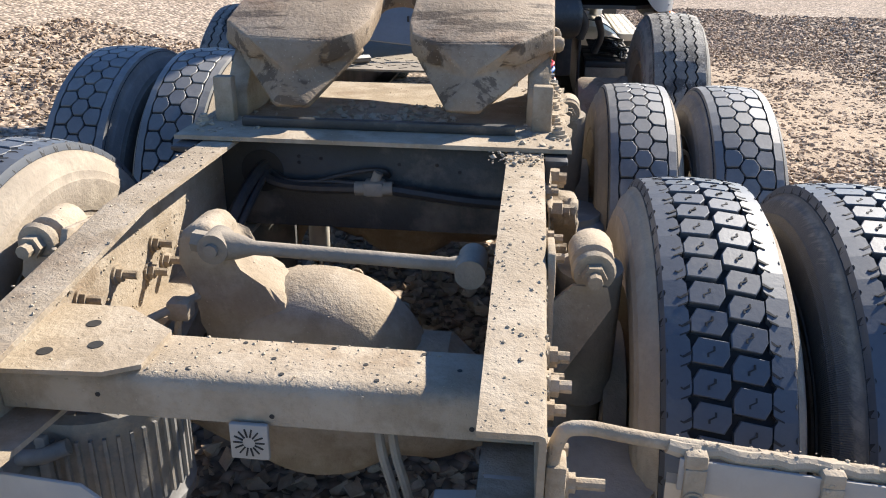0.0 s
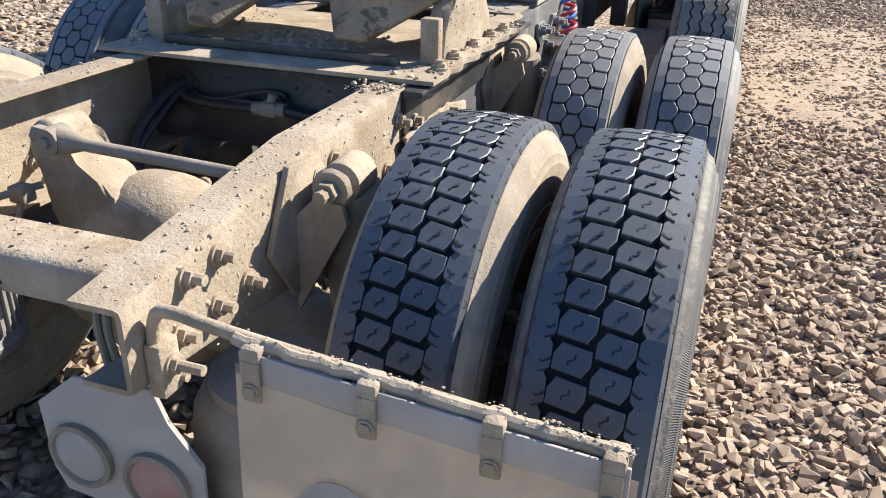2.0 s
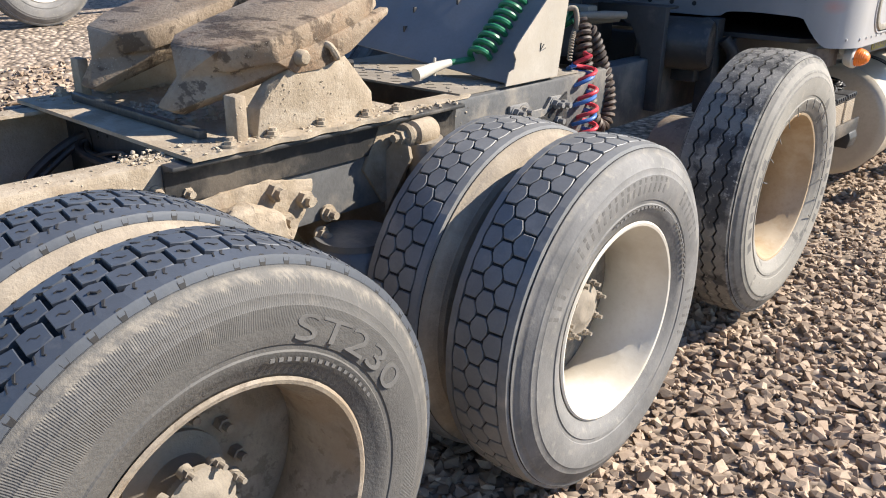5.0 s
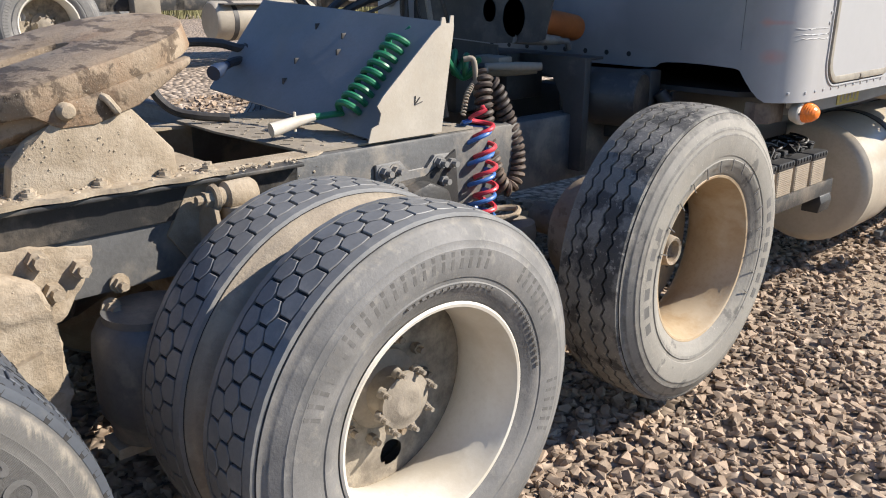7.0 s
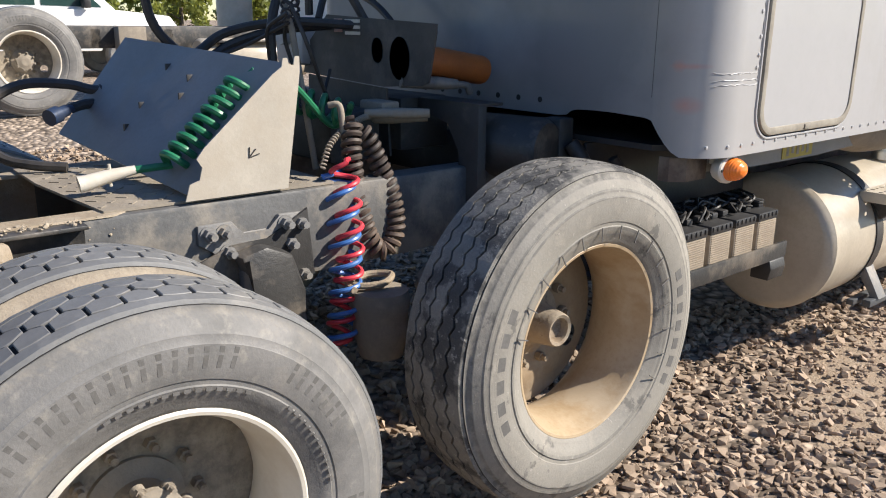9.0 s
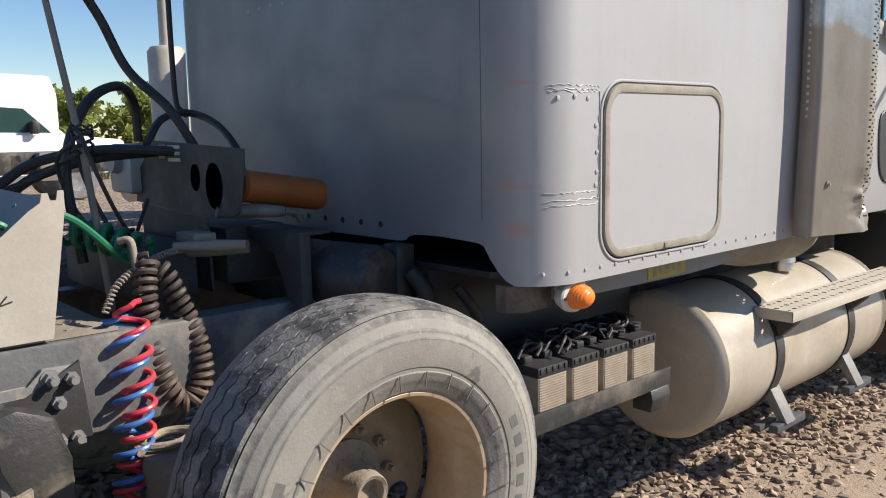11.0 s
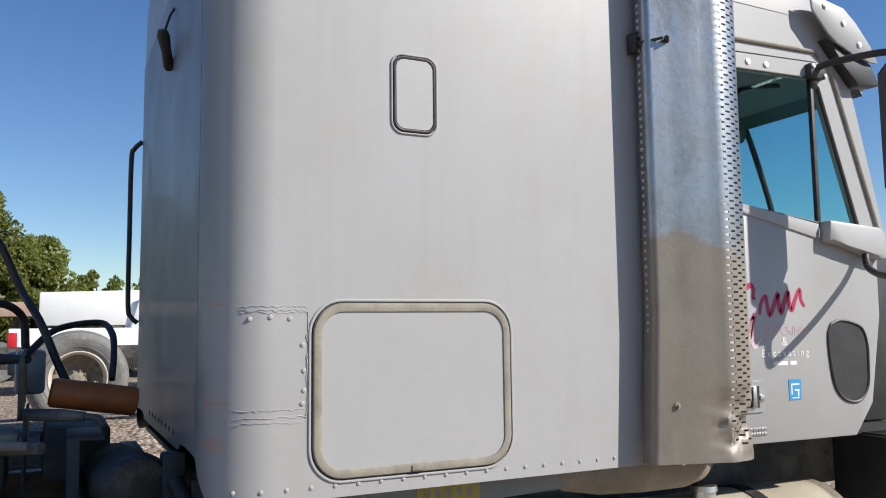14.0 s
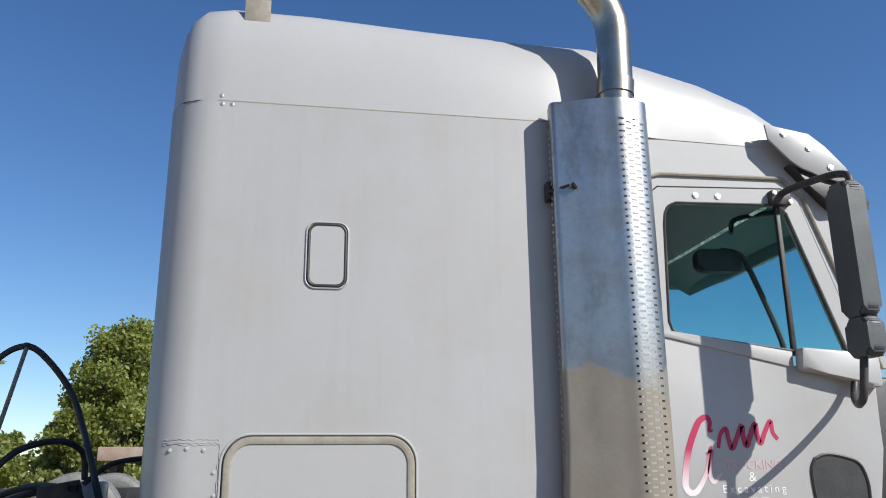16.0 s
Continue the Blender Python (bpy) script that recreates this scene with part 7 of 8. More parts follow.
        # the emblem in script-like strokes: a large loop with a hook and plain curls
        def stroke(pts, w0, w1):
            P = smooth_path([(DX + 0.0012, *p) for p in pts], 6)
            bm = bmesh.new()
            n = len(P)
            prev = None
            for i, p in enumerate(P):
                dd = (P[min(i + 1, n - 1)] - P[max(i - 1, 0)]).normalized()
                s = Vector((0, -dd.z, dd.y)) * (w0 + (w1 - w0) * math.sin(math.pi * i / (n - 1)))
                cur = (bm.verts.new(p + s), bm.verts.new(p - s))
                if prev:
                    bm.faces.new((prev[0], prev[1], cur[1], cur[0]))
                prev = cur
            part("painted_emblem", bm, M_magentafade, d, "magenta fading to white painted emblem")
        stroke([(5.513, 1.678), (5.497, 1.676), (5.503, 1.708), (5.492, 1.73), (5.468, 1.725), (5.442, 1.696), (5.397, 1.597), (5.372, 1.481), (5.375, 1.442), (5.397, 1.426), (5.426, 1.441), (5.469, 1.51), (5.489, 1.589), (5.501, 1.613)], 0.005, 0.014)
        stroke([(5.473, 1.581), (5.499, 1.593), (5.488, 1.542), (5.482, 1.503), (5.489, 1.475), (5.503, 1.471), (5.536, 1.506)], 0.004, 0.010)
        stroke([(5.530, 1.605), (5.545, 1.660), (5.572, 1.684), (5.580, 1.640), (5.592, 1.603), (5.615, 1.640), (5.645, 1.696), (5.648, 1.650), (5.660, 1.614), (5.680, 1.655), (5.708, 1.704), (5.712, 1.660), (5.726, 1.625), (5.748, 1.668), (5.780, 1.716), (5.786, 1.670), (5.806, 1.640)], 0.008, 0.012)
    return d


def fade_material():
    m = material("magenta_to_white", (0.42, 0.02, 0.09), 0.5, 0, (0.34, 0.02, 0.08), 8, 0.3, 0.0)
    t = m.node_tree
    b = t.nodes["Principled BSDF"]
    tc = t.nodes.new("ShaderNodeTexCoord")
    sp = t.nodes.new("ShaderNodeSeparateXYZ")
    t.links.new(tc.outputs["Object"], sp.inputs[0])
    mr = t.nodes.new("ShaderNodeMapRange")
    mr.inputs["From Min"].default_value, mr.inputs["From Max"].default_value = 1.44, 1.60
    t.links.new(sp.outputs["Z"], mr.inputs["Value"])
    mx = t.nodes.new("ShaderNodeMix")
    mx.data_type = "RGBA"
    mx.inputs[6].default_value = (0.72, 0.66, 0.68, 1)
    mx.inputs[7].default_value = (0.40, 0.015, 0.075, 1)
    t.links.new(mr.outputs[0], mx.inputs["Factor"])
    t.links.new(mx.outputs[2], b.inputs["Base Color"])
    return m


M_magentafade = fade_material()
M_pink = material("faded_pink_lettering", (0.58, 0.38, 0.42), 0.5, 0, (0.52, 0.36, 0.40), 8, 0.4, 0.0)
door_r = door(1)
door(-1)
# cab floor, dash, front wall, hood behind the mirrors
bm = bmesh.new()
box(bm, left(1.08), 1.08, 5.29, 6.4, 1.06, 1.10)
box(bm, left(1.06), 1.06, 6.2, 6.5, 1.10, 1.92, 0.03)
part("cab_floor", bm, M_black, truck, "dark cab floor and dashboard")
bm = bmesh.new()
prism(bm, [(6.42, 1.05), (8.1, 1.0), (8.3, 1.3), (8.1, 1.62), (7.2, 1.80), (6.42, 1.90)], "x", left(0.98), 0.98, None, 0.05)
part("hood", bm, M_grey, truck, "grey sloping engine hood")
bm = bmesh.new()
prism(bm, [(6.36, 1.92), (6.40, 1.92), (6.14, 2.82), (6.10, 2.82)], "x", left(1.05), 1.05)
wind = part("windshield", bm, M_glass, truck, "tinted windshield")
wind.visible_shadow = False
bm = bmesh.new()
tube(bm, smooth_path([(0.62, 5.92, 2.62), (0.62, 6.02, 2.60), (0.62, 6.08, 2.5), (0.62, 6.20, 2.17), (0.62, 6.22, 2.0)], 6), 0.015, 8)
prism(bm, round_rect(5.775, 6.015, 2.50, 2.615, 0.03), "x", 0.59, 0.65, None, 0.012)
part("inside_mirror", bm, M_black, truck, "dark bracket and mirror seen inside the cab")
bm = bmesh.new()
tube(bm, smooth_path([(0.6, 6.0, 2.72), (0.6, 6.04, 2.80), (0.58, 6.3, 2.86), (0.57, 6.36, 2.87)], 5), 0.014, 8)
part("inside_handle", bm, M_black, truck)
# sun visor over the windshield
bm = bmesh.new()
rows = []
for u in np.linspace(-1, 1, 25):
    hw = 1.115
    x = CX + hw * math.copysign(abs(u) ** 0.75, u)
    wrap = abs(u) ** 6 * 0.42
    rows.append([bm.verts.new(p) for p in ((x, 6.30 - wrap * 0.95, 3.02 + 0.045 * (1 - abs(u)) + wrap * 0.10), (x + 0.0, 6.52 - wrap * 0.75, 2.90 + wrap * 0.08), (x, 6.62 - wrap * 0.8, 2.76 + wrap * 0.12))])
for a, b in zip(rows, rows[1:]):
    for k in range(2):
        bm.faces.new((a[k], a[k + 1], b[k + 1], b[k]))
bmesh.ops.solidify(bm, geom=bm.faces[:], thickness=0.012)
vis = part("sun_visor", bm, M_grey, truck, "grey moulded sun visor with screws")
bm = bmesh.new()
prism(bm, [(5.89, 3.075), (6.11, 3.04), (6.19, 2.98), (6.28, 2.88), (6.33, 2.80), (6.26, 2.80), (6.16, 2.825), (6.06, 2.86), (6.0, 2.90), (5.90, 3.0)], "x", 1.175, 1.187, None, 0.004)
part("visor_cheek", bm, M_grey, vis, "rounded grey visor end plate")
bm = bmesh.new()
prism(bm, [(6.0, 2.89), (6.30, 2.80), (6.36, 2.70), (6.20, 2.68), (6.10, 2.78)], "x", 1.10, 1.17, None, 0.01)
part("visor_bracket", bm, M_black, vis, "black plastic bracket")
for y, z in ((5.98, 3.03), (6.10, 2.965), (6.20, 2.875)):
    nut(vis, (1.188, y, z), (1, 0, 0), 0.011, 0.007, 0.0, M_alloy)
# mirror
bm = bmesh.new()
prism(bm, [(5.93, 1.93), (5.94, 2.03), (6.27, 2.01), (6.31, 1.99), (6.31, 1.86), (6.26, 1.86), (6.05, 1.915)], "x", DX - 0.01, DX + 0.055, None, 0.015)
part("mirror_base", bm, M_grey, truck, "grey mirror arm base on the door")
bm = bmesh.new()
tube(bm, smooth_path([(1.16, 6.19, 1.90), (1.18, 6.165, 1.85), (1.22, 6.13, 1.81), (1.32, 6.065, 1.775), (1.44, 5.99, 1.765), (1.495, 5.97, 1.80), (1.505, 5.99, 1.96)], 6), 0.016, 10)
lower_arm = part("mirror_arm", bm, M_blackhose, truck, "black tubular lower mirror arm")
bm = bmesh.new()
tube(bm, smooth_path([(1.13, 5.94, 2.735), (1.21, 5.97, 2.75), (1.38, 6.02, 2.745), (1.46, 6.04, 2.73), (1.50, 6.045, 2.70), (1.51, 6.03, 2.62)], 6), 0.016, 10)
mir_arm = part("mirror_arm", bm, M_blackhose, truck, "black tubular upper mirror arm")
bm = bmesh.new()
box(bm, DX - 0.012, DX + 0.03, 5.90, 6.0, 2.69, 2.76, 0.008)
part("mount", bm, M_blackhose, mir_arm)
for y, z in ((5.915, 2.745), (5.99, 2.705)):
    nut(mir_arm, (DX + 0.03, y, z), (1, 0, 0), 0.008, 0.006, 0.0, M_alloy)
bm = bmesh.new()
prism(bm, round_rect(1.435, 1.575, 2.10, 2.665, 0.035), "y", 5.968, 6.048, None, 0.02)
mirr = part("mirror_housing", bm, M_darkgrey, truck, "dark grey wing mirror housing")
bm = bmesh.new()
prism(bm, round_rect(1.437, 1.573, 1.94, 2.096, 0.03), "y", 5.970, 6.046, None, 0.018)
part("lower_housing", bm, M_darkgrey, mirr)

# ---- exhaust stack ----
def stack_guard():
    """An open shell of sheet: real slots round its front edge, pale squares for light through holes in its rear face.
    """
    bm = bmesh.new()
    path = [(1.235, 4.822), (1.290, 4.812)]
    path += [(1.293 + 0.025 * math.sin(a), 4.838 - 0.025 * math.cos(a)) for a in np.linspace(0.3, 1.35, 4)]
    path += [(1.330, 4.885), (1.345, 4.92), (1.358, 4.955), (1.372, 4.99), (1.380, 5.015), (1.389, 5.04), (1.398, 5.06)]
    cols = [5.078, 5.103, 5.109, 5.134, 5.140, 5.165, 5.171, 5.193]
    path += [(1.4055 - (max(0.0, y - 5.10) / 0.12) ** 2 * 0.036, y) for y in cols] + [(1.372, 5.212), (1.352, 5.228), (1.275, 5.232)]
    zs = [1.06 + 0.00725 * k for k in range(275)]
    first = 13
    grid = []
    for z in zs:
        row = []
        for x, y in path:
            d = 0.0
            if z < 1.36 and y > 4.98:
                d = -0.040 * max(0, 1 - abs(z - 1.19) / 0.16) * (0.6 + 0.9 * noise.noise(Vector((y * 11, z * 13, 2))) + 0.5 * noise.noise(Vector((y * 34, z * 30, 7)))) * min(1, (y - 4.98) / 0.1)
            flare = 0.055 * max(0.0, 1.62 - z) * min(1.0, max(0.0, (5.0 - y) / 0.16)) - 0.03 * max(0.0, 1.3 - z) * min(1.0, max(0.0, (y - 5.0) / 0.2)) * 0.5
            row.append(bm.verts.new((x + d, y - flare, z)))
        grid.append(row)
    for j in range(len(zs) - 1):
        for i in range(len(path) - 1):
            c = i - first
            slot = (c in (0, 4) and j % 4 == 0) or (c in (2, 6) and j % 4 == 2)
            if slot and 6 < j < len(zs) - 14:
                continue
            bm.faces.new((grid[j][i], grid[j][i + 1], grid[j + 1][i + 1], grid[j + 1][i]))
    bmesh.ops.recalc_face_normals(bm, faces=bm.faces)
    bmesh.ops.solidify(bm, geom=bm.faces[:], thickness=0.002)
    g = part("stack_guard", bm, M_guard, truck, "dented slotted aluminium exhaust stack guard, brown with dust low down", 30)
    bm = bmesh.new()
    prism(bm, [(1.24, 4.826), (1.30, 4.818), (1.37, 4.99), (1.40, 5.10), (1.36, 5.215), (1.275, 5.225)], "z", 3.042, 3.05)
    part("guard_top", bm, M_guard, g)
    # pale squares paint the light seen through small holes; the sheet is whole
    for k in range(60):
        bm = bmesh.new()
        z = 1.15 + 0.03 * k
        box(bm, 1.260, 1.270, 4.8120, 4.8160, z, z + 0.012)
        part("perforation", bm, M_rimsteel, g)
    bm = bmesh.new()
    rod(bm, (1.330, 4.90, 2.655), (1.352, 4.88, 2.66), 0.010, 8)
    rod(bm, (1.28, 4.80, 2.65), (1.345, 4.87, 2.66), 0.006, 8)
    box(bm, 1.22, 1.27, 4.795, 4.813, 2.62, 2.70, 0.003)
    part("guard_strap", bm, M_blackhose, g)
    nut(g, (1.332, 4.88, 1.27), (1, 0, 0), 0.010, 0.006, 0.006, M_mudsmooth)
    for z in (1.3, 2.65):
        bm = bmesh.new()
        box(bm, SX, 1.275, 4.86, 4.90, z, z + 0.05)
        part("bracket", bm, M_alloy, g)
    bm = bmesh.new()
    tube(bm, [(1.325, 5.07, 1.1), (1.325, 5.07, 2.95)], 0.05, 16)
    part("inner_pipe", bm, M_blacksteel, g)
    return g


def guard_material():
    m = material("galvanised_guard", (0.42, 0.43, 0.44), 0.40, 1.0, (0.27, 0.27, 0.27), 5, 0.75, 0.09, 38)
    t = m.node_tree
    b = t.nodes["Principled BSDF"]
    tc = t.nodes.new("ShaderNodeTexCoord")
    sp = t.nodes.new("ShaderNodeSeparateXYZ")
    t.links.new(tc.outputs["Object"], sp.inputs[0])
    nz = t.nodes.new("ShaderNodeTexNoise")
    nz.inputs["Scale"].default_value = 3.2
    nz.inputs["Detail"].default_value = 7
    t.links.new(tc.outputs["Object"], nz.inputs["Vector"])
    ad = t.nodes.new("ShaderNodeMath")
    ad.operation = "MULTIPLY_ADD"
    t.links.new(nz.outputs["Fac"], ad.inputs[0])
    ad.inputs[1].default_value = 0.9
    t.links.new(sp.outputs["Z"], ad.inputs[2])
    mr = t.nodes.new("ShaderNodeMapRange")
    mr.inputs["From Min"].default_value, mr.inputs["From Max"].default_value = 2.31, 2.37
    mr.inputs["To Min"].default_value, mr.inputs["To Max"].default_value = 0.8, 0.0
    t.links.new(ad.outputs[0], mr.inputs["Value"])
    mx = t.nodes.new("ShaderNodeMix")
    mx.data_type = "RGBA"
    mx.inputs[7].default_value = (0.24, 0.194, 0.142, 1)
    t.links.new(b.inputs["Base Color"].links[0].from_socket, mx.inputs[6])
    t.links.new(mr.outputs[0], mx.inputs["Factor"])
    t.links.new(mx.outputs[2], b.inputs["Base Color"])
    sub = t.nodes.new("ShaderNodeMath")
    sub.operation = "SUBTRACT"
    sub.inputs[0].default_value = 1.0
    t.links.new(mr.outputs[0], sub.inputs[1])
    t.links.new(sub.outputs[0], b.inputs["Metallic"])
    return m


M_guard = guard_material()
patches(M_guard, (0.19, 0.158, 0.122), 5.0, 0.55, 0.66, 0.45, (1, 1, 0.45))
stack_guard()
bm = bmesh.new()
tube(bm, [(1.30, 5.115, 2.95), (1.30, 5.115, 3.10), (1.30, 5.115, 3.101), (1.30, 5.12, 3.17), (1.30, 5.12, 3.171), (1.30, 5.125, 3.40), (1.30, 5.12, 3.46), (1.30, 5.10, 3.52), (1.30, 5.06, 3.59), (1.30, 5.0, 3.66), (1.30, 4.91, 3.74)], [0.076, 0.076, 0.082, 0.082, 0.076, 0.076, 0.076, 0.076, 0.076, 0.076, 0.076], 28)
M_pipe = material("heat_stained_pipe", (0.50, 0.44, 0.36), 0.30, 1.0, (0.30, 0.24, 0.17), 6, 0.7, 0.04)
part("exhaust_pipe", bm, M_pipe, truck, "heat-stained chrome exhaust pipe")
# ---- fuel tank, step, batteries ----
TY0, TY1, TX, TZ, TR = 4.42, 6.1, 0.835, 0.50, 0.322
bm = bmesh.new()
lathe(bm, [(TY0, 0.0001), (TY0, TR - 0.045), (TY0 + 0.008, TR - 0.02), (TY0 + 0.03, TR - 0.004), (TY0 + 0.04, TR + 0.003), (TY0 + 0.05, TR)] + [(TY0 + 0.05 + 0.03 * k, TR) for k in range(1, 56)] + [(TY1 - 0.05, TR), (TY1 - 0.04, TR + 0.003), (TY1 - 0.02, TR - 0.01), (TY1, TR - 0.04), (TY1, 0.0001)], 64, "y", (TX, 0, TZ))
for v in bm.verts:
    d = math.exp(-((v.co.y - 5.25) / 0.18) ** 2) * math.exp(-((v.co.z - 0.50) / 0.14) ** 2)
    if v.co.x > TX:
        v.co.x -= 0.03 * d + 0.012 * math.exp(-((v.co.y - 5.05 - (v.co.z - 0.5) * 0.5) / 0.05) ** 2) * math.exp(-((v.co.z - 0.45) / 0.16) ** 2)
tank = part("fuel_tank", bm, M_tank, truck, "dusty cream cylindrical fuel tank with a dent")


def strap(y, w=0.07):
    bm = bmesh.new()
    rows = []
    for k in range(41):
        a = radians(-125 + 290 * k / 40)
        rows.append([bm.verts.new((TX + (TR + e) * math.cos(a), y + d, TZ + (TR + e) * math.sin(a))) for d, e in ((-w / 2, 0.001), (-w / 2, 0.006), (w / 2, 0.006), (w / 2, 0.001))])
    for a, b in zip(rows, rows[1:]):
        for k in range(4):
            bm.faces.new((a[k], a[(k + 1) % 4], b[(k + 1) % 4], b[k]))
    part("tank_strap", bm, M_blackhose, tank, "black rubber-lined steel tank strap")
    bm = bmesh.new()
    prism(bm, [(TX + 0.235, 0.375), (TX + 0.275, 0.39), (TX + 0.335, 0.285), (TX + 0.375, 0.215), (TX + 0.335, 0.215), (TX + 0.295, 0.275)], "y", y - 0.022, y + 0.06, Matrix.Translation((0, 0.0, 0)), 0.002)
    part("strap_foot", bm, M_cast, tank, "dusty bent steel strap foot")
    for k in range(2):
        bm = bmesh.new()
        box(bm, TX + 0.265 + 0.06 * k, TX + 0.30 + 0.065 * k, y - 0.12 + 0.03 * k, y + 0.20 - 0.02 * k, 0.185, 0.213 + 0.006 * k, 0.003, Matrix.Translation((0, 0, 0)))
        part("step_bar", bm, M_darkgrey, tank, "dark flat step bar")


strap(4.90)
strap(5.66)
bm = bmesh.new()
lathe(bm, [(TZ + TR - 0.01, 0.05), (TZ + TR + 0.03, 0.05), (TZ + TR + 0.032, 0.058), (TZ + TR + 0.055, 0.055), (TZ + TR + 0.06, 0.0001)], 24, "z", (TX + 0.10, 5.36, 0))
part("filler_cap", bm, M_alloy, tank, "metal tank filler cap")
# perforated step with real round holes
def step_plate():
    bm = bmesh.new()
    x0, x1, y0, y1, z = 1.075, 1.245, 4.81, 6.24, 0.731
    nx, ny, q = 3, 30, 8
    cw, ch = (x1 - x0) / nx, (y1 - y0) / ny
    for i in range(nx):
        for j in range(ny):
            cx, cy = x0 + (i + 0.5) * cw, y0 + (j + 0.5) * ch
            r = 0.013 if (i + j) % 2 else 0.008
            inner = [bm.verts.new((cx + r * math.cos(2 * math.pi * (k + 0.5) / q), cy + r * math.sin(2 * math.pi * (k + 0.5) / q), z)) for k in range(q)]
            sq = [(1, 0.4), (0.4, 1), (-0.4, 1), (-1, 0.4), (-1, -0.4), (-0.4, -1), (0.4, -1), (1, -0.4)]
            outer = []
            for k in range(q):
                a = 2 * math.pi * (k + 0.5) / q
                c, s = math.cos(a), math.sin(a)
                m = max(abs(c), abs(s))
                outer.append(bm.verts.new((cx + c / m * cw / 2, cy + s / m * ch / 2, z)))
            corners = [bm.verts.new((cx + a * cw / 2, cy + b * ch / 2, z)) for a, b in ((1, 1), (-1, 1), (-1, -1), (1, -1))]
            for k in range(q):
                k2 = (k + 1) % q
                if k % 2 == 0:
                    bm.faces.new((inner[k], inner[k2], outer[k2], corners[(k // 2) % 4], outer[k]))
                else:
                    bm.faces.new((inner[k], inner[k2], outer[k2], outer[k]))
    bmesh.ops.remove_doubles(bm, verts=bm.verts, dist=0.0004)
    bmesh.ops.solidify(bm, geom=bm.faces[:], thickness=0.003)
    box(bm, x1 - 0.004, x1, y0, y1, z - 0.045, z, 0.001)
    box(bm, x0, x0 + 0.004, y0, y1, z - 0.045, z, 0.001)
    box(bm, x0, x1, y0, y0 + 0.004, z - 0.045, z, 0.001)
    box(bm, x0, x1, y1 - 0.004, y1, z - 0.045, z, 0.001)
    return part("step", bm, M_step, tank, "perforated aluminium step plate")


step_plate()
for y in (4.90, 5.66):
    bm = bmesh.new()
    prism(bm, [(1.09, 0.69), (1.235, 0.69), (1.22, 0.66), (1.16, 0.60), (1.15, 0.64)], "y", y - 0.03, y + 0.03, None, 0.003)
    part("step_bracket", bm, M_blackhose, tank)
# battery tray and four batteries
bm = bmesh.new()
box(bm, 0.60, 1.075, 3.30, 4.14, 0.530, 0.545, 0.003)
box(bm, 1.062, 1.076, 3.27, 4.16, 0.530, 0.60, 0.003)
prism(bm, [(1.0, 0.45), (1.08, 0.45), (1.09, 0.50), (1.08, 0.535), (1.0, 0.535)], "y", 4.02, 4.14, None, 0.004)
part("battery_tray", bm, M_blacksteel, truck, "dusty black steel battery tray")


def battery():
    b = thing("battery", "tan ribbed truck battery with a black lid and cable", "battery", group="batteries in the tray")
    bm = bmesh.new()
    box(bm, -0.30, 0.0, -0.072, 0.072, 0, 0.165, 0.004)
    case = part("case", bm, M_batterycase, b, "dusty tan ribbed case")
    for k in range(18):
        bm = bmesh.new()
        box(bm, 0.0, 0.003, -0.066, 0.066, 0.008 + 0.0088 * k, 0.0125 + 0.0088 * k)
        part("rib", bm, M_batterycase, case)
    bm = bmesh.new()
    box(bm, -0.302, 0.004, -0.075, 0.075, 0.165, 0.20, 0.005)
    for s in (-0.05, 0.05):
        box(bm, -0.10, -0.06, s - 0.02, s + 0.02, 0.20, 0.225, 0.006)
    for k in range(5):
        box(bm, -0.01, 0.008, -0.06 + 0.03 * k - 0.007, -0.06 + 0.03 * k + 0.007, 0.178, 0.196, 0.002)
    part("lid", bm, M_black, b)
    return b


bt = battery()
bt.matrix_basis = pose(1.058, 3.485, 0.546)
for k in range(1, 4):
    copy_thing(bt, pose(1.058, 3.485 + 0.173 * k, 0.546))
rnd = random.Random(11)
for k in range(24):
    y0 = 3.40 + 0.024 * k
    pts = [(0.98 + rnd.uniform(-0.04, 0.05), y0, 0.765), (0.96 + rnd.uniform(-0.06, 0.06), y0 + 0.05, 0.785 + rnd.uniform(0, 0.025)), (0.92 + rnd.uniform(-0.08, 0.08), y0 + 0.13, 0.78 + rnd.uniform(0, 0.025)), (0.94 + rnd.uniform(-0.1, 0.08), y0 + 0.2, 0.77), (0.8, y0 + 0.22, 0.77)]
    coil_thing("battery_cable", smooth_path(pts, 6), 0.0055, M_blackhose, "black battery cable across the battery tops", "cable", 6)
# amber side lamp on its grey base
bm = bmesh.new()
lathe(bm, [(SX - 0.060, 0.040), (SX - 0.034, 0.050), (SX - 0.022, 0.050), (SX - 0.017, 0.046), (SX - 0.017, 0.0001)], 36, "x", (0, 0, 0))
for v in bm.verts:
    v.co = Vector((v.co.x, 3.432 + v.co.y * 1.36, 1.0 + v.co.z * 0.98))
box(bm, SX - 0.09, SX - 0.03, 3.41, 3.495, 1.01, 1.046, 0.006)
lampb = part("marker_lamp", bm, M_rimsteel, truck, "amber side marker lamp on a pale base")
bm = bmesh.new()
dome = [(SX - 0.020 + 0.056 * u, 0.046 * math.sqrt(max(0.0, 1 - u ** 2.2)) + 0.0009 * math.sin(u * 44)) for u in np.linspace(0, 0.985, 26)]
lathe(bm, dome + [(SX + 0.036, 0.0001)], 32, "x", (0, 0, 0))
for v in bm.verts:
    v.co = Vector((v.co.x, 3.438 + v.co.y * 1.12, 1.0 + v.co.z * 0.86))
part("lens", bm, M_orange, lampb, "amber plastic lens")
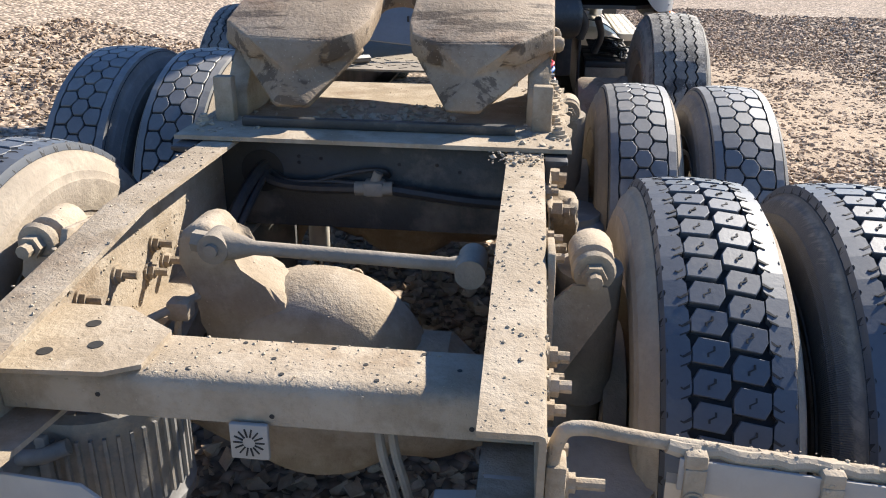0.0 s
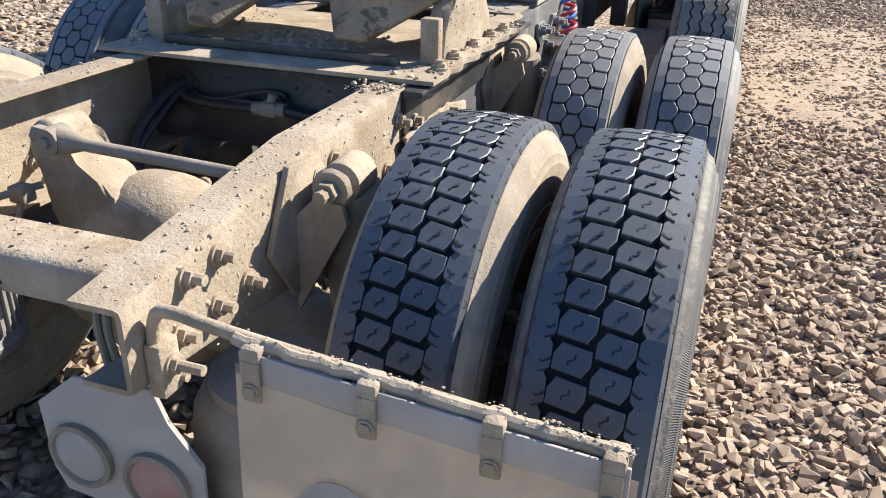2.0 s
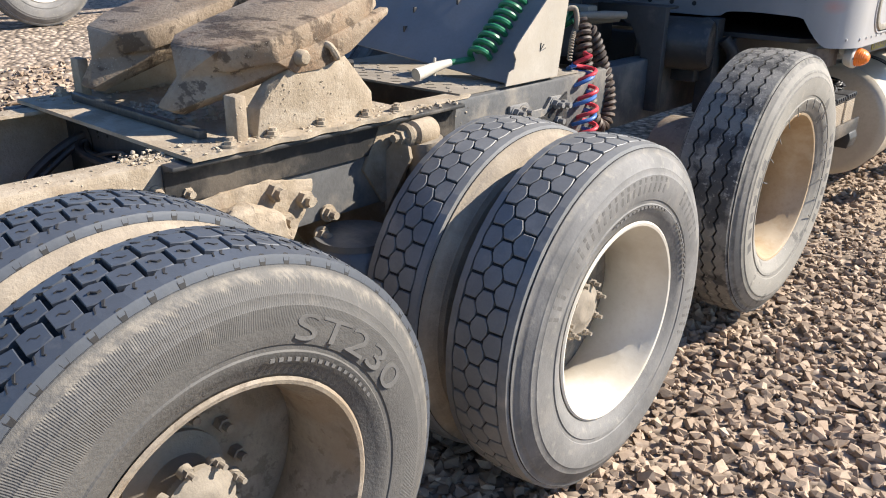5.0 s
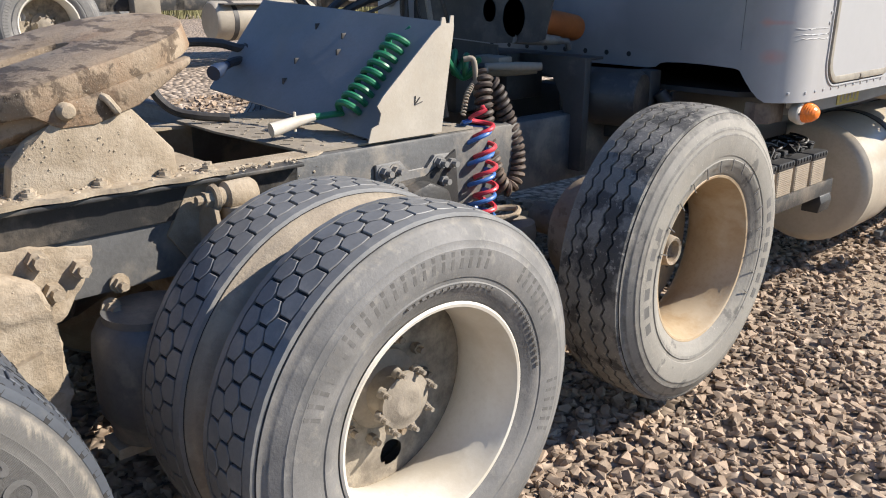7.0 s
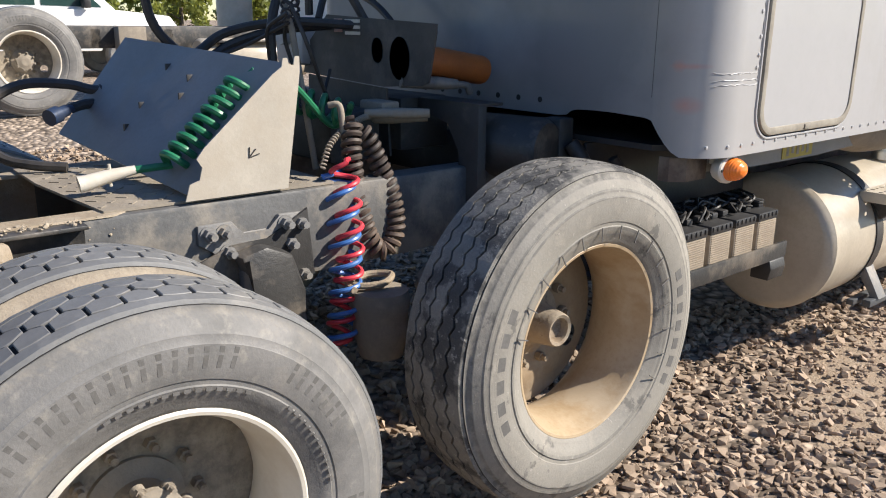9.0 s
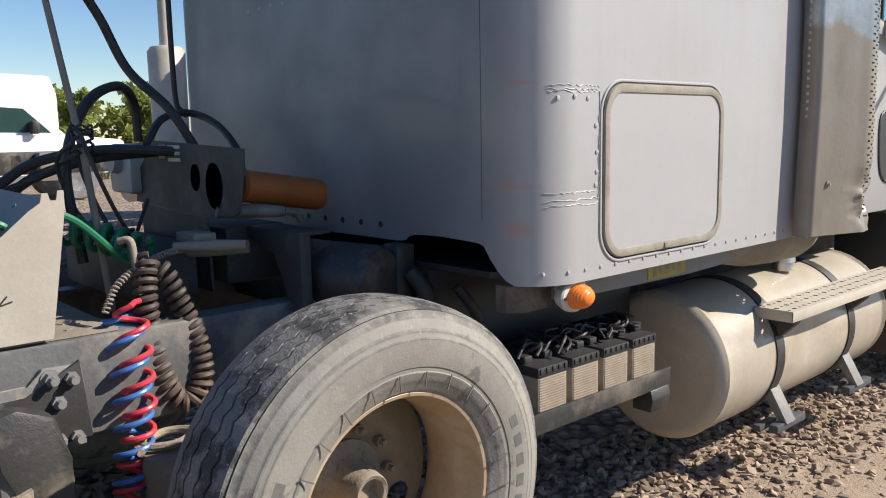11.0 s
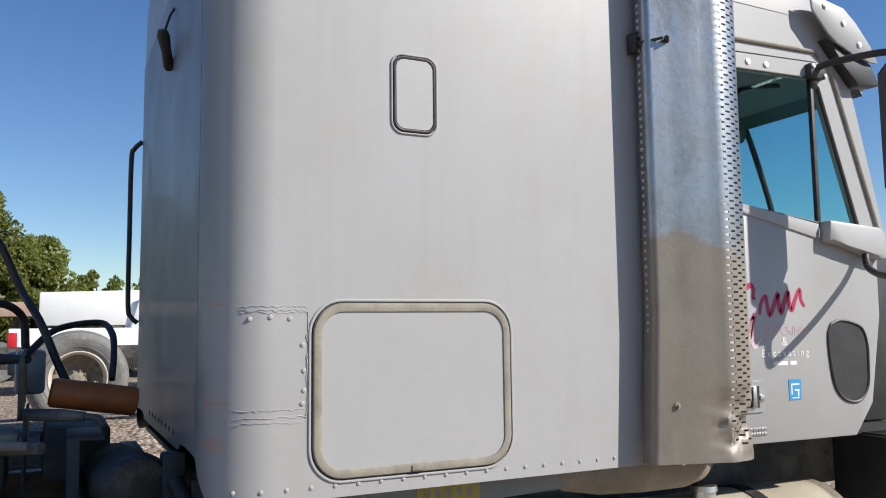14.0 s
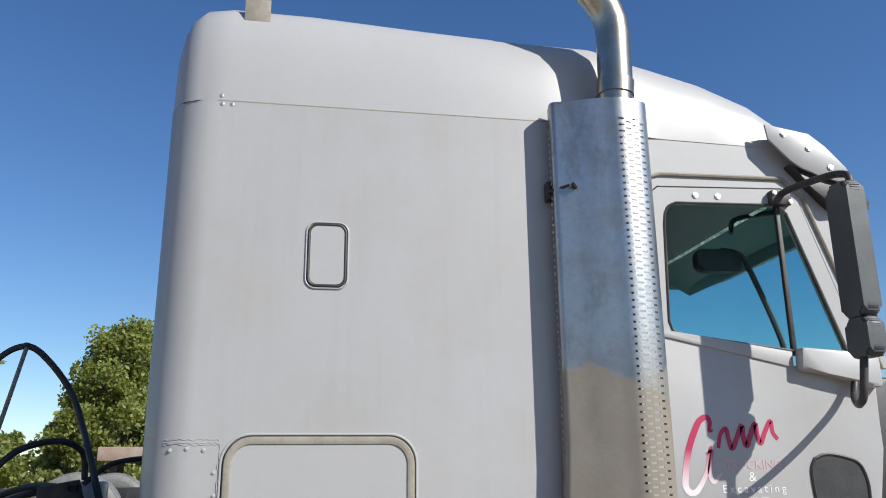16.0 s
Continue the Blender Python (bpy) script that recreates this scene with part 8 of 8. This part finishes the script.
for y in (3.377, 3.489):
    nut(lampb, (SX - 0.018, y, 1.0), (1, 0, 0), 0.004, 0.003, 0.0, M_blackhose)
# added dark sheet that blacks out the gap behind the batteries
bm = bmesh.new()
box(bm, 0.70, 0.715, 3.25, 4.40, 0.50, 1.05, 0.003)
box(bm, 0.715, 0.78, 3.25, 4.40, 0.53, 0.545, 0.003)
part("battery_tray_back", bm, M_black, truck, "black sheet added to darken the gap behind the batteries")
# fender splash panel and steer wheel at the front
bm = bmesh.new()
prism(bm, [(0.75, 0.20), (1.20, 0.20), (1.20, 0.95), (1.15, 1.02), (0.75, 1.02)], "y", 6.40, 6.42, None, 0.004)
box(bm, 0.9, 1.20, 6.42, 7.9, 1.0, 1.03, 0.01)
part("splash_panel", bm, M_black, truck, "black plastic splash panel behind the front wheel")
copy_thing(w_push, pose(1.06, 7.05, HUB_Z + 0.01, 20))
copy_thing(w_push, pose(left(1.06), 7.05, HUB_Z + 0.01, 20, 0, 180))

# ---- mud clods on the chassis ----
M_clod = material("mud_crumb", (0.395, 0.332, 0.253), 0.95, 0, (0.332, 0.273, 0.201), 30, 0.5, 0.2, 120, spec=0.1)

def clods(name, zones, seed, mat, label):
    rng = np.random.default_rng(seed)
    bm = bmesh.new()
    for x0, x1, y0, y1, z, n, lo, hi in zones:
        for _ in range(n):
            x, y, r = rng.uniform(x0, x1), rng.uniform(y0, y1), lo + (hi - lo) * rng.random() ** 3
            zz = z(y) if callable(z) else z
            g = bmesh.ops.create_icosphere(bm, subdivisions=1, radius=r, matrix=Matrix.Translation((x, y, zz + r * 0.2)) @ Matrix.Rotation(rng.uniform(0, 6), 4, "Z") @ Matrix.Diagonal((1, rng.uniform(0.6, 1.3), rng.uniform(0.4, 0.8), 1)))
            for v in g["verts"]:
                v.co += Vector(rng.uniform(-0.3, 0.3, 3)) * r
    return tagged(link(name, bm, mat, None, "", 0), label, "mud", kind="stuff")


clods("mud_clods", [(CX + RAIL_I, XR, -0.57, 0.5, rail_top, 260, 0.0010, 0.0045), (XL, CX - RAIL_I, -0.57, 0.5, rail_top, 200, 0.0010, 0.0045), (XL + 0.02, XR - 0.15, -0.40, -0.27, 0.840, 300, 0.001, 0.0035),
                    (CX + 0.30, XR, 0.38, 0.50, 0.975, 90, 0.002, 0.009), (CX + 0.36, XR + 0.06, 0.50, 1.25, 0.987, 240, 0.002, 0.010), (CX - 0.48, CX - 0.30, 0.5, 1.2, 0.987, 120, 0.003, 0.012), (CX - 0.2, CX + 0.2, 0.62, 0.95, 0.988, 260, 0.004, 0.016),
                    (XR - 0.01, XR + 0.05, 1.2, 1.52, 0.972, 50, 0.003, 0.012), (0.66, 1.18, -0.555, -0.52, lambda y: 0.842, 0, 0.003, 0.01)], 7, M_clod, "crumbs and clods of dried mud on the chassis")
bm = bmesh.new()
rng = np.random.default_rng(12)
line = [(x, -0.535 + rng.uniform(-0.003, 0.003), 0.870 - 0.085 * (x - 0.66) + rng.uniform(-0.0015, 0.002)) for x in np.arange(0.64, 1.19, 0.017)]
tube(bm, line, [float(0.0105 + 0.0014 * rng.random() ** 2) for _ in line], 10)
for _ in range(160):
    x = rng.uniform(0.64, 1.19)
    r = 0.0008 + 0.0022 * rng.random() ** 2
    bmesh.ops.create_icosphere(bm, subdivisions=1, radius=r, matrix=Matrix.Translation((x, -0.535 + rng.uniform(-0.012, 0.012), 0.877 - 0.077 * (x - 0.66) + rng.uniform(0, 0.005))) @ Matrix.Diagonal((1.3, 1, 0.7, 1)))
tagged(link("mud_crumbs", bm, M_clod, None, "", 0), "crumbs of dried mud along the flap hanger", "mud", kind="stuff")

bm = bmesh.new()
rng = np.random.default_rng(21)
for x, y0, y1, z0, z1, n, hi in ((XR, -0.5, 0.55, 0.72, 0.94, 420, 0.005), (XR + 0.002, 0.55, 1.6, 0.86, 0.96, 120, 0.005), (CX + 0.447, 0.74, 1.02, 1.0, 1.12, 60, 0.003), (XL + 0.014, -0.3, 0.4, 0.72, 0.92, 160, 0.004)):
    for _ in range(n):
        r = 0.001 + (hi - 0.001) * rng.random() ** 3
        g = bmesh.ops.create_icosphere(bm, subdivisions=1, radius=r, matrix=Matrix.Translation((x, rng.uniform(y0, y1), rng.uniform(z0, z1))) @ Matrix.Diagonal((0.7, rng.uniform(0.7, 1.4), rng.uniform(0.7, 1.2), 1)))
        for v in g["verts"]:
            v.co += Vector(rng.uniform(-0.3, 0.3, 3)) * r
tagged(link("mud_spatter", bm, M_clod, None, "", 0), "spatters of dried mud on the frame rails", "mud", kind="stuff")


def crust(name, obs, per_m2, lo, hi, seed, keep, label):
    """Small flattened lumps of dried mud scattered over the faces of the parts given."""
    rng = np.random.default_rng(seed)
    tb = bmesh.new()
    bmesh.ops.create_icosphere(tb, subdivisions=1, radius=1.0)
    tv = np.array([v.co[:] for v in tb.verts])
    tf = np.array([[v.index for v in f.verts] for f in tb.faces])
    tb.free()
    P, N = [], []
    for ob in obs:
        me = ob.data
        me.calc_loop_triangles()
        for tri in me.loop_triangles:
            n = np.array(tri.normal)
            if not keep(n):
                continue
            count = rng.poisson(tri.area * per_m2)
            if count:
                a, b, c = (np.array(me.vertices[k].co) for k in tri.vertices)
                u, v = rng.random((2, count))
                flip = u + v > 1
                u, v = np.where(flip, 1 - u, u), np.where(flip, 1 - v, v)
                P.append(a + u[:, None] * (b - a) + v[:, None] * (c - a))
                N.append(np.repeat(n[None], count, 0))
    P, N = np.concatenate(P), np.concatenate(N)
    k = len(P)
    r = lo + (hi - lo) * rng.random(k) ** 3.2
    shape = tv[None] * rng.uniform(0.55, 1.35, (k, 1, 3)) * (1 + rng.uniform(-0.3, 0.3, (k, len(tv), 1)))
    along = (shape * N[:, None]).sum(-1, keepdims=True)
    shape = (shape - 0.5 * along * N[:, None]) * r[:, None, None]
    V = (P[:, None] + shape).reshape(-1, 3)
    F = (tf[None] + (np.arange(k) * len(tv))[:, None, None]).reshape(-1, 3)
    me = bpy.data.meshes.new(name)
    me.vertices.add(len(V)), me.loops.add(F.size), me.polygons.add(len(F))
    me.vertices.foreach_set("co", V.ravel())
    me.loops.foreach_set("vertex_index", F.ravel())
    me.polygons.foreach_set("loop_start", np.arange(len(F)) * 3)
    me.update(calc_edges=True)
    me.materials.append(M_clod)
    return tagged(new(name, me), label, "mud", kind="stuff")


muddy = [o for o in truck.children_recursive if o.type == "MESH" and o.data.materials[0] == M_mud and not o.name.startswith(("bolt", "wheel"))]
crust("mud_crust", muddy, 1300, 0.0007, 0.0030, 31, lambda n: n[2] > -0.3, "fine crust of dried mud over the chassis parts")
coupling = [o for o in truck.children_recursive if o.type == "MESH" and o.name.startswith("fifth_wheel")]
crust("coupling_crust", coupling, 5200, 0.0006, 0.0019, 32, lambda n: n[2] < 0.75, "granular mud crust on the sides of the fifth wheel")

# ---- vehicles behind ----
M_fadedorange = material("faded_rusty_bed", (0.316, 0.198, 0.134), 0.7, 0, (0.395, 0.348, 0.3), 3, 0.7, 0.1)
GZ = 0.545
def parked_truck():
    """A second tractor chassis beside the first, seen through the gap behind the cab."""
    t = thing("parked_truck", "dusty semi truck chassis parked behind with a white fuel tank", "truck")
    X = -6.3
    for x in (X - 0.35, X - 1.2):
        bm = bmesh.new()
        prism(bm, [(x, GZ + 0.62), (x + 0.09, GZ + 0.62), (x + 0.09, GZ + 0.85), (x, GZ + 0.85)], "y", -0.6, 9.0, None, 0.006)
        part("frame_rail", bm, M_blacksteel, t)
    for y in (3.8, 4.6, 6.6):
        bm = bmesh.new()
        box(bm, X - 1.2, X - 0.26, y, y + 0.12, GZ + 0.62, GZ + 0.83, 0.01)
        part("crossmember", bm, M_blacksteel, t)
    bm = bmesh.new()
    box(bm, X - 0.25, X - 0.1, 4.05, 4.35, GZ + 0.55, GZ + 0.85, 0.01)
    part("bracket", bm, M_mudsmooth, t)
    bm = bmesh.new()
    lathe(bm, [(4.90, 0.0001), (4.90, 0.20), (4.93, 0.225), (6.25, 0.225), (6.29, 0.20), (6.29, 0.0001)], 32, "y", (X - 0.05, 0, GZ + 0.50))
    tk = part("fuel_tank", bm, M_tank, t, "dusty white cylindrical fuel tank")
    bm = bmesh.new()
    box(bm, X + 0.06, X + 0.20, 4.96, 6.0, GZ + 0.68, GZ + 0.70, 0.004)
    part("step", bm, M_blacksteel, tk)
    for y in (5.25, 6.15):
        bm = bmesh.new()
        lathe(bm, [(y - 0.15, 0.229), (y - 0.09, 0.229)], 32, "y", (X - 0.05, 0, GZ + 0.50))
        part("tank_strap", bm, M_blackhose, tk)
    bm = bmesh.new()
    lathe(bm, [(1.25, 0.14), (1.30, 0.235), (2.66, 0.245), (2.72, 0.20), (2.74, 0.08), (3.9, 0.075)], 32, "z", (X - 1.6, 6.15, 0))
    part("muffler", bm, M_dustalu, t, "tall silver muffler with its exhaust pipe")
    bm = bmesh.new()
    prism(bm, [(6.9, GZ + 0.7), (9.6, GZ + 0.7), (9.6, GZ + 1.5), (9.0, GZ + 1.6), (8.8, GZ + 2.6), (6.9, GZ + 2.7)], "x", X - 2.0, X + 0.1, None, 0.06)
    part("cab", bm, M_white, t, "white cab")
    for y in (1.22, 3.08):
        for x, rot in ((X, 0), (X - 1.9, 180)):
            o = copy_thing(w_mid, pose(x, y, GZ + 0.51, 20 * y, 0, rot))
            o.parent = t
    return t


parked_truck()


def pickup():
    p = thing("pickup_truck", "white crew-cab pickup truck parked on the gravel", "car")
    X, z0 = -14.0, 0.38
    bm = bmesh.new()
    prism(bm, [(2.05, z0 + 0.55), (2.75, z0 + 0.50), (2.85, z0 + 0.85), (3.25, z0 + 0.98), (3.65, z0 + 0.85), (3.75, z0 + 0.50), (6.35, z0 + 0.48), (6.45, z0 + 0.85), (6.85, z0 + 0.98), (7.25, z0 + 0.85), (7.35, z0 + 0.48), (7.85, z0 + 0.55), (7.9, z0 + 0.95), (7.75, z0 + 1.15), (6.75, z0 + 1.25), (4.3, z0 + 1.27), (2.05, z0 + 1.27)], "x", X - 1.9, X, None, 0.03)
    body = part("body", bm, M_white, p, "white painted body")
    bm = bmesh.new()
    prism(bm, [(4.25, z0 + 1.26), (6.75, z0 + 1.24), (6.1, z0 + 1.82), (5.8, z0 + 1.90), (4.6, z0 + 1.90), (4.4, z0 + 1.84)], "x", X - 1.75, X - 0.12, None, 0.05)
    part("cab_roof", bm, M_white, p)
    for a in ([(4.45, 1.32), (5.25, 1.32), (5.25, 1.80), (4.55, 1.80)], [(5.35, 1.32), (6.45, 1.30), (5.98, 1.76), (5.35, 1.80)]):
        bm = bmesh.new()
        prism(bm, [(y, z0 + z) for y, z in a], "x", X - 0.125, X - 0.108)
        part("side_window", bm, M_carglass, p, "dark green tinted window")
    bm = bmesh.new()
    box(bm, X - 0.1, X + 0.16, 6.05, 6.18, z0 + 1.28, z0 + 1.52, 0.03)
    part("wing_mirror", bm, M_black, p)
    bm = bmesh.new()
    box(bm, X - 0.2, X + 0.004, 2.04, 2.22, z0 + 0.85, z0 + 1.2, 0.02)
    part("tail_lamp", bm, M_redlamp, p, "red tail lamp")
    for y in (3.25, 6.85):
        for x in (X - 0.12, X - 1.78):
            bm = bmesh.new()
            lathe(bm, [(x - 0.12, 0.22), (x - 0.12, 0.36), (x - 0.09, 0.39), (x + 0.09, 0.39), (x + 0.12, 0.36), (x + 0.12, 0.22), (x + 0.09, 0.20), (x + 0.05, 0.0001)], 28, "x", (0, y, z0 + 0.37))
            part("wheel", bm, M_rubberworn, p)
    return p


M_carglass = material("dark_car_glass", (0.024, 0.059, 0.051), 0.12, 0, (0.016, 0.04, 0.036), 2, 0.5, 0.0, coat=0.5)
M_redlamp = material("red_tail_lamp", (0.55, 0.02, 0.03), 0.3, 0, (0.4, 0.02, 0.02), 6, 0.4, 0.0)
pickup()


def service_truck():
    p = thing("service_truck", "white service truck with a tall boxy cab behind the pickup", "truck")
    X, z0 = -19.0, 0.38
    bm = bmesh.new()
    prism(bm, [(2.5, z0 + 1.35), (5.6, z0 + 1.35), (5.6, z0 + 2.3), (2.5, z0 + 2.2)], "x", X - 2.2, X, None, 0.04)
    part("box_body", bm, M_white, p, "white service body")
    bm = bmesh.new()
    prism(bm, [(5.5, z0 + 0.6), (8.1, z0 + 0.6), (8.1, z0 + 2.3), (7.95, z0 + 2.75), (5.6, z0 + 2.82)], "x", X - 2.3, X, None, 0.08)
    part("cab", bm, M_white, p, "white cab")
    bm = bmesh.new()
    box(bm, X - 2.0, X - 0.1, 2.5, 5.6, z0 + 0.7, z0 + 1.33, 0.02)
    part("chassis", bm, M_blacksteel, p)
    for y in (3.4, 7.0):
        for x in (X - 0.15, X - 2.05):
            bm = bmesh.new()
            lathe(bm, [(x - 0.13, 0.25), (x - 0.13, 0.46), (x - 0.10, 0.5), (x + 0.10, 0.5), (x + 0.13, 0.46), (x + 0.13, 0.25), (x + 0.08, 0.0001)], 28, "x", (0, y, z0 + 0.47))
            part("wheel", bm, M_rubberworn, p)


service_truck()
b = thing("flatbed_trailer", "rusty orange flatbed trailer", "trailer")
bm = bmesh.new()
box(bm, -21.4, -19.0, -1.5, 2.35, 1.97, 2.33, 0.02)
part("bed", bm, M_fadedorange, b, "rusty orange steel bed")
for x in (-21.0, -19.3):
    for y in (-0.8, 0.3, 1.6):
        bm = bmesh.new()
        lathe(bm, [(x - 0.12, 0.2), (x - 0.12, 0.5), (x + 0.12, 0.5), (x + 0.12, 0.2), (x + 0.08, 0.0001)], 24, "x", (0, y, 0.86))
        part("wheel", bm, M_rubberworn, b)
for y in (-1.2, 2.0):
    bm = bmesh.new()
    box(bm, -20.6, -19.7, y - 0.1, y + 0.1, 0.35, 1.98, 0.02)
    part("leg", bm, M_blacksteel, b)


# ---- trees, bushes, dry grass ----
def leaf_mesh(name, clumps, leaf, per, seed, mat):
    """Many small leaves round clump centres: (x, y, z, radius)."""
    rng = np.random.default_rng(seed)
    C = np.repeat(np.array([c[:3] for c in clumps]), per, 0)
    Rr = np.repeat(np.array([c[3] for c in clumps]), per)
    n = len(C)
    d = rng.normal(size=(n, 3))
    d /= np.linalg.norm(d, axis=1)[:, None]
    P = C + d * (Rr * rng.random(n) ** 0.45)[:, None]
    a = rng.normal(size=(n, 3))
    a /= np.linalg.norm(a, axis=1)[:, None]
    b2 = np.cross(a, rng.normal(size=(n, 3)))
    b2 /= np.linalg.norm(b2, axis=1)[:, None]
    s = leaf * rng.uniform(0.6, 1.3, n)[:, None]
    V = np.stack([P - a * s, P + b2 * s * 0.55, P + a * s, P - b2 * s * 0.55], 1).reshape(-1, 3)
    F = np.arange(4 * n).reshape(-1, 4)
    me = bpy.data.meshes.new(name)
    me.vertices.add(len(V)), me.loops.add(F.size), me.polygons.add(n)
    me.vertices.foreach_set("co", V.ravel())
    me.loops.foreach_set("vertex_index", F.ravel())
    me.polygons.foreach_set("loop_start", np.arange(n) * 4)
    me.update(calc_edges=True)
    me.materials.append(mat)
    return me


def tree(x, y, height, radius, seed, label="leafy green cottonwood tree at the yard's edge", leaf=0.11, count=70, per=110, full=False):
    rnd = random.Random(seed)
    z0 = 0.33
    t = thing("tree", label, "tree", (x, y, z0))
    bm = bmesh.new()
    lean = rnd.uniform(-0.3, 0.3)
    tube(bm, [(0, 0, -0.2), (lean * 0.3, 0, height * 0.3), (lean * 0.6, 0.1, height * 0.6), (lean, 0, height * 0.92)], [0.05 * radius + 0.07, 0.04 * radius + 0.06, 0.03 * radius + 0.03, 0.02], 8)
    clumps = []
    for k in range(count):
        h = rnd.uniform(0.12, 1.0)
        spread = radius * (1.05 - 0.75 * max(0, h - 0.35)) * math.sqrt(rnd.random())
        if full:
            spread = radius * math.sqrt(max(0.06, 1 - ((h - 0.42) / 0.60) ** 2)) * rnd.random() ** 0.4
        a = rnd.uniform(0, 2 * math.pi)
        c = Vector((lean * h + spread * math.cos(a), spread * math.sin(a), height * h + rnd.uniform(-0.2, 0.2)))
        clumps.append((*c, radius * rnd.uniform(0.14, 0.34)))
        if k % 4 == 0:
            b0 = Vector((lean * h * 0.6, 0, height * h * 0.7))
            tube(bm, [b0, b0.lerp(c, 0.5) + Vector((0, 0, 0.15)), c], [0.05, 0.03, 0.012], 6)
    part("trunk", bm, M_bark, t)
    me = leaf_mesh("crown", clumps, leaf, per, seed, M_leaf)
    o = new("crown", me)
    o.parent = t
    return t


for args in ((-25, -2.1, 6.15, 1.9, 1), (-25.4, 0.55, 5.55, 1.55, 2), (-26, 2.3, 4.2, 1.35, 3), (-27, -0.6, 4.4, 1.6, 8)):
    tree(*args, leaf=0.085, count=150, per=170, full=True)
for args in ((-24, -8.6, 9.0, 2.3, 4), (-24, -3.6, 3.0, 1.0, 5), (-31, -5.0, 2.6, 1.6, 6)):
    tree(*args)
for k in range(22):
    rnd = random.Random(50 + k)
    tree(-52 - rnd.uniform(0, 12), 6 + 2.6 * k + rnd.uniform(-1, 1), rnd.uniform(4.0, 6.0), rnd.uniform(1.9, 2.8), 60 + k, "distant green tree in the tree line", 0.22, 34, 60)
for k in range(20):
    rnd = random.Random(150 + k)
    tree(-70 - rnd.uniform(0, 20), -62 + 3.4 * k, rnd.uniform(3.0, 5.0), rnd.uniform(2.2, 3.4), 160 + k, "distant green tree in the tree line", 0.26, 30, 50)
for k, (x, y, h, r) in enumerate(((-40, -15, 3.4, 2.4), (-41, -11.5, 3.0, 2.4), (-42, -8.2, 3.2, 2.4), (-38, -5.2, 5.2, 2.0), (-45, -18, 3.6, 2.6))):
    tree(x, y, h, r, 240 + k, "leafy green bush in the tree line", 0.16, 44, 80)
# dry grass beyond the yard
rng = np.random.default_rng(21)
n = 26000
px, py = -22.0 - 26 * rng.random(n) ** 1.5, rng.uniform(-26, 26, n)
hgt = rng.uniform(0.25, 0.75, n)
dx, dy = rng.normal(0, 0.12, n), rng.normal(0, 0.12, n)
ang = rng.uniform(0, math.pi, n)
w = 0.02
V = np.stack([np.stack([px - w * np.cos(ang), py - w * np.sin(ang), np.full(n, 0.33)], -1), np.stack([px + w * np.cos(ang), py + w * np.sin(ang), np.full(n, 0.33)], -1), np.stack([px + dx, py + dy, 0.33 + hgt], -1)], 1).reshape(-1, 3)
me = bpy.data.meshes.new("dry_grass")
me.vertices.add(3 * n), me.loops.add(3 * n), me.polygons.add(n)
me.vertices.foreach_set("co", V.ravel())
me.loops.foreach_set("vertex_index", np.arange(3 * n))
me.polygons.foreach_set("loop_start", np.arange(n) * 3)
me.update(calc_edges=True)
me.materials.append(M_grass)
tagged(new("dry_grass", me), "tall dry yellow-green grass beyond the yard", "grass", kind="stuff")
